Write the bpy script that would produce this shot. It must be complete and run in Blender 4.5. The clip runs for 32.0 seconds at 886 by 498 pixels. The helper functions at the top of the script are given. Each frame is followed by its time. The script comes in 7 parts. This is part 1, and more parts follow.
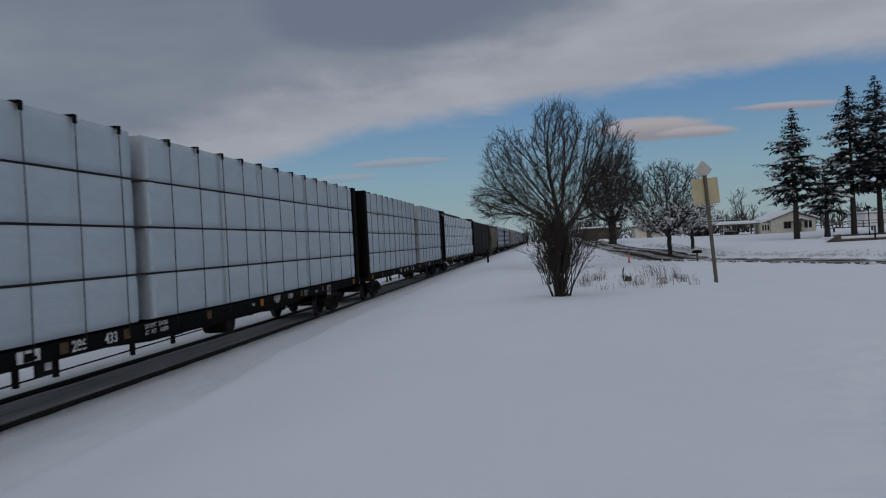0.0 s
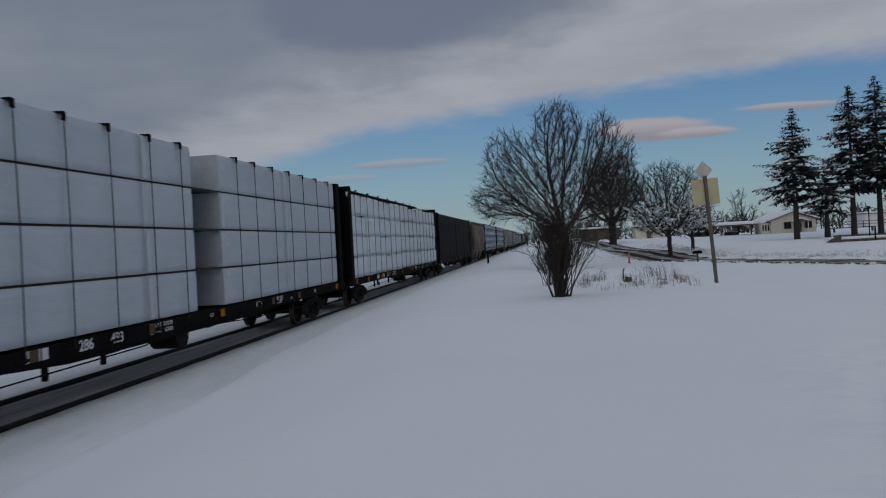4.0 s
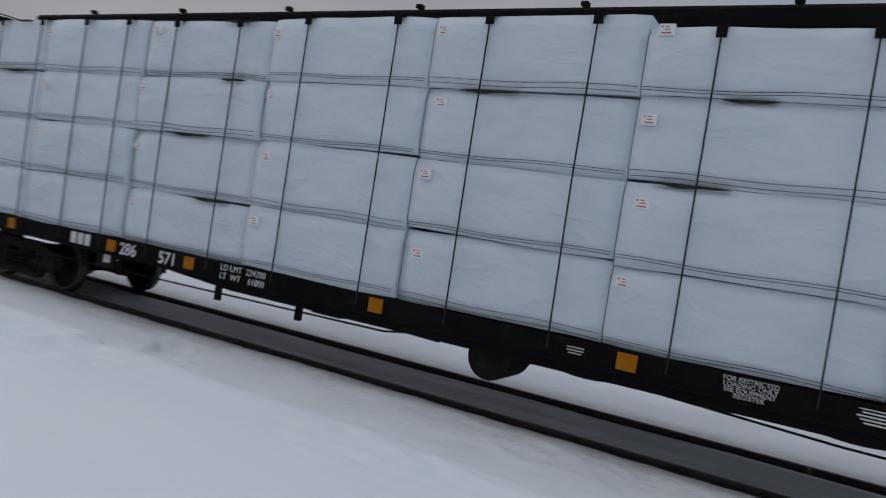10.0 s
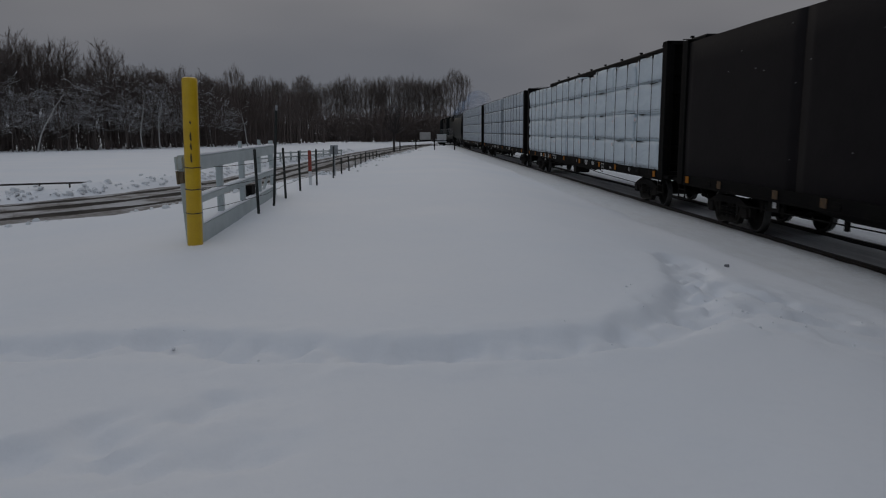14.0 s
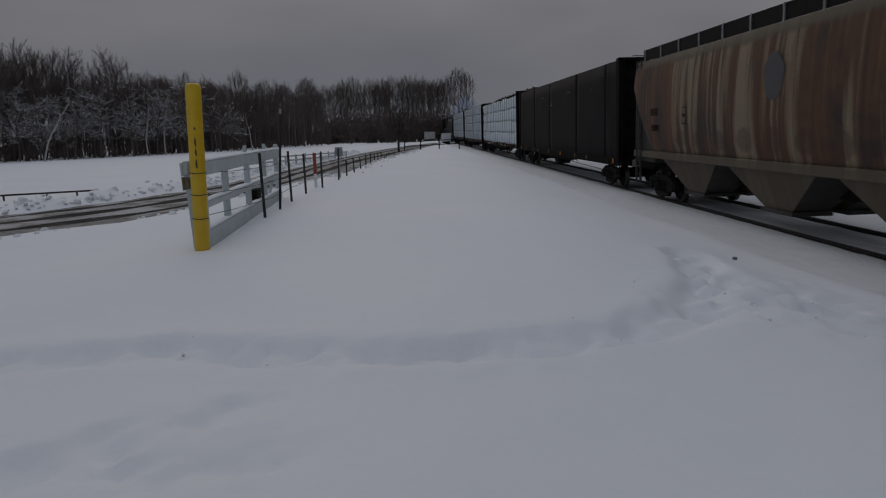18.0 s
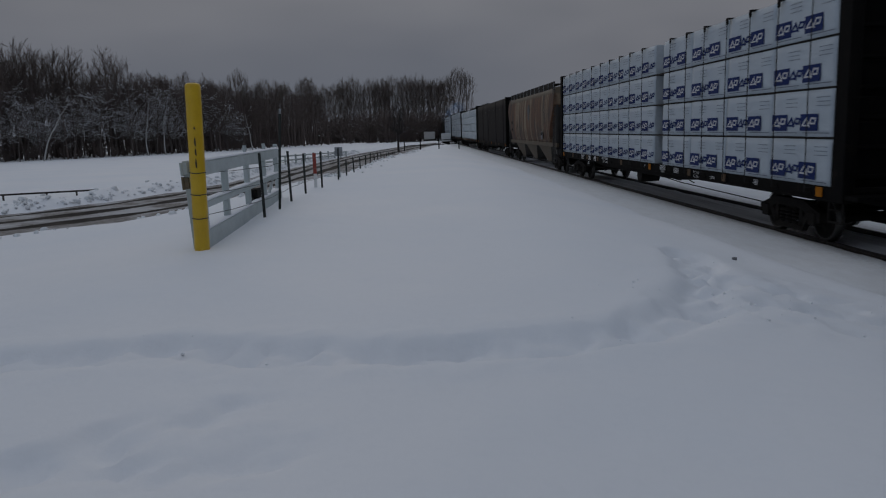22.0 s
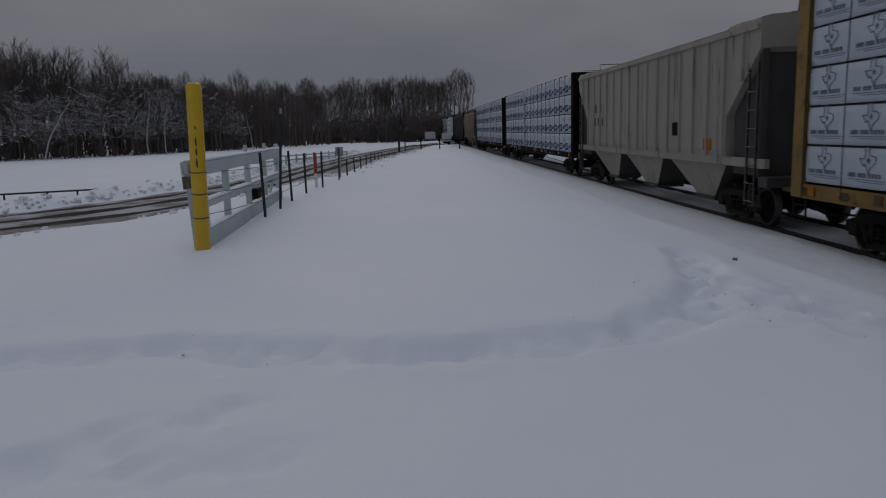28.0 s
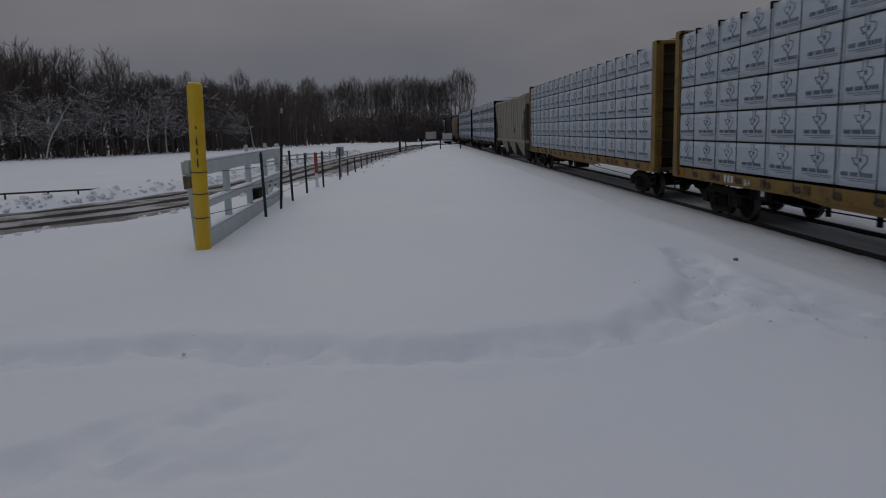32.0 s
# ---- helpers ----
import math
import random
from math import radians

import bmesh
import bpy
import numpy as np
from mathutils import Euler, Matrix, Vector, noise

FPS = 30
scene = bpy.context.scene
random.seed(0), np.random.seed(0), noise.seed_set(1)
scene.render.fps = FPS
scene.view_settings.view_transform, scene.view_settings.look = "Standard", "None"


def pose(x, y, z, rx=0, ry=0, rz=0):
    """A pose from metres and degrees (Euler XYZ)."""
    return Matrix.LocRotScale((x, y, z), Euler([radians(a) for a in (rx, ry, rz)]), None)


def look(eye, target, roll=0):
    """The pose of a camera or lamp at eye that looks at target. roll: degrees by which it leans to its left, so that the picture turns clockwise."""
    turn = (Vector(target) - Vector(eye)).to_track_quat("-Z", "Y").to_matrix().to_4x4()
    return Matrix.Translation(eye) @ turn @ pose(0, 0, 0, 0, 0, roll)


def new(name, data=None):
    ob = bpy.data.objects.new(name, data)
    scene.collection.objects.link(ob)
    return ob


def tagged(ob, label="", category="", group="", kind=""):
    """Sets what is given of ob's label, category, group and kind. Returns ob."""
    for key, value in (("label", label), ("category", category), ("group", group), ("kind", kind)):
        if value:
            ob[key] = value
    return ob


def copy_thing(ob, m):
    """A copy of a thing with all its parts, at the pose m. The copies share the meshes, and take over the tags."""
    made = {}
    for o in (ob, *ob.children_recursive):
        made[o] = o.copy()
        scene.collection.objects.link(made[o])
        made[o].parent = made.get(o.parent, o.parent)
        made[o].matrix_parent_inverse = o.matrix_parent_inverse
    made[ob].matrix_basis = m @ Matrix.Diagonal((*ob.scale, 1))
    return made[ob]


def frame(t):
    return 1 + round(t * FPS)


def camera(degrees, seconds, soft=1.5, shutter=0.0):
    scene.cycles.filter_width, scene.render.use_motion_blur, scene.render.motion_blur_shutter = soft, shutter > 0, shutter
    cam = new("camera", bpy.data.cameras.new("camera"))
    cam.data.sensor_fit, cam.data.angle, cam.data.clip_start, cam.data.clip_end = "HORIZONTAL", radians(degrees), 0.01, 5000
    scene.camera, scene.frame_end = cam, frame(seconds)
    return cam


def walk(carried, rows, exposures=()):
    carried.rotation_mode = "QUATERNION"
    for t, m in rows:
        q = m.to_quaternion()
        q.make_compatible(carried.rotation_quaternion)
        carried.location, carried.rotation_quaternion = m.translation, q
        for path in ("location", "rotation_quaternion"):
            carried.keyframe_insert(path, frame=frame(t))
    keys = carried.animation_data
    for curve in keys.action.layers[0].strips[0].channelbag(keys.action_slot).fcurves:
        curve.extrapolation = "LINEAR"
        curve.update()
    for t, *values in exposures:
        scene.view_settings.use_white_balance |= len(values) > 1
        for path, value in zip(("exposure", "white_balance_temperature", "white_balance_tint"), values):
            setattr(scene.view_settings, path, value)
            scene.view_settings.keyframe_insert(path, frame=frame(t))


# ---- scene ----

# ---- camera: held by hand on the snow bank, it turns from north to south ----
cam = camera(62.69, 32.0, 1.15, 0.25)
# seconds, place, pitch, roll, yaw
PATH = [
    (0, 0.00, 0.00, 2.29, -0.48, 2.96, 7.71),
    (3.5, 0.00, 0.00, 2.29, -0.43, 3.01, 7.72),
    (5.5, 0.00, 0.00, 2.29, -0.40, 3.04, 7.72),
    (6.5, 0.00, 0.00, 2.29, -0.39, 3.06, 7.72),
    (7, 0.00, 0.00, 2.29, -0.38, 3.06, 7.72),
    (7.5, 0.00, 0.10, 2.19, 0.20, 3.26, 12.76),
    (8, -0.18, 0.33, 1.89, 2.95, 2.75, 35.35),
    (8.5, -0.18, 0.25, 2.02, 3.06, -1.94, 60.87),
    (9, -0.21, 0.14, 1.96, 2.87, -4.75, 81.87),
    (9.4, -0.21, 0.03, 2.04, 1.28, -6.81, 93.65),
    (10, -0.09, 0.05, 2.03, -1.73, -8.77, 119.30),
    (10.5, 0.15, 0.02, 2.09, -4.53, -9.14, 139.02),
    (11, 0.08, 0.20, 2.25, -7.40, -8.30, 157.25),
    (11.5, 0.08, 0.10, 2.25, -8.10, -7.56, 167.50),
    (12, 0.02, 0.02, 2.27, -8.96, -7.12, 172.74),
    (12.5, 0.02, 0.02, 2.27, -9.27, -7.43, 172.33),
    (13, 0.01, 0.03, 2.27, -9.22, -6.97, 172.82),
    (13.5, 0.01, 0.00, 2.28, -9.18, -1.74, 176.34),
    (15.5, 0.00, 0.00, 2.29, -9.36, 2.05, 177.42),
    (16, 0.00, 0.00, 2.29, -9.38, 1.88, 177.46),
    (16.5, 0.08, -0.65, 2.32, -10.36, 1.92, 176.63),
    (17, 0.04, -0.30, 2.30, -9.74, 1.85, 177.08),
    (17.5, 0.00, 0.00, 2.29, -9.31, 1.81, 177.43),
    (18, 0.00, 0.00, 2.29, -9.32, 1.80, 177.41),
    (32, 0.00, 0.00, 2.29, -9.32, 1.61, 177.51),
]
# seconds, stops, kelvin, tint
EXPOSURE = [(0, -0.02, 6500, 10), (7, -0.04, 6500, 10), (8, 0.03, 6550, 10), (9, 0.37, 6720, 9), (10.3, 0.53, 6720, 10), (11, 0.3, 6800, 10), (12, -0.05, 6750, 10), (13, -0.24, 6750, 10), (16, -0.33, 7100, 11), (18, -0.32, 6900, 12), (19, -0.35, 6560, 10), (25, -0.35, 6500, 11), (28, -0.36, 6600, 13), (30, -0.36, 6620, 14), (32, -0.34, 6850, 13)]
walk(cam, [(t, pose(x, y, z, 90 + p, r, yaw)) for t, x, y, z, p, r, yaw in PATH], EXPOSURE)

# ---- sky, sun ----
world = bpy.data.worlds.new("winter_sky")
scene.world = world
world.use_nodes = True


class Nodes:
    """Short writing for node trees."""

    def __init__(self, tree):
        self.t = tree

    def add(self, kind):
        return self.t.nodes.new(kind)

    def put(self, sock, v):
        if isinstance(v, bpy.types.NodeSocket):
            self.t.links.new(v, sock)
        elif v is not None:
            if sock.type == "RGBA" and len(v) == 3:
                v = (*v, 1)
            sock.default_value = v

    def math(self, op, a, b=None, c=None, clamp=False):
        n = self.add("ShaderNodeMath")
        n.operation, n.use_clamp = op, clamp
        for s, v in zip(n.inputs, (a, b, c)):
            self.put(s, v)
        return n.outputs[0]

    def vec(self, op, a, b=None):
        n = self.add("ShaderNodeVectorMath")
        n.operation = op
        self.put(n.inputs[0], a)
        if op == "SCALE":
            self.put(n.inputs[3], b)
        elif b is not None:
            self.put(n.inputs[1], b)
        return n.outputs["Value" if op in ("DOT_PRODUCT", "LENGTH") else 0]

    def mapped(self, v, scale=(1, 1, 1), loc=(0, 0, 0), rot=(0, 0, 0)):
        n = self.add("ShaderNodeMapping")
        self.put(n.inputs[0], v)
        n.inputs[1].default_value, n.inputs[2].default_value, n.inputs[3].default_value = loc, rot, scale
        return n.outputs[0]

    def noise(self, v, scale, detail=4, rough=0.55, warp=0.0):
        n = self.add("ShaderNodeTexNoise")
        self.put(n.inputs["Vector"], v)
        self.put(n.inputs["Scale"], scale)
        n.inputs["Detail"].default_value, n.inputs["Roughness"].default_value, n.inputs["Distortion"].default_value = detail, rough, warp
        return n.outputs[0]

    def ramp(self, x, *stops):
        n = self.add("ShaderNodeValToRGB")
        self.put(n.inputs[0], x)
        while len(n.color_ramp.elements) < len(stops):
            n.color_ramp.elements.new(0.5)
        for e, (p, c) in zip(n.color_ramp.elements, stops):
            e.position = p
            e.color = (c, c, c, 1) if isinstance(c, (int, float)) else (*c, 1)
        return n.outputs[0]

    def step(self, x, a, b):
        n = self.add("ShaderNodeMapRange")
        n.interpolation_type = "SMOOTHSTEP"
        self.put(n.inputs[0], x)
        self.put(n.inputs[1], a)
        self.put(n.inputs[2], b)
        return n.outputs[0]

    def mix(self, f, a, b, kind="MIX"):
        n = self.add("ShaderNodeMix")
        n.data_type, n.blend_type = "RGBA", kind
        self.put(n.inputs[0], f)
        self.put(n.inputs[6], a)
        self.put(n.inputs[7], b)
        return n.outputs[2]


SUN_EL, SUN_AZ = 22, 172          # degrees; azimuth clockwise from +y
w = Nodes(world.node_tree)
bg = world.node_tree.nodes["Background"]
way = w.add("ShaderNodeTexCoord").outputs["Generated"]
sep = w.add("ShaderNodeSeparateXYZ")
w.put(sep.inputs[0], way)
up = w.math("MAXIMUM", sep.outputs[2], 0.02)
# the cloud deck is a flat layer, met at way / up
comb = w.add("ShaderNodeCombineXYZ")
for i in range(2):
    w.put(comb.inputs[i], w.math("DIVIDE", sep.outputs[i], up))
flat = comb.outputs[0]
puffy = w.noise(w.mapped(way, (1, 1, 2.2)), 5.5, 7, 0.6, 0.3)
big_n = w.noise(w.mapped(flat, (0.35, 0.6, 1), (3, 1, 0), (0, 0, 0.4)), 1.0, 3, 0.5, 0.4)
big_n = w.math("ADD", w.math("MULTIPLY", big_n, 0.65), w.math("MULTIPLY", puffy, 0.35))
# northern half: tangents of bearing and height
ahead = w.math("MAXIMUM", sep.outputs[1], 0.05)
tan_u, tan_v = w.math("DIVIDE", sep.outputs[0], ahead), w.math("DIVIDE", sep.outputs[2], ahead)
fray = w.math("MULTIPLY", w.math("SUBTRACT", w.noise(w.mapped(way, (3, 3, 9), rot=(0, 0.15, 0)), 2.2, 6, 0.6, 0.4), 0.5), 0.13)
wisp = w.math("MULTIPLY", w.math("SUBTRACT", w.noise(w.mapped(way, (2, 2, 7), (4, 0, 1), (0, 0.2, 0)), 2.6, 5, 0.55, 0.3), 0.5), 1.0)
edge = w.math("ADD", w.math("MULTIPLY", tan_u, 0.07), 0.185)
edge = w.math("SUBTRACT", edge, w.math("MULTIPLY", w.math("MAXIMUM", w.math("SUBTRACT", -0.1, tan_u), 0.0), 0.11))
over = w.math("SUBTRACT", tan_v, edge)
clear = w.math("SUBTRACT", 1.0, w.step(w.math("ADD", over, w.math("MULTIPLY", fray, 0.5)), -0.014, 0.022))
rim = w.math("SUBTRACT", over, w.math("MULTIPLY", w.math("MAXIMUM", tan_u, -0.05), 0.34))
rim = w.math("SUBTRACT", 1.0, w.step(w.math("ADD", rim, fray), 0.055, 0.14))
su = w.math("MULTIPLY", w.math("ADD", tan_u, 0.17), 4.6)
sv = w.math("MULTIPLY", w.math("SUBTRACT", tan_v, 0.345), 13.5)
slate = w.math("ADD", w.math("ADD", w.math("MULTIPLY", su, su), w.math("MULTIPLY", sv, sv)), w.math("MULTIPLY", wisp, 1.6))
slate = w.math("SUBTRACT", 1.0, w.step(slate, 0.45, 1.35))
sky = w.add("ShaderNodeTexSky")
sky.sky_type = "NISHITA"
sky.sun_disc, sky.sun_elevation, sky.sun_rotation = False, radians(SUN_EL), radians(SUN_AZ)
sky.air_density, sky.dust_density = 1.3, 0.3
gradient = w.ramp(sep.outputs[2], (0.0, (0.24, 0.33, 0.39)), (0.08, (0.19, 0.31, 0.42)), (0.17, (0.11, 0.23, 0.42)), (0.35, (0.06, 0.16, 0.38)))
blue = w.mix(0.2, gradient, w.mix(1.0, w.vec("SCALE", sky.outputs[0], 0.06), (0.7, 0.9, 1.05), "MULTIPLY"))
grey = w.ramp(big_n, (0.3, (0.146, 0.175, 0.228)), (0.5, (0.186, 0.217, 0.272)), (0.70, (0.246, 0.274, 0.328)))
bright = w.ramp(w.math("ADD", wisp, 0.5), (0.2, (0.265, 0.285, 0.335)), (0.7, (0.365, 0.385, 0.435)))
north = w.step(sep.outputs[1], 0.15, 0.45)
cloud = w.mix(w.math("MULTIPLY", rim, north), grey, bright)
cloud = w.mix(w.math("MULTIPLY", w.math("MULTIPLY", slate, north), 0.9), cloud, (0.142, 0.172, 0.238))
# the southern sky lies under thicker, even cloud
south = w.step(sep.outputs[1], 0.1, -0.65)
even = w.ramp(w.noise(w.mapped(way, (1, 1, 3)), 2.2, 3), (0.3, (0.172, 0.180, 0.205)), (0.7, (0.240, 0.245, 0.268)))
low = w.step(sep.outputs[2], 0.21, 0.05)
low = w.math("MULTIPLY", low, w.math("SUBTRACT", 1.0, w.math("MULTIPLY", w.step(sep.outputs[0], -0.02, -0.34), 0.8)))
even = w.mix(w.math("MULTIPLY", low, 0.66), even, (0.122, 0.140, 0.178))
zenith = w.step(sep.outputs[2], 0.35, 0.8)
cloud = w.mix(south, cloud, even)
cloud = w.mix(zenith, cloud, (0.37, 0.41, 0.485))
# small flat clouds in the clear part
rag = w.math("MULTIPLY", w.math("SUBTRACT", w.noise(w.mapped(way, (14, 14, 60)), 1.0, 4, 0.55), 0.5), 1.8)
for cx, cz, wide, tall, dim in ((0.155, 0.138, 0.075, 0.017, 1.0), (0.325, 0.155, 0.062, 0.006, 0.85), (0.215, 0.129, 0.052, 0.008, 1.0), (-0.19, 0.115, 0.07, 0.006, 0.5), (-0.27, 0.098, 0.05, 0.006, 0.35)):
    du = w.math("MULTIPLY", w.math("SUBTRACT", tan_u, cx), 1 / wide)
    dv = w.math("MULTIPLY", w.math("SUBTRACT", tan_v, cz), 1 / tall)
    far = w.math("ADD", w.math("ADD", w.math("MULTIPLY", du, du), w.math("MULTIPLY", dv, dv)), rag)
    shade = w.mix(w.step(dv, -0.7, 0.6), (0.25, 0.245, 0.285), (0.36, 0.345, 0.375))
    blue = w.mix(w.math("MULTIPLY", w.step(far, 1.25, 0.35), dim), blue, shade)
w.put(bg.inputs[0], w.mix(w.math("MULTIPLY", clear, w.step(sep.outputs[1], 0.0, 0.3)), cloud, blue))
bg.inputs[1].default_value = 1.0

sun = new("sun", bpy.data.lights.new("sun", "SUN"))
sun.data.energy, sun.data.angle, sun.data.color = 0.32, radians(40), (1.0, 0.93, 0.84)
_az = radians(SUN_AZ)
sun.matrix_world = look((60 * math.sin(_az), 60 * math.cos(_az), 60 * math.tan(radians(SUN_EL))), (0, 0, 0))

# ---- materials ----
def material(name, build, **vals):
    m = bpy.data.materials.new(name)
    m.use_nodes = True
    k = Nodes(m.node_tree)
    b = m.node_tree.nodes["Principled BSDF"]
    for s, v in vals.items():
        k.put(b.inputs[s.replace("_", " ")], v)
    out = build(k, b) if build else None
    if out:
        for s, v in out.items():
            k.put(b.inputs[s.replace("_", " ")], v)
    return m


def place(k):
    return k.add("ShaderNodeTexCoord").outputs["Object"]


def bump(k, h, strength=0.3, dist=0.02):
    n = k.add("ShaderNodeBump")
    n.inputs["Strength"].default_value, n.inputs["Distance"].default_value = strength, dist
    k.put(n.inputs["Height"], h)
    return n.outputs[0]


def varied(name, a, b, scale=3.0, rough=0.6, metal=0.0, grain=40.0, relief=0.15, stretch=(1, 1, 1), c=None, coat=0.0, dist=0.004, spec=0.5):
    """A surface of two or three tones: broad stains, fine grain, slight relief."""
    def build(k, bs):
        v = k.mapped(place(k), stretch)
        n1, n2 = k.noise(v, scale, 5, 0.6), k.noise(v, grain, 3)
        col = k.mix(k.ramp(n1, (0.35, 0), (0.65, 1)), a, b)
        if c:
            col = k.mix(k.ramp(k.noise(v, scale * 2.3, 6, 0.7), (0.56, 0), (0.68, 1)), col, c)
        col = k.mix(k.math("MULTIPLY", n2, 0.35), col, k.mix(1.0, col, (0.55, 0.55, 0.55), "MULTIPLY"))
        r = k.math("ADD", k.math("MULTIPLY", k.math("SUBTRACT", n1, 0.5), 0.25), rough, clamp=True)
        return {"Base_Color": col, "Roughness": r, "Normal": bump(k, n2, relief, dist)}
    return material(name, build, Metallic=metal, Coat_Weight=coat, Specular_IOR_Level=spec)


def snow_build(k, b):
    v = place(k)
    n1, n2, n3 = k.noise(v, 0.25, 4), k.noise(v, 2.2, 5, 0.6), k.noise(v, 38, 4, 0.6)
    col = k.mix(k.ramp(n1, (0.3, 0), (0.7, 1)), (0.80, 0.83, 0.87), (0.86, 0.87, 0.89))
    h = k.math("ADD", k.math("MULTIPLY", n2, 1.0), k.math("MULTIPLY", n3, 0.12))
    return {"Base_Color": col, "Normal": bump(k, h, 0.22, 0.05)}


SNOW = material("snow", snow_build, Roughness=0.72, Subsurface_Weight=0.0)


def ground_snow_build(k, b):
    """Field snow: clean, but grey with grit and ice in a strip along the rails."""
    v = place(k)
    n1, n2, n3 = k.noise(v, 0.25, 4), k.noise(v, 2.2, 5, 0.6), k.noise(v, 38, 4, 0.6)
    crumb = k.noise(v, 11, 5, 0.65)
    col = k.mix(k.ramp(n1, (0.3, 0), (0.7, 1)), (0.80, 0.83, 0.87), (0.86, 0.87, 0.89))
    col = k.mix(k.math("MULTIPLY", k.ramp(crumb, (0.5, 0), (0.8, 1)), 0.10), col, (0.62, 0.66, 0.72))
    xyz = k.add("ShaderNodeSeparateXYZ")
    k.put(xyz.inputs[0], v)
    off = k.math("ABSOLUTE", k.math("ADD", xyz.outputs[0], 8.57))
    off = k.math("ADD", off, k.math("MULTIPLY", k.math("SUBTRACT", n2, 0.5), 1.3))
    strip = k.math("SUBTRACT", 1.0, k.step(off, 2.4, 3.3))
    grit = k.mix(k.ramp(k.noise(k.mapped(v, (1.0, 0.25, 1.0)), 5.0, 6, 0.7), (0.38, 0), (0.66, 1)), (0.80, 0.82, 0.82), (0.62, 0.62, 0.59))
    col = k.mix(k.math("MULTIPLY", strip, 0.3), col, grit)
    near = k.math("SUBTRACT", 1.0, k.step(off, 1.0, 1.9))
    col = k.mix(k.math("MULTIPLY", near, k.ramp(crumb, (0.46, 0), (0.74, 0.7))), col, (0.52, 0.49, 0.43))
    h = k.math("ADD", k.math("ADD", n2, k.math("MULTIPLY", n3, 0.12)), k.math("MULTIPLY", crumb, 0.3))
    return {"Base_Color": col, "Normal": bump(k, h, 0.24, 0.05)}


SNOW_GROUND = material("trackside_field_snow", ground_snow_build, Roughness=0.74)


def snowy(name, a, b, amount=0.5, scale=6.0, rough=0.85, soft=0.35):
    """Bark, needles or roof with snow lying on the faces that look upwards."""
    def build(k, bs):
        v = place(k)
        n1 = k.noise(v, scale, 4)
        nz = k.add("ShaderNodeSeparateXYZ")
        k.put(nz.inputs[0], k.add("ShaderNodeNewGeometry").outputs["Normal"])
        lay = k.math("ADD", nz.outputs[2], k.math("MULTIPLY", k.math("SUBTRACT", k.noise(v, 1.7, 4, 0.6), 0.5), 1.6))
        f = k.step(lay, 1.0 - amount, 1.0 - amount + soft)
        return {"Base_Color": k.mix(f, k.mix(n1, a, b), (0.78, 0.80, 0.84)), "Roughness": rough}
    return material(name, build)


BLACK = varied("black_car_paint", (0.0066, 0.0064, 0.0068), (0.011, 0.0105, 0.010), 1.2, 0.75, 0, 25, 0.1, c=(0.015, 0.0125, 0.011), spec=0.03)
BLACK_GRIME = varied("grimy_black_steel", (0.007, 0.0064, 0.006), (0.014, 0.012, 0.0105), 3.0, 0.85, 0, 30, 0.2, c=(0.026, 0.021, 0.017), spec=0.15)
STEEL = varied("worn_wheel_steel", (0.035, 0.033, 0.031), (0.08, 0.076, 0.072), 4, 0.5, 0.7, 40)
RAILHEAD = varied("rail_steel", (0.02, 0.017, 0.015), (0.05, 0.04, 0.035), 4, 0.5, 0.5, 40)
ORANGE = varied("amber_reflector", (0.36, 0.118, 0.003), (0.43, 0.15, 0.006), 5, 0.65, 0, 60, 0.1, spec=0.1)
DIM_AMBER = varied("grimy_amber_reflector", (0.045, 0.022, 0.006), (0.10, 0.048, 0.010), 7, 0.7, 0, 60, 0.1)
LETTER = varied("white_stencil_paint", (0.55, 0.55, 0.55), (0.7, 0.7, 0.7), 8, 0.6, 0, 60, 0.05)
STICKER = varied("white_paper_label", (0.80, 0.80, 0.80), (0.86, 0.86, 0.86), 8, 0.6, 0, 60, 0.02)
YELLOW_CAR = varied("yellow_car_paint", (0.16, 0.088, 0.010), (0.25, 0.140, 0.017), 1.6, 0.65, 0, 25, 0.1, c=(0.035, 0.023, 0.014))
YELLOW_DARK = varied("grimy_yellow_steel", (0.060, 0.036, 0.014), (0.034, 0.023, 0.013), 1.5, 0.8, 0, 20, 0.2)
CABLE = varied("steel_cable", (0.012, 0.012, 0.013), (0.024, 0.024, 0.025), 20, 0.75, 0.0, 80, spec=0.3)
NEW_WOOD = varied("pale_new_lumber", (0.24, 0.17, 0.10), (0.34, 0.25, 0.16), 4, 0.8, 0, 30, 0.2, (4, 0.4, 4))
# near-black that paints the shade in gaps between packs
GAP_DARK = varied("shaded_gap_dark", (0.010, 0.009, 0.008), (0.035, 0.028, 0.021), 3, 0.9, 0, 30)


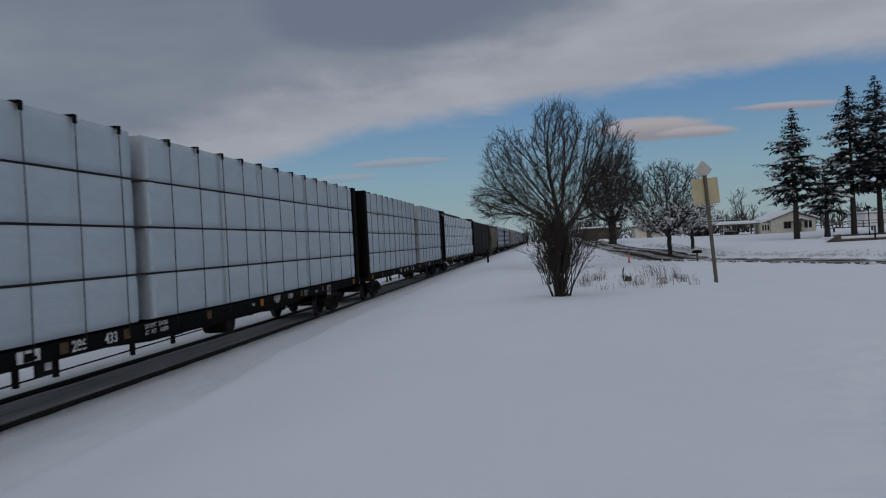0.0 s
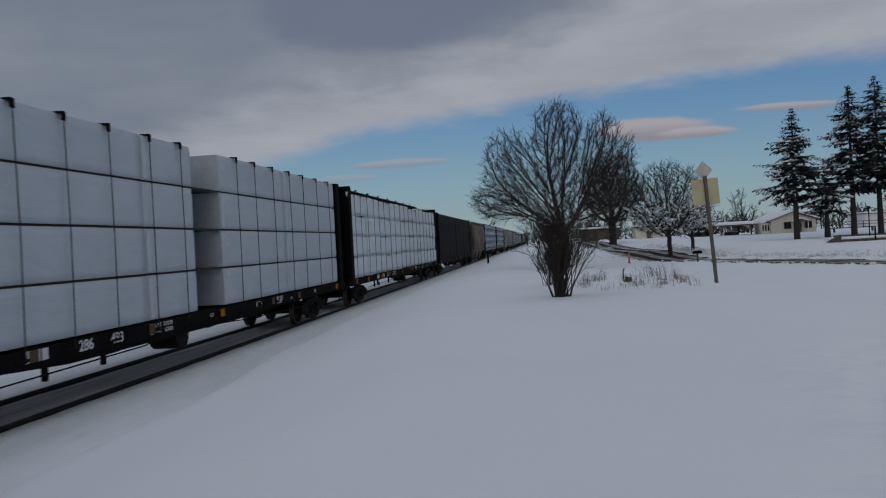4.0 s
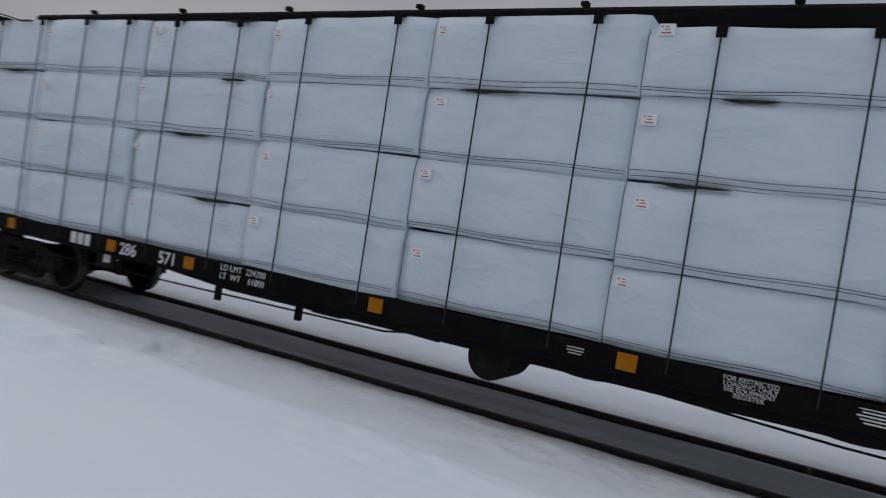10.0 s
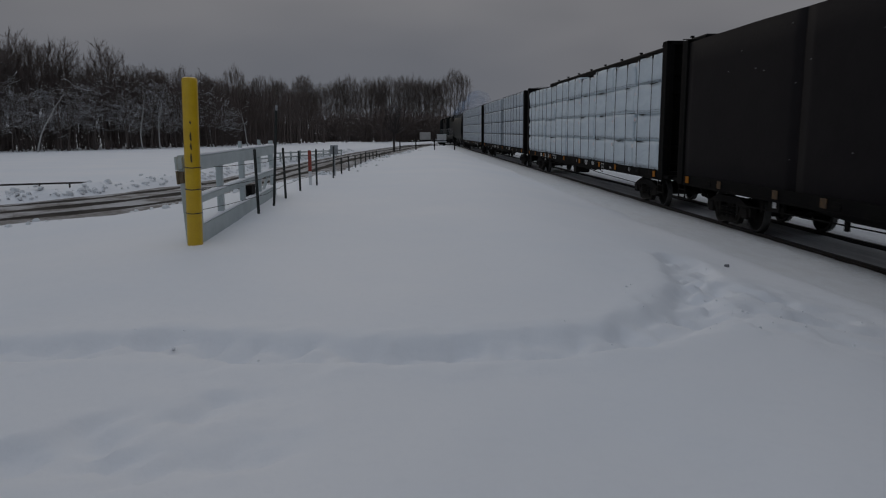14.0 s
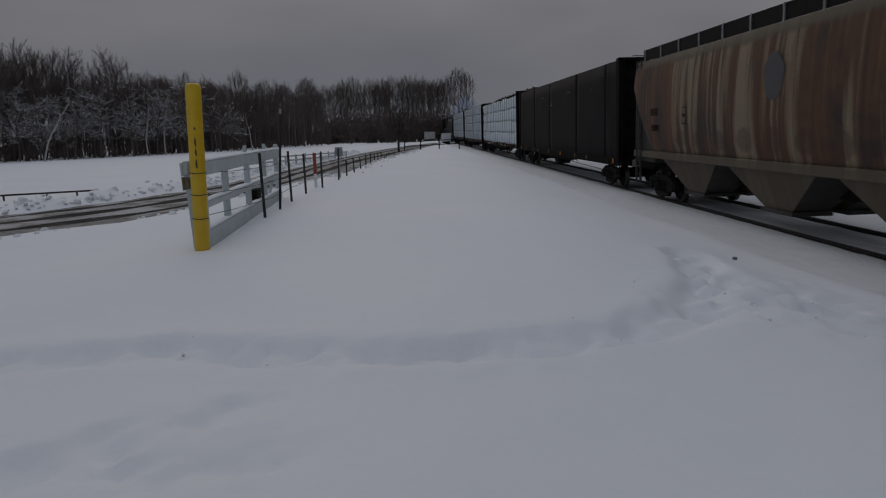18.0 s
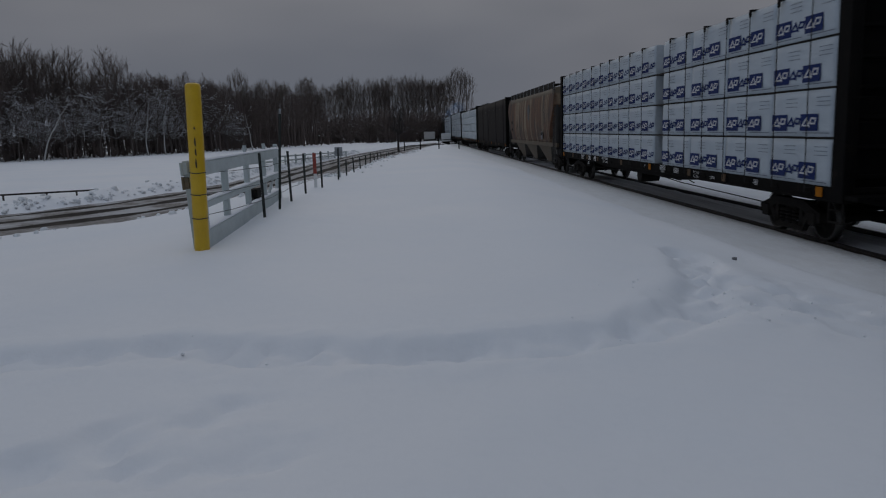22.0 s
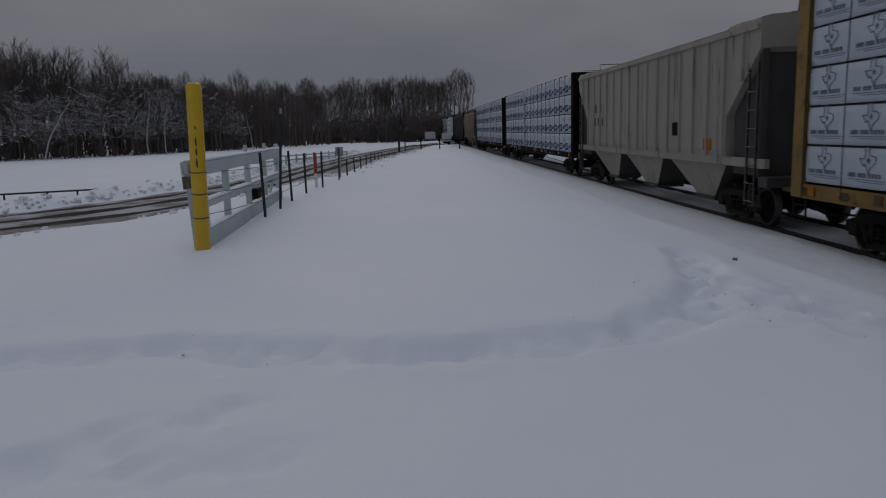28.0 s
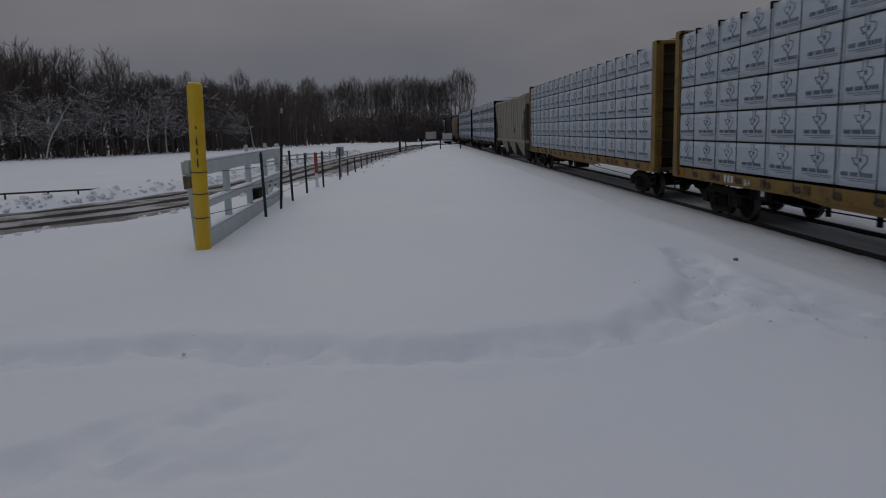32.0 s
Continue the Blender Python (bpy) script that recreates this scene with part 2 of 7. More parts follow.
def wrap_build(tint_a, tint_b, slack=0.0):
    def build(k, b):
        v = place(k)
        r = k.add("ShaderNodeObjectInfo").outputs["Random"]
        off = k.add("ShaderNodeCombineXYZ")
        k.put(off.inputs[0], k.math("MULTIPLY", r, 37.0))
        k.put(off.inputs[1], k.math("MULTIPLY", r, 11.0))
        v = k.vec("ADD", v, off.outputs[0])
        folds = k.noise(k.mapped(v, (1, 0.8, 2.2)), 1.6, 5, 0.6, 0.8)
        fine = k.noise(v, 14, 4, 0.6)
        col = k.mix(k.ramp(folds, (0.3, 0), (0.7, 1)), tint_a, tint_b)
        col = k.mix(k.math("MULTIPLY", r, 0.12), col, (0.50, 0.55, 0.60))
        specks = k.ramp(k.noise(v, 7, 3, 0.8), (0.70, 0), (0.74, 1))
        col = k.mix(k.math("MULTIPLY", specks, 0.5), col, (0.40, 0.42, 0.45))
        h = k.math("ADD", folds, k.math("MULTIPLY", fine, 0.08))
        ridge = k.math("ABSOLUTE", k.math("SUBTRACT", k.noise(k.mapped(v, (1, 1.0, 1.7), rot=(0.5, 0, 0)), 1.3, 3, 0.5, 0.6), 0.5))
        h = k.math("ADD", h, k.math("MULTIPLY", k.ramp(ridge, (0.0, 1), (0.06, 0)), slack))
        return {"Base_Color": col, "Normal": bump(k, h, 0.45, 0.05)}
    return build


WRAP = material("white_lumber_wrap", wrap_build((0.57, 0.645, 0.695), (0.67, 0.735, 0.78), 0.25), Roughness=0.6, Specular_IOR_Level=0.3)
PATCH = varied("pale_paper_on_wrap", (0.50, 0.555, 0.61), (0.56, 0.615, 0.665), 6, 0.7, 0, 30, 0.05)
WRAP_SMOOTH = material("taut_white_lumber_wrap", wrap_build((0.42, 0.475, 0.53), (0.48, 0.535, 0.585)), Roughness=0.6, Specular_IOR_Level=0.3)
WRAP_BLACK = varied("black_lumber_wrap", (0.0115, 0.0098, 0.011), (0.018, 0.0155, 0.0165), 0.8, 0.8, 0, 10, 0.35, dist=0.012, spec=0.08)
PRINT_BLUE = varied("blue_wrap_print", (0.004, 0.018, 0.105), (0.006, 0.024, 0.13), 5, 0.75, 0, 30, 0.05, spec=0.25)
PRINT_GREY = varied("grey_blue_wrap_print", (0.085, 0.105, 0.15), (0.125, 0.148, 0.195), 5, 0.5, 0, 30, 0.05)
RED_PRINT = varied("red_label_print", (0.5, 0.12, 0.09), (0.55, 0.2, 0.15), 5, 0.5, 0, 30, 0.05)
LUMBER_END = varied("lumber_ends_grey_wrap", (0.42, 0.46, 0.50), (0.50, 0.54, 0.58), 5, 0.6, 0, 30, 0.2)


def rust_build(k, b):
    """Faded tan paint that survives in streaks along the panel seams, deep rust between them."""
    v = place(k)
    xyz = k.add("ShaderNodeSeparateXYZ")
    k.put(xyz.inputs[0], v)
    streak = k.noise(k.mapped(v, (0.2, 2.6, 0.09)), 1.6, 5, 0.62, 0.2)
    broad = k.noise(k.mapped(v, (0.1, 1.0, 0.10)), 0.95, 3, 0.5)
    blot = k.noise(k.mapped(v, (0.2, 0.75, 0.55)), 1.2, 4, 0.6)
    fine = k.noise(v, 18, 4, 0.65)
    wob = k.math("ADD", xyz.outputs[1], k.math("MULTIPLY", k.math("SUBTRACT", blot, 0.5), 0.5))
    seam = k.math("ABSOLUTE", k.math("SUBTRACT", k.math("FRACT", k.math("MULTIPLY", wob, 0.82)), 0.5))
    rust = k.mix(k.ramp(streak, (0.28, 0), (0.72, 1)), (0.030, 0.013, 0.008), (0.140, 0.053, 0.017))
    rust = k.mix(k.ramp(k.noise(k.mapped(v, (0.2, 0.9, 0.8)), 0.9, 4, 0.6), (0.48, 0), (0.64, 0.9)), rust, (0.026, 0.014, 0.010))
    bare = k.math("ADD", k.math("MULTIPLY", k.ramp(broad, (0.36, 0), (0.64, 1)), 0.9), k.math("ADD", k.math("MULTIPLY", k.ramp(streak, (0.38, 0), (0.62, 1)), 0.8), k.math("MULTIPLY", fine, 0.3)))
    tan = k.mix(fine, (0.175, 0.130, 0.080), (0.28, 0.22, 0.145))
    col = k.mix(k.ramp(k.math("MULTIPLY", bare, 0.5), (0.58, 0), (0.80, 0.92)), rust, tan)
    # rust pools in a row of ovals above the sill
    rim = k.math("SUBTRACT", xyz.outputs[2], 1.86)
    arc = k.math("ADD", k.math("MULTIPLY", k.math("MULTIPLY", rim, rim), 9.0), k.math("MULTIPLY", k.math("MULTIPLY", seam, seam), 7.0))
    pool = k.math("SUBTRACT", 1.0, k.step(k.math("ADD", arc, k.math("MULTIPLY", k.math("SUBTRACT", blot, 0.5), 1.6)), 0.35, 0.85))
    col = k.mix(k.math("MULTIPLY", pool, 0.45), col, (0.038, 0.017, 0.010))
    top = k.step(k.math("ADD", xyz.outputs[2], k.math("MULTIPLY", streak, 0.35)), 4.02, 4.12)
    low = k.step(k.math("ADD", xyz.outputs[2], k.math("MULTIPLY", streak, 0.20)), 1.62, 1.52)
    col = k.mix(k.math("MULTIPLY", k.math("ADD", top, low, clamp=True), 0.85), col, (0.092, 0.073, 0.048))
    return {"Base_Color": col, "Normal": bump(k, fine, 0.2, 0.006)}


RUST = material("rusted_tan_paint", rust_build, Roughness=0.75)
TAN = varied("faded_tan_car_paint", (0.27, 0.245, 0.20), (0.33, 0.30, 0.25), 0.8, 0.75, 0, 14, 0.12, (0.3, 1.5, 0.25), c=(0.13, 0.112, 0.088))
# grimy end steel; also the painted shade of end bays and chute sides
TAN_DARK = varied("grimy_shaded_tan_steel", (0.030, 0.028, 0.026), (0.06, 0.055, 0.05), 1.6, 0.8, 0, 20, 0.2, (1, 1, 0.4))
LOCO = varied("dark_locomotive_paint", (0.008, 0.010, 0.010), (0.014, 0.016, 0.016), 1.0, 0.6, spec=0.15)
DARK_PATCH = varied("dark_grey_repaint_sheen", (0.050, 0.050, 0.056), (0.072, 0.070, 0.074), 3, 0.7)
GREY_PATCH = varied("grey_repaint_patch", (0.16, 0.165, 0.18), (0.20, 0.20, 0.21), 3, 0.7)


def ballast_build(k, b):
    v = place(k)
    n1, n2, n3 = k.noise(k.mapped(v, (3, 0.15, 1)), 1.6, 5), k.noise(v, 24, 3), k.noise(k.mapped(v, (2.4, 0.16, 1)), 1.3, 5, 0.65, 0.3)
    col = k.mix(n1, (0.60, 0.61, 0.625), (0.80, 0.81, 0.825))
    col = k.mix(k.ramp(n3, (0.50, 0), (0.60, 0.9)), col, (0.86, 0.87, 0.89))
    col = k.mix(k.ramp(n3, (0.34, 0.75), (0.44, 0)), col, (0.34, 0.34, 0.35))
    col = k.mix(k.math("MULTIPLY", n2, 0.3), col, (0.36, 0.36, 0.37))
    return {"Base_Color": col, "Normal": bump(k, n2, 0.6, 0.03)}


BALLAST = material("snow_packed_ballast", ballast_build, Roughness=0.7)


def slush_build(k, b):
    v = place(k)
    n2, n3 = k.noise(v, 9, 5, 0.65), k.noise(v, 0.9, 5, 0.6)
    col = k.mix(k.ramp(n2, (0.36, 0), (0.6, 1)), (0.16, 0.145, 0.13), (0.30, 0.285, 0.275))
    col = k.mix(k.ramp(n3, (0.45, 0), (0.62, 0.8)), col, (0.55, 0.55, 0.56))
    return {"Base_Color": col, "Normal": bump(k, n2, 0.5, 0.03)}


SLUSH = material("brown_road_slush", slush_build, Roughness=0.9, Specular_IOR_Level=0.08)
BARK = snowy("bark_with_snow", (0.040, 0.033, 0.028), (0.075, 0.062, 0.052), 0.30)
BARK_WARM = snowy("brown_bark_with_snow", (0.022, 0.016, 0.013), (0.042, 0.031, 0.025), 0.10)
SNOW_DIRTY = varied("ploughed_dirty_snow", (0.76, 0.78, 0.80), (0.84, 0.86, 0.88), 3, 0.8, 0, 20, 0.4, c=(0.60, 0.58, 0.56))
WOODS_TALL = snowy("brown_bare_twigs", (0.078, 0.059, 0.052), (0.130, 0.100, 0.088), 0.10, 0.25, 0.9, 0.5)
BARK_DARK = snowy("dark_bark", (0.020, 0.016, 0.015), (0.038, 0.030, 0.027), 0.12)
WOODS = snowy("far_snowy_branches", (0.080, 0.066, 0.060), (0.14, 0.116, 0.104), 0.70, 0.4, 0.9, 0.5)
POPLAR_BARK = snowy("poplar_branches", (0.115, 0.092, 0.082), (0.185, 0.150, 0.132), 0.14, 0.15, 0.9, 0.5)
BIRCH = varied("pale_bark", (0.33, 0.32, 0.31), (0.45, 0.44, 0.42), 4, 0.8)
NEEDLES = snowy("conifer_needles_with_snow", (0.006, 0.009, 0.008), (0.012, 0.017, 0.014), -0.05, 3.0, 0.85, 0.2)
GRASS = varied("dead_grass", (0.13, 0.10, 0.075), (0.24, 0.195, 0.15), 4, 0.9)
POST_YELLOW = varied("yellow_enamel", (0.60, 0.365, 0.003), (0.68, 0.43, 0.006), 3, 0.42, 0, 40, 0.08, coat=0.2)
SCUFF = varied("black_scuffs", (0.03, 0.028, 0.02), (0.06, 0.05, 0.03), 20, 0.8)
GATE_PAINT = varied("pale_green_grey_gate_paint", (0.42, 0.47, 0.47), (0.52, 0.57, 0.57), 2, 0.6, 0, 30, 0.1)
TPOST = varied("dark_green_post_steel", (0.016, 0.020, 0.018), (0.03, 0.035, 0.03), 6, 0.6)
WHITE_PAINT = varied("white_paint", (0.72, 0.72, 0.72), (0.8, 0.8, 0.8), 4, 0.6)
RED_PAINT = varied("red_paint", (0.26, 0.035, 0.022), (0.33, 0.055, 0.032), 4, 0.6)
GALV = varied("galvanised_steel", (0.24, 0.25, 0.26), (0.36, 0.37, 0.38), 8, 0.5, 0.6)
SIGN_BACK = varied("bare_sign_back", (0.52, 0.45, 0.27), (0.60, 0.53, 0.34), 3, 0.55, 0.1)
SIGN_PALE = varied("bare_aluminium_sign", (0.50, 0.48, 0.42), (0.60, 0.58, 0.52), 3, 0.6, 0.0)
WOOD_POST = varied("weathered_wood", (0.10, 0.08, 0.065), (0.16, 0.135, 0.11), 5, 0.9, 0, 30, 0.3, (4, 4, 0.4))
SIDING = varied("cream_siding", (0.66, 0.62, 0.52), (0.74, 0.70, 0.60), 1.5, 0.8)
TRIM = varied("brown_trim", (0.10, 0.075, 0.055), (0.15, 0.115, 0.085), 3, 0.8)
DARK_GLASS = material("dark_window_glass", None, Base_Color=(0.02, 0.022, 0.025), Roughness=0.08)
DARK_WALL = varied("dark_brown_wall", (0.06, 0.05, 0.042), (0.10, 0.085, 0.07), 2, 0.9)

# ---- building tools ----
class Geo:
    """Collects vertices and faces of one mesh; faces may carry a material number."""

    def __init__(self):
        self.v, self.f, self.m = [], [], []

    def face(self, idx, mat=0):
        self.f.append(tuple(idx))
        self.m.append(mat)

    def box(self, x0, x1, y0, y1, z0, z1, bev=0.0, mat=0):
        lo, hi, o = (x0, y0, z0), (x1, y1, z1), len(self.v)
        if bev <= 0:
            for i in range(8):
                self.v.append(tuple(hi[a] if i >> a & 1 else lo[a] for a in range(3)))
            for q in ((0, 2, 3, 1), (4, 5, 7, 6), (0, 1, 5, 4), (2, 6, 7, 3), (0, 4, 6, 2), (1, 3, 7, 5)):
                self.face([o + j for j in q], mat)
            return self
        for i in range(8):
            for keep in range(3):
                self.v.append(tuple((hi[a] if i >> a & 1 else lo[a]) + (0 if a == keep else (-bev if i >> a & 1 else bev)) for a in range(3)))
        for a, q in ((2, (0, 2, 3, 1)), (2, (4, 5, 7, 6)), (1, (0, 1, 5, 4)), (1, (2, 6, 7, 3)), (0, (0, 4, 6, 2)), (0, (1, 3, 7, 5))):
            self.face([o + 3 * j + a for j in q], mat)
        for a in range(3):
            b, c = (a + 1) % 3, (a + 2) % 3
            for s in range(4):
                i = (s & 1) << b | (s >> 1) << c
                j = i | 1 << a
                q = [o + 3 * i + b, o + 3 * j + b, o + 3 * j + c, o + 3 * i + c]
                self.face(q if (s & 1) == (s >> 1) else q[::-1], mat)
        for i in range(8):
            q = [o + 3 * i, o + 3 * i + 1, o + 3 * i + 2]
            self.face(q if bin(i).count("1") % 2 else q[::-1], mat)
        return self

    def cyl(self, p0, p1, r0, r1=None, n=8, mat=0, caps=True):
        p0, p1 = Vector(p0), Vector(p1)
        r1 = r0 if r1 is None else r1
        d = (p1 - p0).normalized()
        a = d.cross(Vector((0, 0, 1)) if abs(d.z) < 0.9 else Vector((1, 0, 0))).normalized()
        b, o = d.cross(a), len(self.v)
        for p, r in ((p0, r0), (p1, r1)):
            for i in range(n):
                t = 2 * math.pi * i / n
                self.v.append(tuple(p + (a * math.cos(t) + b * math.sin(t)) * r))
        for i in range(n):
            j = (i + 1) % n
            self.face((o + i, o + j, o + n + j, o + n + i), mat)
        if caps:
            self.face([o + i for i in range(n)][::-1], mat)
            self.face([o + n + i for i in range(n)], mat)
        return self

    def rod(self, pts, r, n=5, mat=0):
        return self.tube(pts, r, n, mat)

    def tube(self, pts, r, n=4, mat=0):
        """A bent rod in one piece."""
        o, m = len(self.v), len(pts)
        pts = [Vector(q) for q in pts]
        for i, q in enumerate(pts):
            d = (pts[min(i + 1, m - 1)] - pts[max(i - 1, 0)]).normalized()
            a = d.cross(Vector((0, 0, 1)) if abs(d.z) < 0.9 else Vector((1, 0, 0))).normalized()
            b = d.cross(a)
            for k in range(n):
                t = 2 * math.pi * k / n
                self.v.append(tuple(q + (a * math.cos(t) + b * math.sin(t)) * r))
        for i in range(m - 1):
            for k in range(n):
                j = (k + 1) % n
                self.face((o + i * n + k, o + i * n + j, o + (i + 1) * n + j, o + (i + 1) * n + k), mat)
        self.face([o + k for k in range(n)][::-1], mat)
        self.face([o + (m - 1) * n + k for k in range(n)], mat)
        return self

    def prism(self, outline, axis, a, b, mat=0):
        """A flat outline (u, v) pulled along an axis from a to b."""
        o, n = len(self.v), len(outline)
        for d in (a, b):
            for u, v in outline:
                self.v.append({"x": (d, u, v), "y": (u, d, v), "z": (u, v, d)}[axis])
        for i in range(n):
            j = (i + 1) % n
            self.face((o + i, o + j, o + n + j, o + n + i), mat)
        self.face([o + i for i in range(n)][::-1], mat)
        self.face([o + n + i for i in range(n)], mat)
        return self

    def mesh(self, name, mats, smooth=False, tidy=True):
        me = bpy.data.meshes.new(name)
        me.from_pydata(self.v, [], self.f)
        for m in mats if isinstance(mats, (list, tuple)) else [mats]:
            me.materials.append(m)
        if any(self.m):
            me.polygons.foreach_set("material_index", self.m)
        if tidy:
            bm = bmesh.new()
            bm.from_mesh(me)
            bmesh.ops.recalc_face_normals(bm, faces=bm.faces)
            bm.to_mesh(me)
            bm.free()
        if smooth:
            me.polygons.foreach_set("use_smooth", [True] * len(me.polygons))
        me.update()
        return me


def part(name, geo, mats, parent, label="", at=None, smooth=False):
    me = geo if isinstance(geo, bpy.types.Mesh) else geo.mesh(name, mats, smooth)
    ob = new(name, me)
    ob.parent = parent
    if at is not None:
        ob.matrix_basis = at if isinstance(at, Matrix) else Matrix.Translation(at)
    return tagged(ob, label)


def thing(name, label, category, at=None, group="", kind=""):
    ob = new(name)
    ob.empty_display_size = 0.3
    if at is not None:
        ob.matrix_basis = at if isinstance(at, Matrix) else Matrix.Translation(at)
    return tagged(ob, label, category, group, kind)


def lettering(words, size, mat, parent, at, name="lettering", label="", bold=0.0):
    cu = bpy.data.curves.new(name, "FONT")
    cu.body, cu.size, cu.extrude, cu.align_x, cu.offset = words, size, 0.0015, "CENTER", bold
    tmp = bpy.data.objects.new(name, cu)
    me = bpy.data.meshes.new_from_object(tmp)
    me.materials.clear()
    me.materials.append(mat)
    bpy.data.objects.remove(tmp)
    return part(name, me, mat, parent, label, at)


EAST = pose(0, 0, 0, 90, 0, 90)      # writing that faces +x, read towards +y
SOUTH = pose(0, 0, 0, 90, 0, 0)      # writing that faces -y


def smooth01(x, a, b):
    t = np.clip((x - a) / (b - a), 0, 1)
    return t * t * (3 - 2 * t)


def ripple(x, y, seed):
    """A soft field of waves, about -1 to 1."""
    rng, z = np.random.RandomState(seed), 0
    for i in range(7):
        a, f, p = rng.rand() * 6.28, 2 ** (i * 0.55), rng.rand() * 6.28
        z = z + np.sin((x * math.cos(a) + y * math.sin(a)) * f + p + 1.3 * np.sin((x * math.sin(a) - y * math.cos(a)) * f * 0.6 + p)) / f ** 0.8
    return z / 2.6

# ---- ground, road, track ----
TRACK_X = -8.57
ROAD = [(7.6, 140), (6.9, 105), (6.4, 80), (6.5, 66), (7.2, 55), (9.0, 47.5), (11.2, 43), (13.4, 38.5), (15.6, 33), (18.6, 25), (21, 12), (20, 0), (16, -10.5)]
LANE = [(16, -10.5), (12.5, -14.8), (9.0, -18.3), (6.9, -22.2), (5.2, -29), (4.5, -40), (3.3, -56), (2.4, -75), (0.8, -95), (-3, -118), (-30, -150), (-80, -190)]


ROAD_X, ROAD_Y = [q[0] for q in ROAD[4:11]], [q[1] for q in ROAD[4:11]]
LANE_Y, LANE_X = [-q[1] for q in LANE], [q[0] for q in LANE]


def along(pts, x, y):
    """Distance from a line of points."""
    best = np.full(np.shape(x), 1e9)
    for (ax, ay), (bx, by) in zip(pts, pts[1:]):
        dx, dy = bx - ax, by - ay
        t = np.clip(((x - ax) * dx + (y - ay) * dy) / (dx * dx + dy * dy), 0, 1)
        best = np.minimum(best, np.hypot(x - ax - t * dx, y - ay - t * dy))
    return best


TRENCH = [(6.0, -5.3), (2.83, -4.95), (2.43, -5.05), (1.86, -5.2), (1.15, -4.98), (0.39, -4.82), (-0.23, -4.85), (-0.98, -4.95), (-1.68, -5.15), (-2.37, -5.92), (-2.94, -6.99), (-3.38, -8.4), (-3.54, -9.3)]
SPUR = [(-2.4, -5.9), (-3.3, -6.3), (-4.3, -6.2), (-5.4, -6.5), (-6.8, -7.4)]
STRAYS = [[(3.6, -2.7), (1.9, -3.15), (1.73, -3.28), (1.56, -3.5), (1.4, -3.8), (1.04, -3.86), (0.78, -3.9)], [(1.9, -2.9), (1.27, -3.09), (1.01, -3.17), (0.72, -3.3)]]


def rough_ground(x, y):
    """The land without snow banks and footprints."""
    bank = 0.80 - 0.86 * smooth01(-x, 1.5, 7.75)
    z = np.where(x < 0, bank, 0.80 - 0.35 * smooth01(x, 2.8, 7.0))
    north = smooth01(y, 24, 44) * smooth01(x, -4, 1)
    z = z * (1 - north) + north * 0.55
    rise = (0.5 * smooth01(y, 47, 57) + 0.35 * smooth01(y, 62, 100)) * smooth01(x, -5, 2)
    z = z + rise + 0.12 * smooth01(y, 14, 22) * smooth01(x, 1, 5) * (1 - north)
    south = smooth01(-y, 30, 100) * smooth01(x, -7.5, -2)
    z = z * (1 - south) + south * 0.10
    far = smooth01(np.abs(y), 130, 260)
    z = z * (1 - far) - far * 1.2
    west = smooth01(-x, 9.5, 11.5)
    return z * (1 - west) + west * (-0.10 - 0.25 * smooth01(-x, 14, 30))


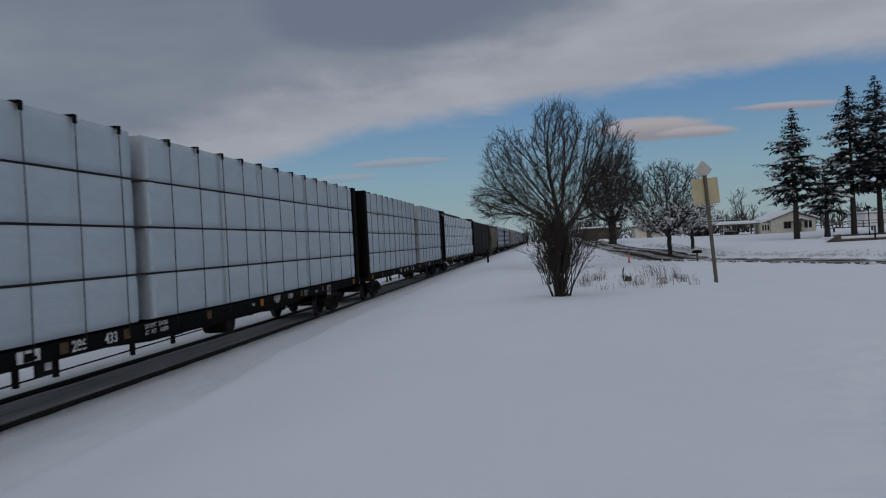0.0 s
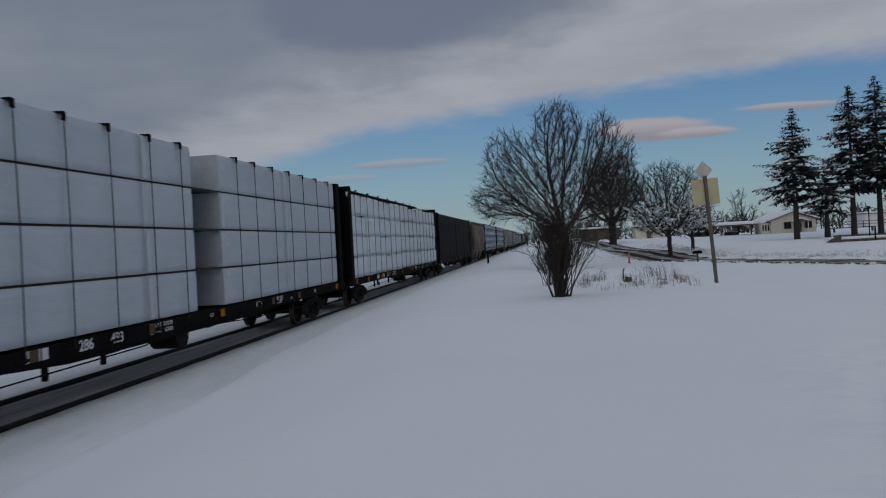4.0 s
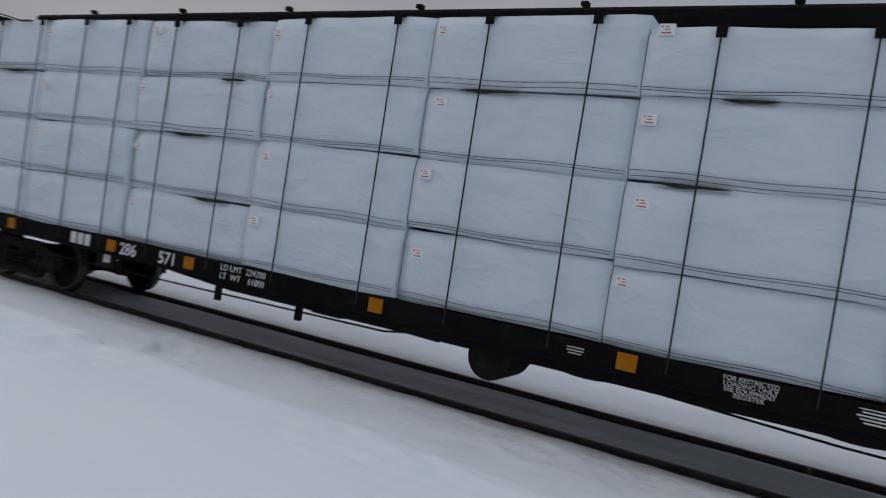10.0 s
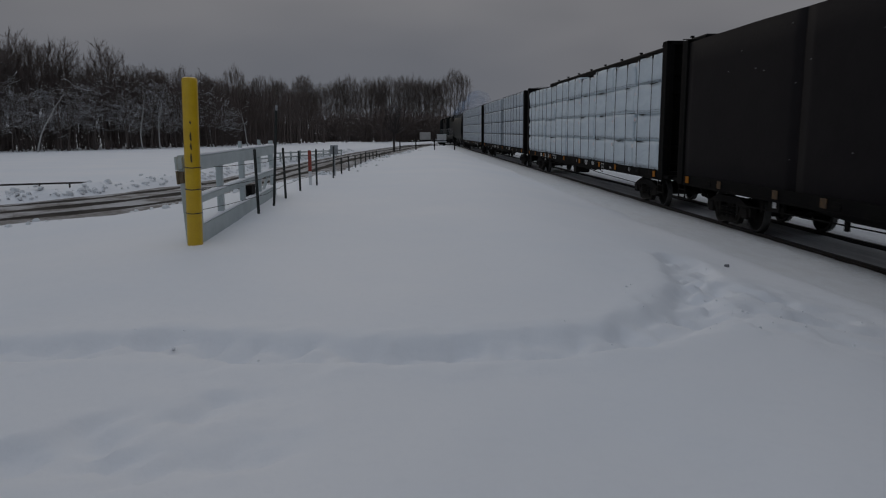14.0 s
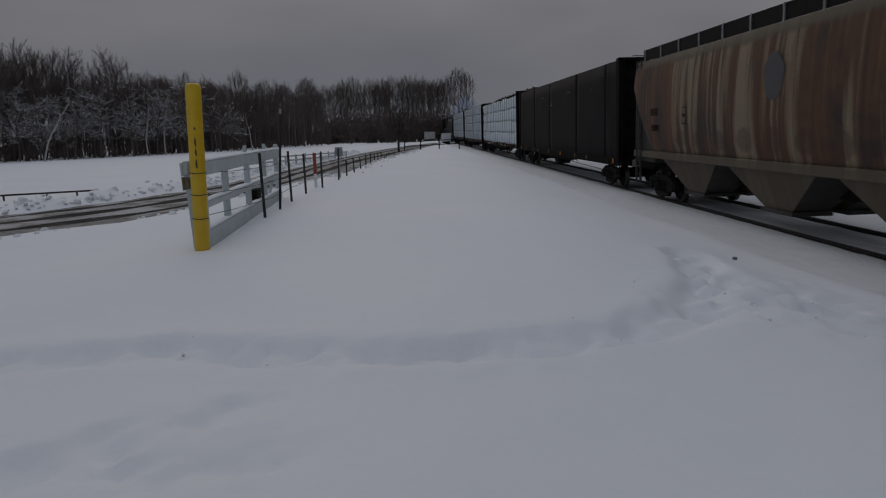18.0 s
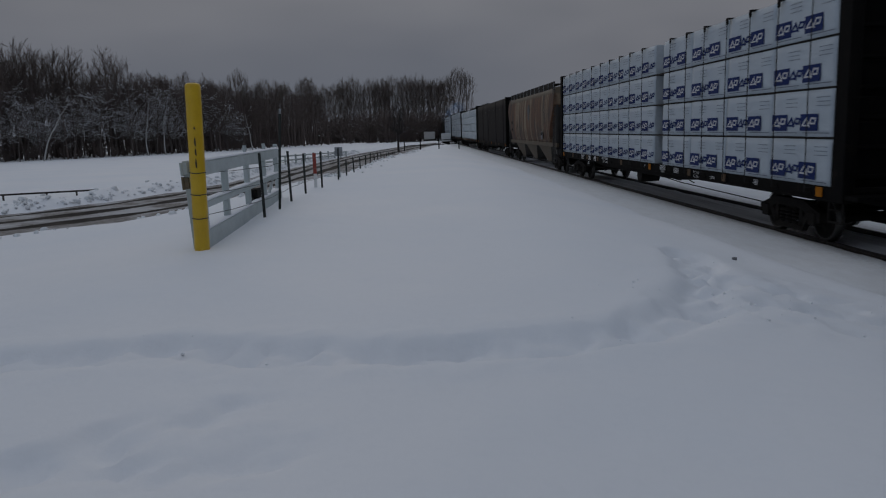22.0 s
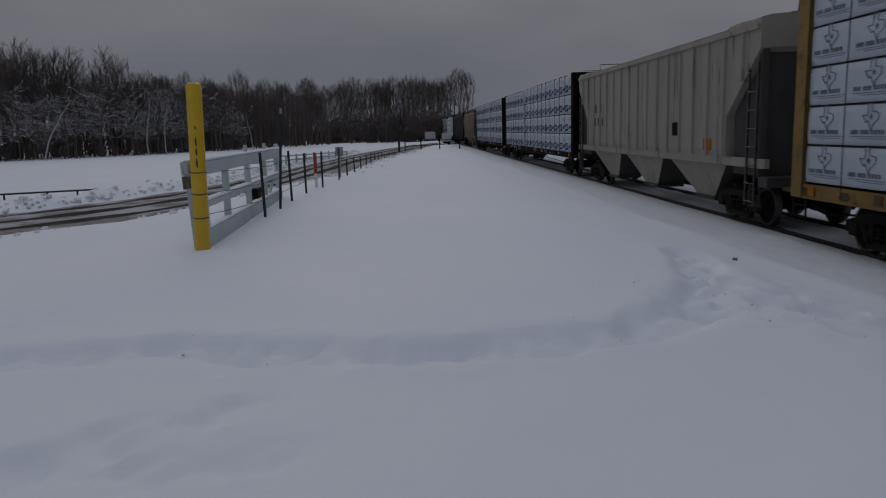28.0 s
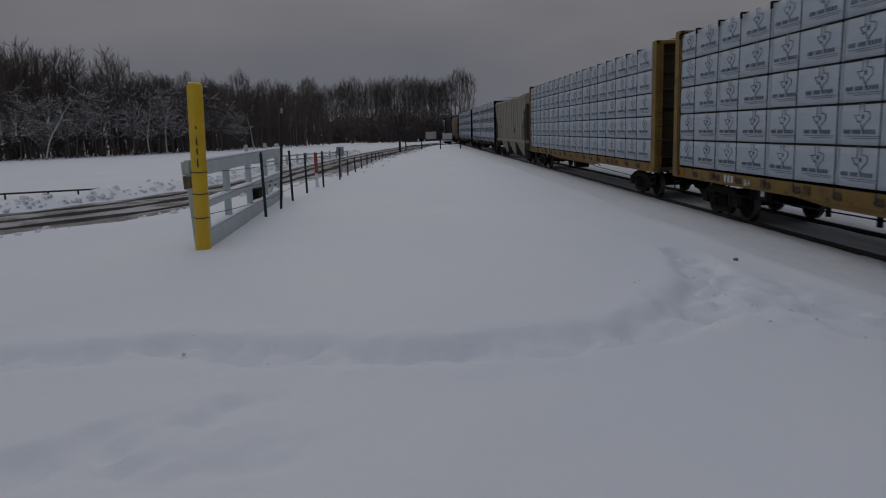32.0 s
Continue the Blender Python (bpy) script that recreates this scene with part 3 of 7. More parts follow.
def ground_z(x, y):
    x, y = np.asarray(x, float), np.asarray(y, float)
    z = rough_ground(x, y)
    near_track = smooth01(np.abs(x - TRACK_X), 1.2, 3.5)
    z = z + (0.035 * ripple(x * 0.35, y * 0.28, 3) + 0.012 * ripple(x * 1.6, y * 1.3, 5)) * near_track
    # ridge of thrown snow along the near rail
    z = z + 0.055 * np.exp(-((x + 7.2) / 0.42) ** 2) * (0.6 + 0.5 * ripple(x * 0.9, y * 0.5, 11) + 0.45 * ripple(x * 5, y * 4, 12) + 0.25 * ripple(x * 12, y * 10, 13))
    # rough bank beyond the far rail
    z = z + np.exp(-((x + 11.6) / 1.0) ** 2) * (0.06 + 0.07 * ripple(x * 1.4, y * 0.6, 14) + 0.05 * ripple(x * 4, y * 2.2, 15))
    # footprints: a trodden trench, a spur to the rails, two stray lines and churned snow
    lumps = ripple(x * 4.5, y * 4.5, 23)
    fine = ripple(x * 11, y * 11, 24)
    grain = ripple(x * 19, y * 19, 25)
    wx, wy = x + 0.07 * ripple(x * 3, y * 3, 21) + 0.03 * fine, y + 0.07 * ripple(x * 3.2, y * 3.2, 22) + 0.03 * grain
    d = along(TRENCH, wx, wy)
    z = z - (0.092 + 0.045 * lumps + 0.04 * fine + 0.02 * grain) * (1 - smooth01(d, 0.13, 0.36)) + (0.016 + 0.014 * fine + 0.006 * grain) * np.exp(-((d - 0.46) / 0.16) ** 2)
    d = along(SPUR, wx, wy)
    z = z - np.clip(0.05 + 0.06 * lumps + 0.04 * fine, 0, 1) * (1 - smooth01(d, 0.12, 0.30)) + (0.03 * fine + 0.012 * grain) * (1 - smooth01(d, 0.3, 0.75))
    for line in STRAYS:
        d = along(line, wx, wy)
        z = z - np.clip(0.035 + 0.06 * ripple(x * 4.2, y * 4.2, 33) + 0.04 * fine, 0, 1) * (1 - smooth01(d, 0.08, 0.26))
        z = z + (0.012 * fine + 0.006 * grain) * (1 - smooth01(d, 0.2, 0.6))
    churn = np.exp(-(((x + 3.5) / 1.0) ** 2 + ((y + 6.6) / 1.5) ** 2)) + 0.7 * np.exp(-(((x + 6.9) / 0.45) ** 2 + ((y + 2.1) / 1.3) ** 2)) + 0.5 * np.exp(-(((x + 4.6) / 1.0) ** 2 + ((y + 2.5) / 0.9) ** 2))
    pits = np.clip(ripple(x * 3.3, y * 3.3, 41) - 0.15, 0, 1)
    z = z - churn * (0.12 * pits + 0.04 * fine + 0.02 * grain)
    path = np.exp(-((x - 3.1 - 0.25 * (y - 6)) / 1.0) ** 2) * smooth01(y, 1.5, 4) * (1 - smooth01(y, 9, 14))
    z = z + path * (0.06 * ripple(x * 3, y * 3, 61) + 0.05 * ripple(x * 9, y * 9, 62) - 0.05)
    # the crisp lip where the field snow ends and the icy strip beside the rails begins
    lip = np.interp(y, (-6, -1, 3, 5.7, 7, 8.4, 11, 14, 24), (-5.15, -4.9, -4.45, -4.6, -4.63, -4.62, -4.95, -5.5, -5.9)) + 0.16 * ripple(x * 0.1, y * 0.45, 71) + 0.05 * ripple(x * 0.5, y * 2.6, 72)
    drop = lip - x
    z = z + (0.07 * np.exp(-((drop + 0.25) / 0.40) ** 2) - 0.31 * smooth01(drop, -0.06, 0.24) * (1 - smooth01(drop, 0.30, 1.8))) * (0.8 + 0.3 * ripple(x * 0.2, y * 0.4, 73))
    # roads are cleared, with snow thrown up beside them
    for line, half, bank in ((ROAD, 2.3, np.where(y > np.interp(x, ROAD_X, ROAD_Y), 1.2, -0.5)), (LANE, 2.7, np.where(x > np.interp(-y, LANE_Y, LANE_X), 1.5, 0.1))):
        d = along(line, x, y)
        lump = ripple(x * 2.6, y * 2.6, 51)
        z = z - 0.16 * (1 - smooth01(d, half - 0.3, half + 0.15))
        z = z + bank * (0.13 + 0.11 * lump + 0.05 * ripple(x * 6, y * 6, 52)) * np.exp(-((d - half - 0.7) / 0.55) ** 2)
    # under the track
    bed = 1 - smooth01(np.abs(x - TRACK_X), 0.74, 0.86)
    z = z * (1 - bed) + bed * -0.22
    return z


def axis_steps(lo, a, b, hi, fine, grow):
    mid = list(np.arange(a, b, fine))
    left, right, s = [a], [b], fine
    while left[-1] > lo:
        s *= grow
        left.append(left[-1] - s)
    s = fine
    while right[-1] < hi:
        s *= grow
        right.append(right[-1] + s)
    return np.array(left[:0:-1] + mid + right)


gx = axis_steps(-2200, -10.0, 4.5, 2200, 0.055, 1.06)
gy = axis_steps(-2200, -10.5, 9.0, 2200, 0.055, 1.04)
GX, GY = np.meshgrid(gx, gy)
GZ = ground_z(GX, GY)
me = bpy.data.meshes.new("ground")
nx, ny = len(gx), len(gy)
idx = np.arange(nx * ny).reshape(ny, nx)
quads = np.stack([idx[:-1, :-1], idx[:-1, 1:], idx[1:, 1:], idx[1:, :-1]], -1).reshape(-1, 4)
me.vertices.add(nx * ny)
me.vertices.foreach_set("co", np.stack([GX, GY, GZ], -1).ravel())
me.loops.add(quads.size)
me.loops.foreach_set("vertex_index", quads.ravel())
me.polygons.add(len(quads))
me.polygons.foreach_set("loop_start", np.arange(0, quads.size, 4))
me.polygons.foreach_set("use_smooth", np.ones(len(quads), bool))
me.update(calc_edges=True)
me.materials.append(SNOW_GROUND)
tagged(new("ground", me), "deep fresh snow over fields and the trackside bank", "snow", kind="structure")


def gz(x, y):
    return float(ground_z(x, y))


def strip(name, line, half, mat, lift, label, ruts):
    """A road surface that follows a line, with wheel ruts."""
    pts = []
    for (ax, ay), (bx, by) in zip(line, line[1:]):
        n = max(2, int(math.hypot(bx - ax, by - ay) / 1.0))
        pts += [(ax + (bx - ax) * i / n, ay + (by - ay) * i / n) for i in range(n)]
    pts = np.array(pts + [line[-1]])
    for _ in range(6):
        pts[1:-1] = (pts[:-2] + 2 * pts[1:-1] + pts[2:]) / 4
    tan = np.gradient(pts, axis=0)
    tan /= np.linalg.norm(tan, axis=1)[:, None]
    side = np.stack([tan[:, 1], -tan[:, 0]], 1)
    us = np.linspace(-half, half, 25)
    g = Geo()
    for i, (p, s) in enumerate(zip(pts, side)):
        for u in us:
            x, y = p + s * u
            edge = 1 if abs(u) < half - 0.05 else 0.2
            z = float(rough_ground(x, y)) - 0.16 + lift * edge
            z += 0.015 * math.sin(i * 1.7 + u * 5) - 0.05 * max(0, 1 - abs(abs(u - ruts) - 0.75) / 0.28)
            g.v.append((x, y, z))
    n = len(us)
    for i in range(len(pts) - 1):
        for j in range(n - 1):
            rut = abs(abs((us[j] + us[j + 1]) / 2 - ruts) - 0.75) < 0.33 or abs(abs((us[j] + us[j + 1]) / 2 + 1.0) - 0.75) < 0.2
            g.face((i * n + j, i * n + j + 1, (i + 1) * n + j + 1, (i + 1) * n + j), 1 if rut else 0)
    ob = new(name, g.mesh(name, [mat, SLUSH_WET], True))
    return tagged(ob, label, "road", kind="structure")


SLUSH_WET = varied("wet_wheel_ruts", (0.03, 0.027, 0.025), (0.07, 0.062, 0.055), 1.5, 0.9, 0, 20, 0.3, spec=0.05)
strip("road", ROAD, 2.3, SLUSH, 0.05, "side road with brown slush and wheel ruts", 0.4)
strip("lane", LANE, 2.7, SLUSH, 0.09, "lane beside the fence with slush and wheel ruts", 0.4)

# clods of ploughed snow along the far edge of the roads
rng, vs, fs = np.random.RandomState(12), [], []
for line, half, n, sides in ((ROAD[3:10], 2.3, 1300, (1, 1, 1, 1, -1)), (LANE[:8], 2.7, 1300, (1, 1, 1, 1, 1, -1))):
    cum = np.cumsum([0] + [math.hypot(b[0] - a[0], b[1] - a[1]) for a, b in zip(line, line[1:])])
    for _ in range(n):
        u = rng.rand() * cum[-1] * 0.999
        k = int(np.searchsorted(cum, u, "right")) - 1
        f = (u - cum[k]) / (cum[k + 1] - cum[k])
        (ax, ay), (bx, by) = line[k], line[k + 1]
        tx, ty = (bx - ax) / (cum[k + 1] - cum[k]), (by - ay) / (cum[k + 1] - cum[k])
        s = rng.choice(sides) * (half + abs(rng.normal(0.1, 0.45)))
        x, y = ax + (bx - ax) * f - ty * s, ay + (by - ay) * f + tx * s
        z, w, o = gz(x, y), rng.uniform(0.02, 0.075) * (1 if rng.rand() < 0.9 else 1.8), len(vs)
        turn = rng.rand() * 6.28
        for h, q in ((-0.3, 1.0), (0.35, 1.05), (0.8, 0.55)):
            for i in range(4):
                a = turn + i * 1.571
                r = w * q * rng.uniform(0.75, 1.25)
                vs.append((x + r * math.cos(a), y + r * math.sin(a), z + h * w * rng.uniform(0.8, 1.2)))
        for b in (0, 4):
            fs += [(o + b + i, o + b + (i + 1) % 4, o + b + 4 + (i + 1) % 4, o + b + 4 + i) for i in range(4)]
        fs.append((o + 8, o + 9, o + 10, o + 11))
me = bpy.data.meshes.new("snow_clods")
me.from_pydata(vs, [], fs)
me.materials.append(SNOW_DIRTY)
me.polygons.foreach_set("use_smooth", [True] * len(fs))
tagged(new("snow_clods", me), "lumps of ploughed dirty snow along the road edges", "snow", kind="stuff")

# crumbs of snow kicked out of the footprints
rng, vs, fs = np.random.RandomState(21), [], []
for line, n, wide in ((TRENCH, 8, 0.3), (SPUR, 110, 0.45), ([(-6.9, -6.0), (-6.9, 8.0)], 420, 0.28)):
    for _ in range(n):
        (ax, ay), (bx, by) = (lambda k: (line[k], line[k + 1]))(rng.randint(len(line) - 1))
        f = rng.rand()
        x, y = ax + (bx - ax) * f + rng.randn() * wide, ay + (by - ay) * f + rng.randn() * wide
        z, w, o, turn = gz(x, y), 0.005 + 0.014 * rng.rand() ** 2.5, len(vs), rng.rand() * 6.28
        for h, q in ((-0.4, 1.0), (0.4, 1.0), (0.9, 0.5)):
            for i in range(4):
                r = w * q * rng.uniform(0.75, 1.25)
                vs.append((x + r * math.cos(turn + i * 1.571), y + r * math.sin(turn + i * 1.571), z + h * w))
        for b in (0, 4):
            fs += [(o + b + i, o + b + (i + 1) % 4, o + b + 4 + (i + 1) % 4, o + b + 4 + i) for i in range(4)]
        fs.append((o + 8, o + 9, o + 10, o + 11))
me = bpy.data.meshes.new("snow_crumbs")
me.from_pydata(vs, [], fs)
me.materials.append(SNOW)
me.polygons.foreach_set("use_smooth", [True] * len(fs))
tagged(new("snow_crumbs", me), "small crumbs of snow kicked out of the footprints", "snow", kind="stuff")

# track: bed and two rails
g = Geo()
ys = np.arange(-420, 460, 0.8)
us = np.linspace(-0.78, 0.78, 9)
rng = np.random.RandomState(7)
for y in ys:
    for u in us:
        g.v.append((TRACK_X + u, y, (-0.055 if abs(u) < 0.70 else -0.13) + 0.006 * rng.randn()))
for i in range(len(ys) - 1):
    for j in range(8):
        a = i * 9 + j
        g.face((a, a + 1, a + 10, a + 9))
tagged(new("track_bed", g.mesh("track_bed", BALLAST, True, False)), "grey snow-packed bed between the rails", "track bed", kind="structure")
rail_shape = [(-0.07, -0.17), (0.07, -0.17), (0.07, -0.158), (0.012, -0.14), (0.010, -0.045), (0.036, -0.034), (0.036, -0.006), (0.028, 0.0), (-0.028, 0.0), (-0.036, -0.006), (-0.036, -0.034), (-0.010, -0.045), (-0.012, -0.14), (-0.07, -0.158)]
for s in (-1, 1):
    g = Geo()
    for y in range(-420, 460, 20):
        g.prism([(TRACK_X + s * 0.7525 + u, v) for u, v in rail_shape], "y", y, y + 19.995)
    tagged(new("rail", g.mesh("rail", RAILHEAD)), "dark steel rail in the snow", "rail", "rails of the track", "structure")

# ---- the train: every car is built round its own middle, at rail height, +x towards the camera ----
CARS, WHEELS = [], []
WHEEL_R = 0.42


def once(build):
    kept = {}

    def get(*key):
        if key not in kept:
            kept[key] = build(*key)
        return kept[key]
    return get


@once
def wheelset_mesh():
    g = Geo()
    for s in (-1, 1):
        x = s * 0.7525
        prof = [(-0.07, 0.42, 1), (0.03, 0.415, 1), (0.045, 0.445, 1), (0.055, 0.445, 1), (0.055, 0.36, 0), (0.02, 0.33, 0), (0.0, 0.17, 0), (0.04, 0.13, 0), (0.04, 0.0, 0)]
        rings, n = [], 24
        for dx, r, m in [(-0.07, 0.0, 0), (-0.09, 0.12, 0), (-0.03, 0.17, 0), (-0.02, 0.33, 0), (-0.07, 0.37, 1)] + prof:
            rings.append((len(g.v), m))
            for i in range(n):
                t = 2 * math.pi * i / n
                g.v.append((x - s * dx, r * math.cos(t), r * math.sin(t)))
        for (a, m), (b, _) in zip(rings, rings[1:]):
            for i in range(n):
                j = (i + 1) % n
                g.face((a + i, a + j, b + j, b + i), m)
    g.cyl((-0.98, 0, 0), (0.98, 0, 0), 0.075, n=10)
    for s in (-1, 1):
        for a in range(3):
            t = a * 2.094
            g.box(s * 0.97 - 0.01, s * 0.97 + 0.03, 0.05 * math.cos(t) - 0.015, 0.05 * math.cos(t) + 0.015, 0.05 * math.sin(t) - 0.015, 0.05 * math.sin(t) + 0.015, mat=1)
    return g.mesh("wheelset", [BLACK_GRIME, STEEL], True)


@once
def side_frame_mesh():
    g = Geo()
    top = [(-1.14, 0.36), (-1.14, 0.54), (-0.95, 0.60), (-0.55, 0.74), (0.55, 0.74), (0.95, 0.60), (1.14, 0.54), (1.14, 0.36), (0.92, 0.36), (0.74, 0.44), (0.5, 0.58), (-0.5, 0.58), (-0.74, 0.44), (-0.92, 0.36)]
    g.prism(top, "x", -0.07, 0.07)
    low = [(-0.74, 0.44), (-0.62, 0.50), (-0.42, 0.25), (0.42, 0.25), (0.62, 0.50), (0.74, 0.44), (0.50, 0.14), (-0.50, 0.14)]
    g.prism(low, "x", -0.06, 0.06)
    for y in (-0.46, 0.46):
        g.box(-0.06, 0.06, y - 0.06, y + 0.06, 0.22, 0.62)
    for y in (-0.89, 0.89):
        g.box(-0.08, 0.10, y - 0.13, y + 0.13, 0.30, 0.55, 0.02)
    for y in (-0.24, 0, 0.24):
        for k in range(4):
            g.cyl((0, y, 0.26 + 0.07 * k), (0, y, 0.30 + 0.07 * k), 0.10, n=10)
    return g.mesh("side_frame", BLACK_GRIME)


@once
def bolster_mesh():
    g = Geo().box(-1.0, 1.0, -0.2, 0.2, 0.46, 0.66, 0.03)
    g.cyl((0, 0, 0.6), (0, 0, 0.80), 0.2, n=12)
    for s in (-1, 1):
        g.box(-0.9, 0.9, s * 0.42 - 0.04, s * 0.42 + 0.04, 0.36, 0.46)
        for e in (-1, 1):
            g.box(e * 0.7525 - 0.06, e * 0.7525 + 0.06, s * 0.44 - 0.03, s * 0.44 + 0.03, 0.22, 0.52)
    return g.mesh("bolster", BLACK_GRIME)


def truck(car, y):
    t = part("truck", bolster_mesh(), None, car, "grimy two-axle freight truck", (0, y, 0))
    for s in (-1, 1):
        part("side_frame", side_frame_mesh(), None, t, at=pose(s * 1.0, 0, 0, 0, 0, 0 if s > 0 else 180))
    for s in (-1, 1):
        wh = part("wheelset", wheelset_mesh(), None, t, at=(0, s * 0.89, WHEEL_R))
        WHEELS.append((wh, s * 0.89))


@once
def coupler_mesh():
    g = Geo().box(-0.08, 0.08, -0.45, 0.20, 0.74, 0.92, 0.02)
    g.prism([(-0.16, 0.12), (0.16, 0.12), (0.20, 0.32), (0.10, 0.46), (0.02, 0.34), (-0.14, 0.36)], "z", 0.69, 0.97)
    return g.mesh("coupler", BLACK_GRIME)


@once
def hose_mesh(side):
    pts = [(0.35, 0, 0.72), (0.34, 0.18, 0.60), (0.30, 0.38, 0.44), (0.20, 0.58, 0.36), (0.08, 0.74, 0.38)]
    return Geo().rod([(side * x, y, z) for x, y, z in pts], 0.028, 6).mesh("air_hose", BLACK_GRIME)


@once
def step_mesh(mat, drop):
    g = Geo()
    for y in (-0.21, 0.21):
        g.box(-0.015, 0.015, y - 0.018, y + 0.018, -drop, 0.05)
    g.box(-0.03, 0.03, -0.21, 0.21, -drop, -drop + 0.025)
    g.box(-0.02, 0.02, -0.21, 0.21, -drop * 0.5, -drop * 0.5 + 0.02)
    return g.mesh("sill_step", mat)


def ends(car, half, mat):
    for s in (-1, 1):
        turn = 0 if s > 0 else 180
        part("coupler", coupler_mesh(), None, car, at=pose(0, s * (half - 0.28), 0, 0, 0, turn))
        part("air_hose", hose_mesh(1), None, car, at=pose(0, s * (half - 0.75), 0, 0, 0, turn))
        for e in (-1, 1):
            part("sill_step", step_mesh(mat, 0.42), None, car, at=(e * 1.36, s * (half - 1.0), 0.92))
        g = Geo().rod([(-1.25, s * (half - 0.55), 0.95), (-1.2, s * (half - 0.42), 0.70), (-0.4, s * (half - 0.42), 0.74), (-0.36, s * (half - 0.5), 0.95)], 0.016)
        part("uncoupling_lever", g, mat, car)


@once
def bundle_mesh(length, height, style, variant):
    """A pack of lumber in a plastic wrap: the outer face is a little slack."""
    rng = np.random.RandomState(variant * 17 + int(length * 100))
    amp = {"loose": 0.028, "taut": 0.008, "black": 0.016}[style]
    nu, nv, d = 14, 6, 1.18
    g, p = Geo(), rng.rand(6) * 6.28
    for j in range(nv + 1):
        for i in range(nu + 1):
            u, v = i / nu, j / nv
            eu, ev = min(u, 1 - u) * length, min(v, 1 - v) * height
            puff = amp * (math.sin(3.1 * u + p[0]) * math.sin(2.9 * v + p[1]) + 0.5 * math.sin(7 * u + 4 * v + p[2]) + 0.35 * math.sin(11 * u - 6 * v + p[3]))
            edge = (0.030 * math.exp(-eu / 0.03) + 0.034 * math.exp(-ev / 0.03)) * {"black": 0.35, "taut": 0.4, "loose": 1}[style]
            sag = (amp * 0.6 * math.sin(5 * u + p[4]) + amp * 0.4 * math.sin(13 * u + p[5])) * (1 if j in (0, nv) else 0)
            g.v.append((d / 2 + puff * min(1, min(eu, ev) / 0.08) - edge, (u - 0.5) * length, v * height + sag * 0.5))
    w = nu + 1
    for j in range(nv):
        for i in range(nu):
            g.face((j * w + i, j * w + i + 1, (j + 1) * w + i + 1, (j + 1) * w + i))
    o = len(g.v)
    for z in (0, height):
        for y in (-0.5, 0.5):
            g.v.append((-d / 2, y * length, z))
    g.face((o, o + 1, o + 3, o + 2))
    g.face(list(range(nu + 1)) + [o + 1, o])
    g.face([nv * w + i for i in range(nu + 1)] + [o + 3, o + 2])
    g.face([j * w for j in range(nv + 1)] + [o + 2, o], 1 if style != "black" else 0)
    g.face([j * w + nu for j in range(nv + 1)] + [o + 3, o + 1], 1 if style != "black" else 0)
    mats = {"loose": [WRAP, WRAP], "taut": [WRAP_SMOOTH, LUMBER_END], "black": [WRAP_BLACK, WRAP_BLACK]}[style]
    me = g.mesh("lumber_pack", mats)
    me.polygons.foreach_set("use_smooth", [len(q.vertices) == 4 and q.index < nu * nv for q in me.polygons])
    return me


X_FACE = 0.60


def ribbon(g, pts, x, half, closed=False, mat=0):
    """A flat painted line in one piece through points (y, z), standing out to x."""
    n, o = len(pts), len(g.v)
    for i, (y, z) in enumerate(pts):
        a = pts[i - 1] if i or closed else pts[i]
        b = pts[(i + 1) % n] if i < n - 1 or closed else pts[i]
        ua, ub = Vector((y - a[0], z - a[1])), Vector((b[0] - y, b[1] - z))
        ua, ub = (ua.normalized() if ua.length else ub.normalized()), (ub.normalized() if ub.length else ua.normalized())
        m = Vector((-(ua.y + ub.y), ua.x + ub.x))
        m = m.normalized() if m.length > 1e-6 else Vector((-ua.y, ua.x))
        w = half / max(0.45, m.dot(Vector((-ua.y, ua.x))))
        for d in (X_FACE, x):
            g.v += [(d, y + m.x * w, z + m.y * w), (d, y - m.x * w, z - m.y * w)]
    for i in range(n if closed else n - 1):
        a, b = o + 4 * i, o + 4 * ((i + 1) % n)
        for p, q in ((0, 1), (1, 3), (3, 2), (2, 0)):
            g.face((a + p, a + q, b + q, b + p), mat)
    if not closed:
        e = o + 4 * (n - 1)
        g.face((o, o + 1, o + 3, o + 2), mat)
        g.face((e, e + 1, e + 3, e + 2), mat)
    return g


def tri_loop(g, x, half, mat=0, k=0.22):
    """An open triangle and a slanted loop side by side, round the origin."""
    b0, b1 = -0.055, 0.075
    ribbon(g, [(-k * 0.1, b0), (-k, b0), (-k * 0.35, b1), (k * 0.1, b0 - 0.03)], x, half, False, mat)
    return ribbon(g, [(k * 0.12, b0 + 0.03), (k * 0.35, b1), (k, b1 - 0.01), (k * 0.85, b0 + 0.035), (k * 0.3, b0 + 0.035)], x, half, False, mat)


@once
def blue_square(left, right):
    g = Geo().box(X_FACE, X_FACE + 0.004, left, right, -0.15, 0.15)
    if right - left > 0.5:
        tri_loop(g, X_FACE + 0.008, 0.016, 1)
    return g.mesh("blue_square", [PRINT_BLUE, LETTER])


@once
def blue_glyph():
    return tri_loop(Geo(), X_FACE + 0.006, 0.018).mesh("blue_glyph", PRINT_BLUE)


@once
def fine_print(length, height, cells):
    """Rows of print too small to read."""
    g, pitch = Geo(), length / cells
    for i in range(cells):
        y = -length / 2 + (i + 0.5) * pitch
        for r in range(3):
            for c in range(5):
                g.box(X_FACE, X_FACE + 0.003, y + pitch * (0.02 + 0.08 * c), y + pitch * (0.07 + 0.08 * c), height * (0.62 + 0.085 * r), height * (0.62 + 0.085 * r) + 0.012)
        g.box(X_FACE, X_FACE + 0.003, y - pitch * 0.38, y + pitch * 0.42, height * 0.07, height * 0.07 + 0.012)
    return g.mesh("fine_print", [PRINT_GREY])


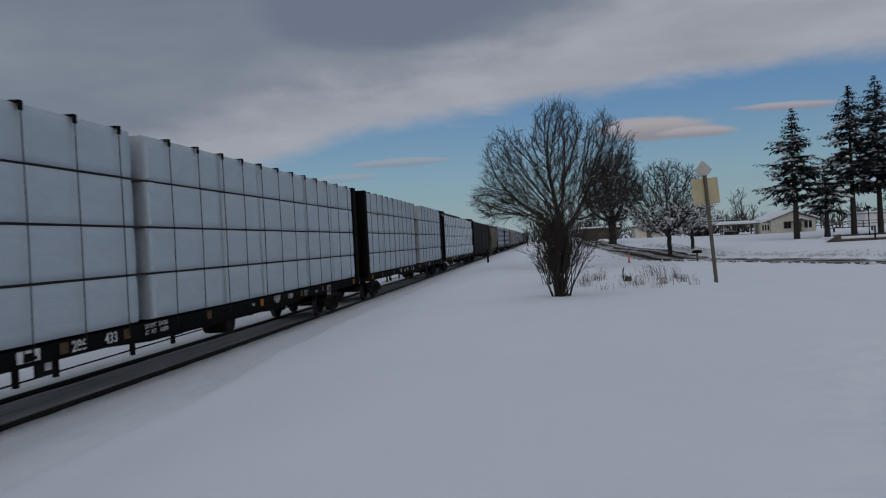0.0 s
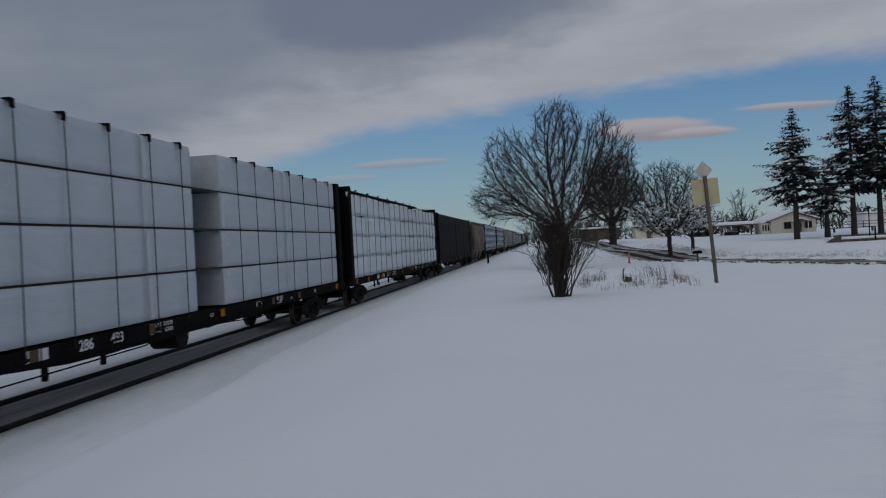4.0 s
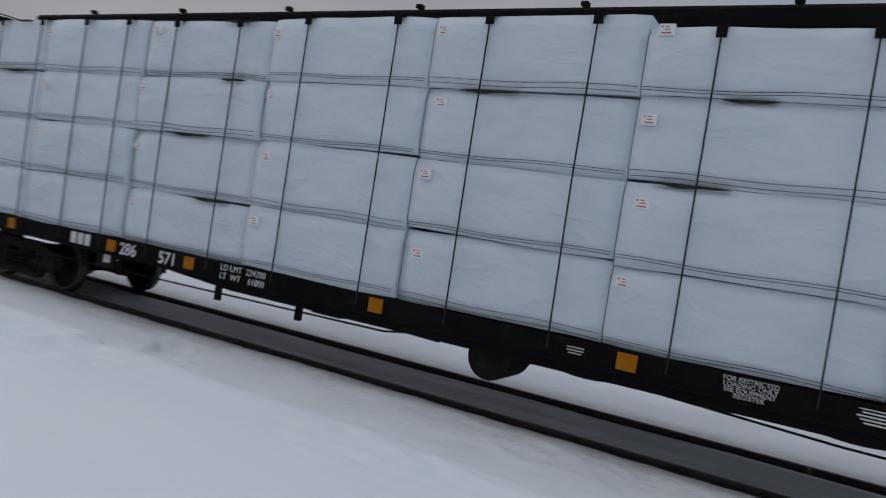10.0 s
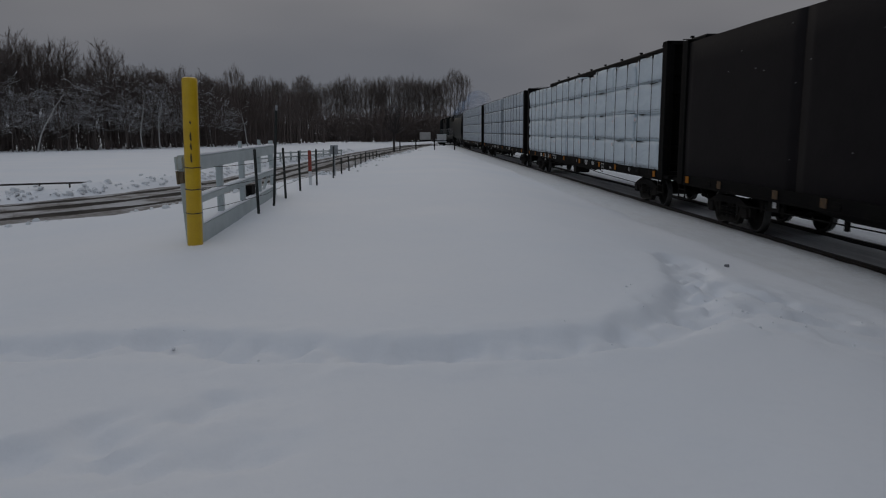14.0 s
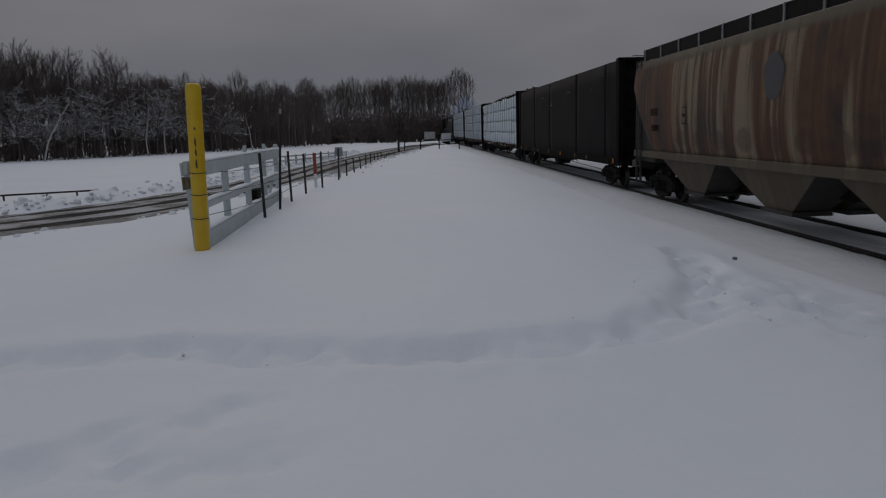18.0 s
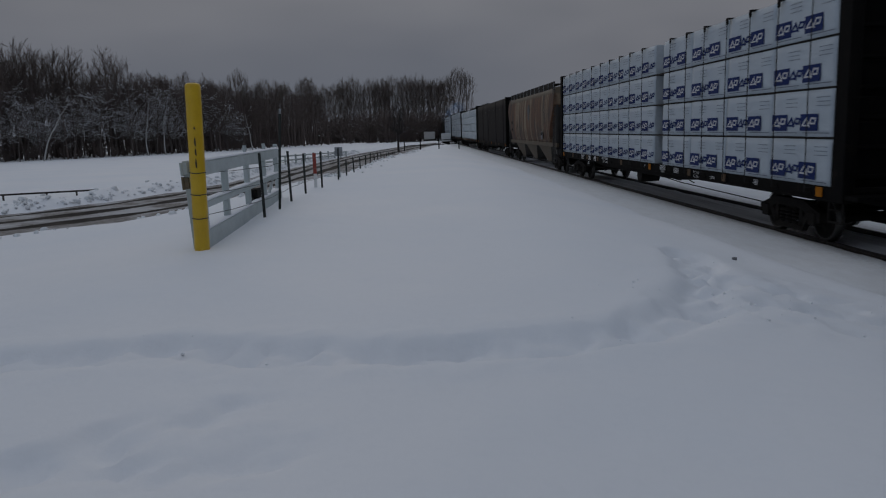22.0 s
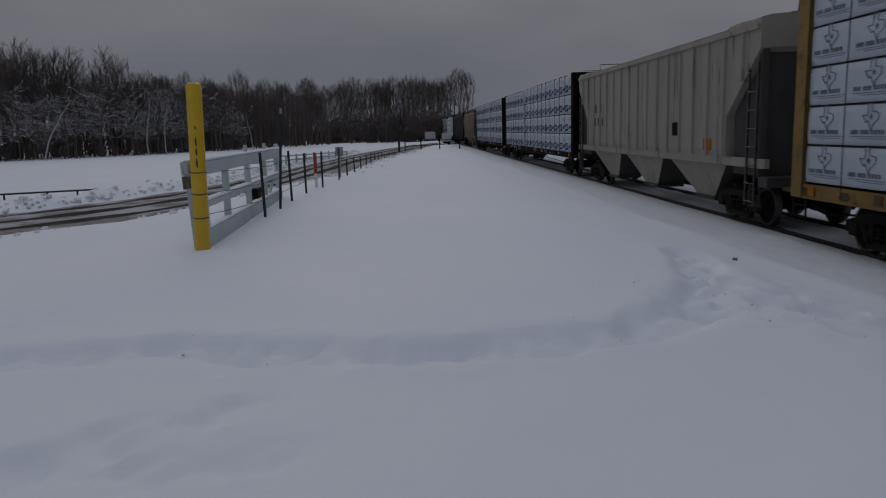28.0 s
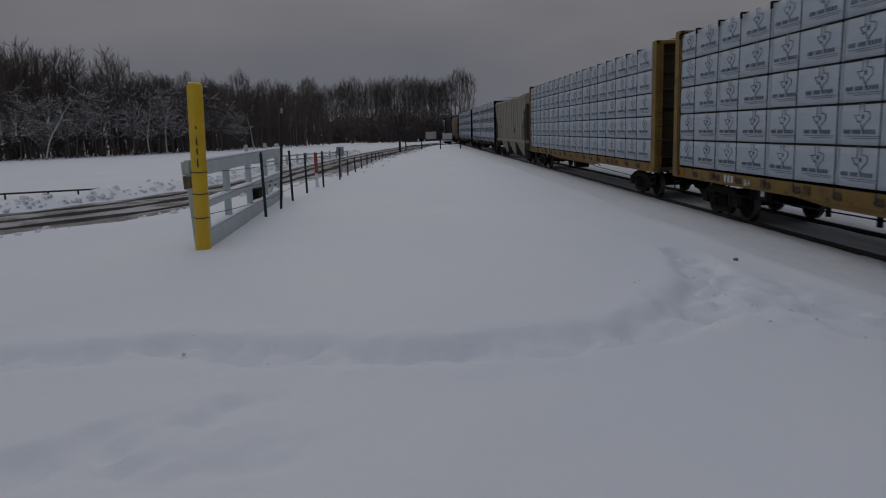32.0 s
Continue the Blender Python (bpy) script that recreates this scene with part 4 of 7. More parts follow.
def blue_marks(pack, length, height, start):
    """Blue squares with a pale triangle and loop, and the same shapes in blue between them."""
    n = max(1, round(length / 1.22))
    pitch, z = length / n, height * 0.12 + 0.15
    for i in range(-1, n + 1):
        y = -length / 2 + (i + start) * pitch
        lo, hi = max(y - 0.29, -length / 2 + 0.02), min(y + 0.29, length / 2 - 0.02)
        if hi - lo > 0.5:
            part("blue_square", blue_square(round(lo - y, 2), round(hi - y, 2)), None, pack, "blue square with a pale triangle", (0, y, z))
        a = y + pitch * 0.49
        if abs(a) < length / 2 - 0.23:
            part("blue_glyph", blue_glyph(), None, pack, "blue triangle and loop", (0, a, z))
    tagged(part("fine_print", fine_print(length, height, n), None, pack), kind="stuff")


STATE = [(0.08, -0.52), (0.14, -0.32), (0.30, -0.20), (0.48, -0.08), (0.48, 0.12), (0.38, 0.17), (0.10, 0.20), (0.10, 0.48), (-0.16, 0.48), (-0.16, 0.06), (-0.48, 0.06), (-0.34, -0.10), (-0.24, -0.22), (-0.12, -0.14), (-0.02, -0.34)]


@once
def state_mark():
    pts = [(a * 0.42, b * 0.42) for a, b in STATE]
    g = ribbon(Geo(), pts, X_FACE + 0.005, 0.0075, True)
    star = [(0.02 + math.sin(k * math.pi / 5) * r, math.cos(k * math.pi / 5) * r) for k in range(10) for r in [0.055 if k % 2 == 0 else 0.024]]
    return g.prism(star, "x", X_FACE, X_FACE + 0.005).mesh("state_outline", PRINT_GREY)


@once
def state_print(length, height, cells):
    g, pitch = Geo(), length / cells
    for i in range(cells):
        y = -length / 2 + (i + 0.5) * pitch
        a = y - pitch * 0.40
        for wlen in (0.17, 0.18, 0.28):
            w = wlen * pitch
            for k in range(4):
                g.box(X_FACE, X_FACE + 0.004, a + w * k / 4, a + w * k / 4 + w * 0.15, height * 0.26, height * 0.26 + 0.07)
            a += w + 0.05
        g.box(X_FACE, X_FACE + 0.003, y - pitch * 0.40, y + pitch * 0.4, height * 0.20, height * 0.20 + 0.009)
        g.box(X_FACE, X_FACE + 0.003, y - pitch * 0.22, y + pitch * 0.35, height * 0.15, height * 0.15 + 0.009)
    return g.mesh("fine_print", [PRINT_GREY])


def state_marks(pack, length, height):
    """A grey state outline with a star, over a line of print shown as bars."""
    n = max(1, round(length / 1.22))
    for i in range(n):
        part("state_outline", state_mark(), None, pack, "grey state outline with a star", (0, -length / 2 + (i + 0.5) * length / n, height * 0.66))
    tagged(part("fine_print", state_print(length, height, n), None, pack), kind="stuff")


@once
def sticker_mesh():
    g = Geo().box(X_FACE - 0.03, X_FACE + 0.026, -0.075, 0.075, -0.055, 0.055)
    g.box(X_FACE, X_FACE + 0.028, -0.045, 0.05, -0.040, -0.026, mat=1)
    g.box(X_FACE, X_FACE + 0.028, -0.02, 0.035, -0.006, 0.004, mat=1)
    g.box(X_FACE, X_FACE + 0.028, -0.055, -0.035, 0.018, 0.036, mat=1)
    g.box(X_FACE, X_FACE + 0.028, -0.015, 0.025, 0.022, 0.032, mat=1)
    return g.mesh("label_sticker", [STICKER, RED_PRINT])


@once
def dark_gap_mesh(k):
    """A dark sliver laid on the wrap: painted shade of a slot between two packs."""
    n = 10
    top = [(-0.5 + i / n, 0.012 * math.sin(math.pi * i / n) ** 0.6) for i in range(n + 1)]
    low = [(0.5 - i / n, -0.022 * math.sin(math.pi * i / n) ** 1.5 * (1 + 0.4 * math.sin(i + k))) for i in range(n + 1)]
    return Geo().prism([(a * (0.5 + 0.25 * k), b) for a, b in top + low], "x", X_FACE - 0.02, X_FACE + 0.006).mesh("torn_gap", GAP_DARK)


@once
def strap_mesh(top, bottom, wob):
    x = 1.455
    g = Geo().rod([(0.2, 0, top + 0.012), (1.36, 0, top + 0.014), (x, wob * 0.5, top - 0.02), (x + 0.012, wob, (top + bottom) / 2), (x, 0, bottom)], 0.010, 5)
    return g.mesh("strap", CABLE)


@once
def corner_mesh():
    return Geo().prism([(1.30, 0.03), (1.465, 0.03), (1.465, -0.11), (1.448, -0.11), (1.448, 0.012), (1.30, 0.012)], "y", -0.05, 0.05).mesh("corner_protector", BLACK)


@once
def band_mesh(ln, k, phase):
    """A thin dark cord sewn along the foot of the wrap."""
    zz = 0.035 + 0.028 * k
    pts = [(X_FACE - 0.004 + 0.006 * math.sin(i * 2.1 + phase), -ln / 2 + 0.02 + (ln - 0.04) * i / 10, zz + 0.010 * math.sin(i * 0.9 + phase)) for i in range(11)]
    return Geo().tube(pts, 0.0035, 3).mesh("band", CABLE)


def strap_spots(cols, straps):
    """Cable places: shares of each column, or a list of places along the car."""
    if not straps:
        return []
    if len(straps) > 3:
        return list(straps)
    return [a + (b - a) * f for a, b in cols for f in straps]


@once
def patch_mesh(k):
    return Geo().box(X_FACE - 0.03, X_FACE + 0.012, -0.09 - 0.02 * k, 0.09, -0.10, 0.10, 0.004).mesh("paper_patch", PATCH)


@once
def flap_mesh(height):
    """The lapped edge of a wrap: a narrow strip with a raised, wavy rim."""
    pts = [(X_FACE + 0.004, 0.012 * math.sin(i * 1.9), 0.03 + (height - 0.06) * i / 8) for i in range(9)]
    return Geo().box(X_FACE - 0.01, X_FACE + 0.005, -0.13, 0.0, 0.03, height - 0.03).tube(pts, 0.009, 4).mesh("wrap_flap", PATCH)


def load(car, cols, tiers, z0, z1, style, marks=None, gap=0.044, straps=(0.29, 0.82), loose=0.0, seed=0, drops=None, wander=0.0):
    """Packs of lumber in columns and tiers on both sides of the centre beam, held down by cables."""
    rng, drops = random.Random(seed), drops or {}
    h = (z1 - z0) / tiers
    seams = []
    for c in range(len(cols)):
        seams.append([z0 + t * h + (rng.uniform(-wander, wander) if 0 < t < tiers else 0) for t in range(tiers)] + [z1 - drops.get(c, 0.0)])
    for side in (1, -1):
        for c, (a, b) in enumerate(cols):
            for t in range(tiers):
                low, high = round(seams[c][t], 3), round(seams[c][t + 1], 3)
                ln = round(b - a - 0.014, 2)
                me = bundle_mesh(ln, round(high - low - gap, 3), style, (c * 3 + t * 5 + seed) % 4)
                dx = rng.uniform(-loose, loose)
                m = pose(side * (0.80 + dx), (a + b) / 2, low + gap, 0, 0, 0 if side > 0 else 180)
                bu = part("lumber_pack", me, None, car, at=m)
                if marks == "blue":
                    if side > 0:
                        blue_marks(bu, ln, round(h, 2), 0.30)
                elif marks == "state":
                    if side > 0:
                        state_marks(bu, ln, round(h, 2))
                elif style == "loose" and side > 0 and rng.random() < 0.92:
                    part("label_sticker", sticker_mesh(), None, bu, "white and red label", (0, -ln / 2 + 0.20 + rng.uniform(-0.08, 0.08), h * 0.74 + rng.uniform(-0.05, 0.05)))
                elif style == "taut" and side > 0:
                    if rng.random() < 0.6:
                        part("paper_patch", patch_mesh(rng.randrange(2)), None, bu, "small pale paper patch", (0, -ln / 2 + rng.uniform(0.14, 0.24), h * rng.uniform(0.62, 0.84)))
                    if c and rng.random() < 0.75:
                        part("wrap_flap", flap_mesh(round(high - low - gap, 3)), None, bu, at=(0, -ln / 2 + 0.15, 0))
                if style == "loose" and side > 0 and rng.random() < 0.45:
                    part("torn_gap", dark_gap_mesh(rng.randrange(3)), None, bu, at=(0, rng.uniform(-0.9, 0.7), high - low - 0.02))
                if style == "loose" and side > 0:
                    for k in range(3):
                        if k != (c + t) % 3:
                            part("band", band_mesh(ln, k, (c + t * 2) % 3), None, bu)
        for t in range(1, tiers if style == "taut" else 1):
            # dark filler along the whole tier gap: its shade is painted, light is blocked
            g = Geo().box(min(side * 0.24, side * 1.35), max(side * 0.24, side * 1.35), cols[0][0] + 0.05, cols[-1][1] - 0.05, z0 + t * h + 0.001, z0 + t * h + gap - 0.001)
            part("spacer", g, GAP_DARK, car)
        for yy in strap_spots(cols, straps):
            c = min(range(len(cols)), key=lambda i: abs(yy - (cols[i][0] + cols[i][1]) / 2) - (cols[i][1] - cols[i][0]) / 2)
            top = round(seams[c][-1], 3)
            m = pose(0, yy, 0, 0, 0, 0 if side > 0 else 180)
            st = part("strap", strap_mesh(top, 0.98, rng.choice((-0.012, 0.0, 0.014))), None, car, at=m)
            part("corner_protector", corner_mesh(), None, st, at=(0, 0, top))


@once
def pocket_mesh(mat):
    return Geo().box(-0.03, 0.025, -0.11, 0.11, -0.07, 0.07, 0.01).cyl((0.0, -0.14, -0.02), (0.0, 0.14, -0.02), 0.035, n=8).mesh("winch", mat)


@once
def reflector_mesh():
    return Geo().box(-0.004, 0.008, -0.10, 0.10, -0.085, 0.085, 0.003).mesh("reflector", ORANGE)


@once
def dim_reflector_mesh():
    return Geo().box(-0.004, 0.006, -0.10, 0.10, -0.085, 0.085, 0.003).mesh("reflector", DIM_AMBER)


def bulkhead(car, y, s, mat, grime, top):
    """End wall: plate between two posts, with ribs on the outside."""
    g = Geo().box(-1.30, 1.30, y - s * 0.02 if s > 0 else y, y if s > 0 else y + 0.02, 1.0, top - 0.05)
    b = part("bulkhead", g, grime, car)
    for e in (-1, 1):
        g = Geo().box(e * 1.30 - (0.12 if e > 0 else 0), e * 1.30 + (0 if e > 0 else 0.12), min(y, y + s * 0.30), max(y, y + s * 0.30), 0.86, top - 0.04, 0.015)
        g.box(e * 1.36 - 0.06, e * 1.36 + 0.06, min(y - s * 0.02, y + s * 0.34), max(y - s * 0.02, y + s * 0.34), 0.86, top, 0.012)
        part("end_post", g, mat, b)
    for i in range(7):
        z = 1.25 + i * 0.50
        part("rib", Geo().box(-1.18, 1.18, min(y, y + s * 0.11), max(y, y + s * 0.11), z, z + 0.07, 0.01), grime, b)
    part("end_post", Geo().box(-0.10, 0.10, min(y, y + s * 0.24), max(y, y + s * 0.24), 1.0, top - 0.05, 0.01), grime, b)
    part("top_rail", Geo().box(-1.42, 1.42, min(y - s * 0.02, y + s * 0.34), max(y - s * 0.02, y + s * 0.34), top - 0.10, top, 0.015), mat, b)
    g = Geo().rod([(-0.5, y + s * 0.1, top), (-0.5, y + s * 0.1, top + 0.06), (0.9, y + s * 0.1, top + 0.06), (0.9, y + s * 0.1, top)], 0.012)
    part("handrail", g, mat, b)
    for z in (1.4, 1.8, 2.2, 2.6):
        part("grab_iron", Geo().rod([(1.36, y + s * 0.38, z), (0.95, y + s * 0.38, z)], 0.011), grime, b)
    return b


@once
def bearer_mesh():
    return Geo().box(-1.28, 1.28, -0.06, 0.06, 0.86, 1.03).mesh("cross_bearer", BLACK_GRIME)


def centre_beam(label, y, cols, tiers, z0, z1, style, paint, grime, beam_top=4.60, half_load=11.05, wall_top=None, group="loaded centre-beam flatcars", clean=False, **kw):
    car = thing("centerbeam_flatcar", label, "railcar", (TRACK_X, y, 0), group)
    hl = half_load
    part("center_sill", Geo().box(-0.36, 0.36, -hl - 0.9, hl + 0.9, 0.72, 1.02, 0.02), BLACK_GRIME, car)
    for s in (-1, 1):
        g = Geo().box(min(s * 1.30, s * 1.385), max(s * 1.30, s * 1.385), -hl - 0.25, hl + 0.25, 0.87, 1.115, 0.008)
        g.box(min(s * 1.2, s * 1.40), max(s * 1.2, s * 1.40), -hl - 0.25, hl + 0.25, 0.855, 0.885, 0.004)
        g.prism([(-5.5, 0.87), (-3.8, 0.76), (3.8, 0.76), (5.5, 0.87)], "x", s * 1.31, s * 1.36)
        part("side_sill", g, paint, car)
    part("deck", Geo().box(-1.3, 1.3, -hl - 0.25, hl + 0.25, 1.03, 1.10), BLACK_GRIME, car)
    for i in range(15):
        yy = -hl + 0.4 + i * (2 * hl - 0.8) / 14
        part("cross_bearer", bearer_mesh(), None, car, at=(0, yy, 0))
    part("top_chord", Geo().box(-0.20, 0.20, -hl, hl, beam_top - 0.30, beam_top - 0.02, 0.05), paint, car, "long beam along the car's middle")
    n = 12
    for i in range(n + 1):
        yy = -hl + 0.2 + i * (2 * hl - 0.4) / n
        part("beam_post", Geo().box(-0.09, 0.09, yy - 0.10, yy + 0.10, 1.1, beam_top - 0.18), paint, car)
    for i in range(n):
        a, b = -hl + 0.2 + i * (2 * hl - 0.4) / n, -hl + 0.2 + (i + 1) * (2 * hl - 0.4) / n
        if i % 3 == 1:
            part("brace", Geo().rod([(0, a, 1.15), (0, b, beam_top - 0.25)], 0.05, 6), paint, car)
    for s in (-1, 1):
        bulkhead(car, s * (hl + 0.04), s, paint, grime, wall_top or beam_top + 0.05)
        part("end_platform", Geo().box(-1.38, 1.38, min(s * (hl + 0.3), s * (hl + 0.75)), max(s * (hl + 0.3), s * (hl + 0.75)), 0.92, 1.0, 0.01), grime, car)
        truck(car, s * 9.05)
    ends(car, hl + 1.13, BLACK_GRIME)
    for yy in strap_spots(cols, kw.get("straps", (0.29, 0.82)) or (0.3,)):
        for s in (-1, 1):
            part("winch", pocket_mesh(grime), None, car, at=(s * 1.372, yy, 0.985))
    for yy in (-10.75, -8.85, -6.27, -4.60, -1.45, 1.53, 4.65, 6.75, 10.7):
        for s in (-1, 1):
            fresh = clean or abs(yy) > 10 or yy == 1.53
            part("reflector", reflector_mesh() if fresh else dim_reflector_mesh(), None, car, "amber reflector" if fresh else "reflector black with grime", pose(s * 1.402, yy, 1.005, 0, 0, 0 if s > 0 else 180))
    g = Geo().cyl((0.62, 0.0, 0.70), (1.22, 0.0, 0.70), 0.26, n=18)
    g.box(0.7, 1.1, -0.27, 0.07, 0.8, 0.95)
    part("air_reservoir", g, BLACK_GRIME, car)
    g = Geo().rod([(1.22, -8.2, 0.62), (1.22, -1.4, 0.70), (1.2, -0.9, 0.78)], 0.014)
    part("brake_rod", g, BLACK_GRIME, car)
    for yy in (-7.1, -6.25, -4.17, -2.73):
        g = Geo().box(1.19, 1.25, yy - 0.03, yy - 0.005, 0.58, 0.9).box(1.19, 1.25, yy + 0.03, yy + 0.055, 0.58, 0.9).box(1.19, 1.25, yy - 0.03, yy + 0.055, 0.57, 0.60)
        part("rod_hanger", g, BLACK_GRIME, car)
    g = Geo().box(1.24, 1.28, -6.75, -6.32, 0.64, 0.88, 0.01).box(1.27, 1.29, -6.56, -6.42, 0.72, 0.85, mat=1)
    part("placard_frame", g, [BLACK_GRIME, LETTER], car)
    part("air_hose", Geo().rod([(1.27, 0.5 + 0.12 * i, 0.86 - 0.12 * abs(math.sin(i * 0.31)) ** 0.8) for i in range(36)], 0.014, 5), BLACK_GRIME, car)
    part("brake_gear", Geo().box(0.9, 1.2, 0.1, 0.5, 0.72, 0.9, 0.02).box(0.95, 1.15, -2.6, -2.1, 0.70, 0.86, 0.02).rod([(1.1, -2.1, 0.76), (1.1, -0.7, 0.72)], 0.02).rod([(1.15, 0.5, 0.8), (1.15, 3.4, 0.66), (1.15, 8.3, 0.58)], 0.013), BLACK_GRIME, car)
    for i in range(9):
        yy = -hl + 1.5 + i * (2 * hl - 3) / 8
        part("ratchet", Geo().cyl((0, yy, beam_top - 0.02), (0, yy, beam_top + 0.05), 0.02, n=6).box(-0.05, 0.05, yy - 0.05, yy + 0.05, beam_top + 0.04, beam_top + 0.10, 0.01), BLACK_GRIME, car)
    load(car, cols, tiers, z0, z1, style, **kw)
    CARS.append((car, y))
    return car


def bars(car, rows, mat, at, label=""):
    """Print too small to read, as bars: (y, z, length, height)."""
    g = Geo()
    for y, z, ln, h in rows:
        g.box(0, 0.004, y - ln / 2, y + ln / 2, z, z + h)
    return part("lettering", g, mat, car, label, at)


def split(a, b, n):
    return [(a + (b - a) * i / n, a + (b - a) * (i + 1) / n) for i in range(n)]


S_FACE = 1.392


def stencil(car, number_a, number_b, y=-5.9, small=True):
    """Marks on the side sill."""
    g = Geo()
    for i in range(3):
        g.box(0, 0.004, y - 1.36 + i * 0.17, y - 1.23 + i * 0.17, 0.92, 1.09)
    part("lettering", g, LETTER, car, "three pale letter bars", (S_FACE, 0, 0))
    lettering(number_a, 0.245, LETTER, car, Matrix.Translation((S_FACE + 0.004, y, 0.915)) @ EAST, bold=0.004)
    lettering(number_b, 0.245, LETTER, car, Matrix.Translation((S_FACE + 0.004, y + 0.85, 0.915)) @ EAST, bold=0.004)
    lettering("LD LMT  224200", 0.117, LETTER, car, Matrix.Translation((S_FACE + 0.004, y + 2.30, 1.015)) @ EAST)
    lettering("LT  WT    61800", 0.117, LETTER, car, Matrix.Translation((S_FACE + 0.004, y + 2.30, 0.90)) @ EAST)
    for i, row in enumerate(("FOR RESTRICTED", "LOADING ONLY", "SEE EQUIPMENT", "REGISTER")):
        lettering(row, 0.062, LETTER, car, Matrix.Translation((S_FACE + 0.004, y + 8.55, 1.055 - 0.05 * i)) @ EAST)
    for row, yy, zz in (("IH  11-5", 4.95 + 0.15, 1.0), ("IL  73-6", 4.95 + 0.15, 0.905), ("L 75-0", 6.1, 0.93)):
        lettering(row, 0.10, LETTER, car, Matrix.Translation((S_FACE + 0.004, yy, zz)) @ EAST)
    if small:
        bars(car, [(8.3, 1.05, 0.22, 0.012), (8.3, 1.02, 0.18, 0.012), (8.3, 0.99, 0.22, 0.012), (8.3, 0.96, 0.14, 0.012)], LETTER, (S_FACE, 0, 0))
    bars(car, [(3.7, 1.06, 0.40, 0.010), (3.7, 1.03, 0.34, 0.014), (3.7, 1.0, 0.42, 0.014), (3.7, 0.97, 0.36, 0.014), (3.7, 0.94, 0.3, 0.014)], LETTER, (S_FACE, 0, 0))
    bars(car, [(1.0, 1.03, 0.18, 0.010), (1.0, 1.0, 0.18, 0.010), (1.0, 0.97, 0.14, 0.010)], LETTER, (S_FACE, 0, 0))
    # marks on the front bulkhead
    f = Matrix.Translation((0, -11.45, 0))
    g = Geo()
    for i in range(9):
        g.box(-0.45 + i * 0.13, -0.36 + i * 0.13, -0.006, 0, 3.86, 3.97)
    for r in range(8):
        wl = (0.7, 0.66, 0.72, 0.3, 0.25, 0.2, 0.3, 0.2)[r]
        z = (3.35, 3.27, 3.19, 2.9, 2.8, 2.7, 2.3, 2.2)[r]
        g.box(-0.5, -0.5 + wl, -0.006, 0, z, z + 0.03)
    part("lettering", g, LETTER, car, "pale print bars on the end wall", (0, -11.20, 0))
    part("end_mark", Geo().prism([(1.30, 4.44), (1.42, 4.44), (1.36, 4.25)], "y", -11.452, -11.447), LETTER, car, "white wedge mark")


WHITE = "black flatcar with %s"
CA, CB = 20.6, 45.25
a_car = centre_beam(WHITE % "taut white-wrapped lumber packs", CA, [(-11.2, -8.0), (-8.0, -4.15), (-3.75, -0.55), (-0.55, 1.72), (1.72, 5.45), (5.45, 8.2), (8.2, 11.05)], 4, 1.12, 4.56, "taut", BLACK, BLACK, 4.56, 11.2, straps=(-10.6, -9.4, -8.2, -7.0, -5.8, -4.6, -2.9, -1.7, -0.49, 0.62, 1.82, 3.03, 4.22, 5.36, 6.51, 7.63, 8.9, 10.23), seed=1)
stencil(a_car, "286", "433", small=False)
g = Geo().box(-0.02, 0.0, 7.24, 7.65, 0.75, 1.07)
placard = part("placard", g, BLACK, a_car, "dark plate with a white border", (S_FACE + 0.004, 0, 0))
g = Geo().box(0, 0.003, 7.25, 7.275, 0.76, 1.06).box(0, 0.003, 7.615, 7.64, 0.76, 1.06).box(0, 0.003, 7.275, 7.615, 0.76, 0.785).box(0, 0.003, 7.275, 7.615, 1.035, 1.06)
part("border", g, LETTER, placard, "white painted border")
for z, a, b in ((0.99, 7.30, 7.44), (0.95, 7.30, 7.42), (0.91, 7.30, 7.43), (0.83, 7.30, 7.58), (0.94, 7.50, 7.58)):
    part("fine_print", Geo().box(0, 0.003, a, b, z, z + 0.018), LETTER, placard)
b_car = centre_beam(WHITE % "taut white-wrapped lumber in two groups", CB, [(-11.18, -8.25), (-8.25, -5.5), (-5.5, -1.5), (-1.5, 0.42), (1.72, 5.9), (5.9, 10.95)], 4, 1.12, 4.58, "taut", BLACK, BLACK, 4.58, 11.2, straps=(-10.72, -9.5, -8.3, -7.17, -5.96, -4.83, -3.74, -2.58, -1.29, -0.13, 2.59, 3.7, 4.95, 6.25, 7.45, 8.8, 10.1), seed=2)
for y0, y1 in ((-10.1, -7.9), (-9.4, -8.9)):
    part("spacer", Geo().box(1.34, 1.40 if y0 < -10 else 1.41, y0, y1, 3.722, 3.752), NEW_WOOD, b_car, "pale new wood strip between tiers")
stencil(b_car, "286", "483", -3.4)
c_car = centre_beam(WHITE % "slack white-wrapped lumber under dark cables", 69.55, split(-11.05, 11.05, 9), 4, 1.12, 4.395, "loose", BLACK, BLACK, 4.92, wall_top=4.66, clean=True, gap=0.012, loose=0.03, straps=(-10.75, -9.8, -8.66, -7.5, -6.5, -5.45, -4.22, -3.05, -1.70, -0.50, 0.72, 1.92, 3.2, 4.25, 5.6, 6.75, 8.0, 9.2, 10.4), drops={5: 0.13, 7: 0.06, 2: 0.03}, wander=0.03, seed=3)
stencil(c_car, "286", "571")
d_car = centre_beam(WHITE % "lumber in black tarpaulin wrap", 93.53, [(-11.1, -5.6), (-5.6, -1.03), (-1.03, 5.0), (5.0, 9.67), (9.67, 11.1)], 1, 0.96, 4.44, "black", BLACK, BLACK, 4.46, gap=0.002, straps=None, loose=0.012, seed=4)
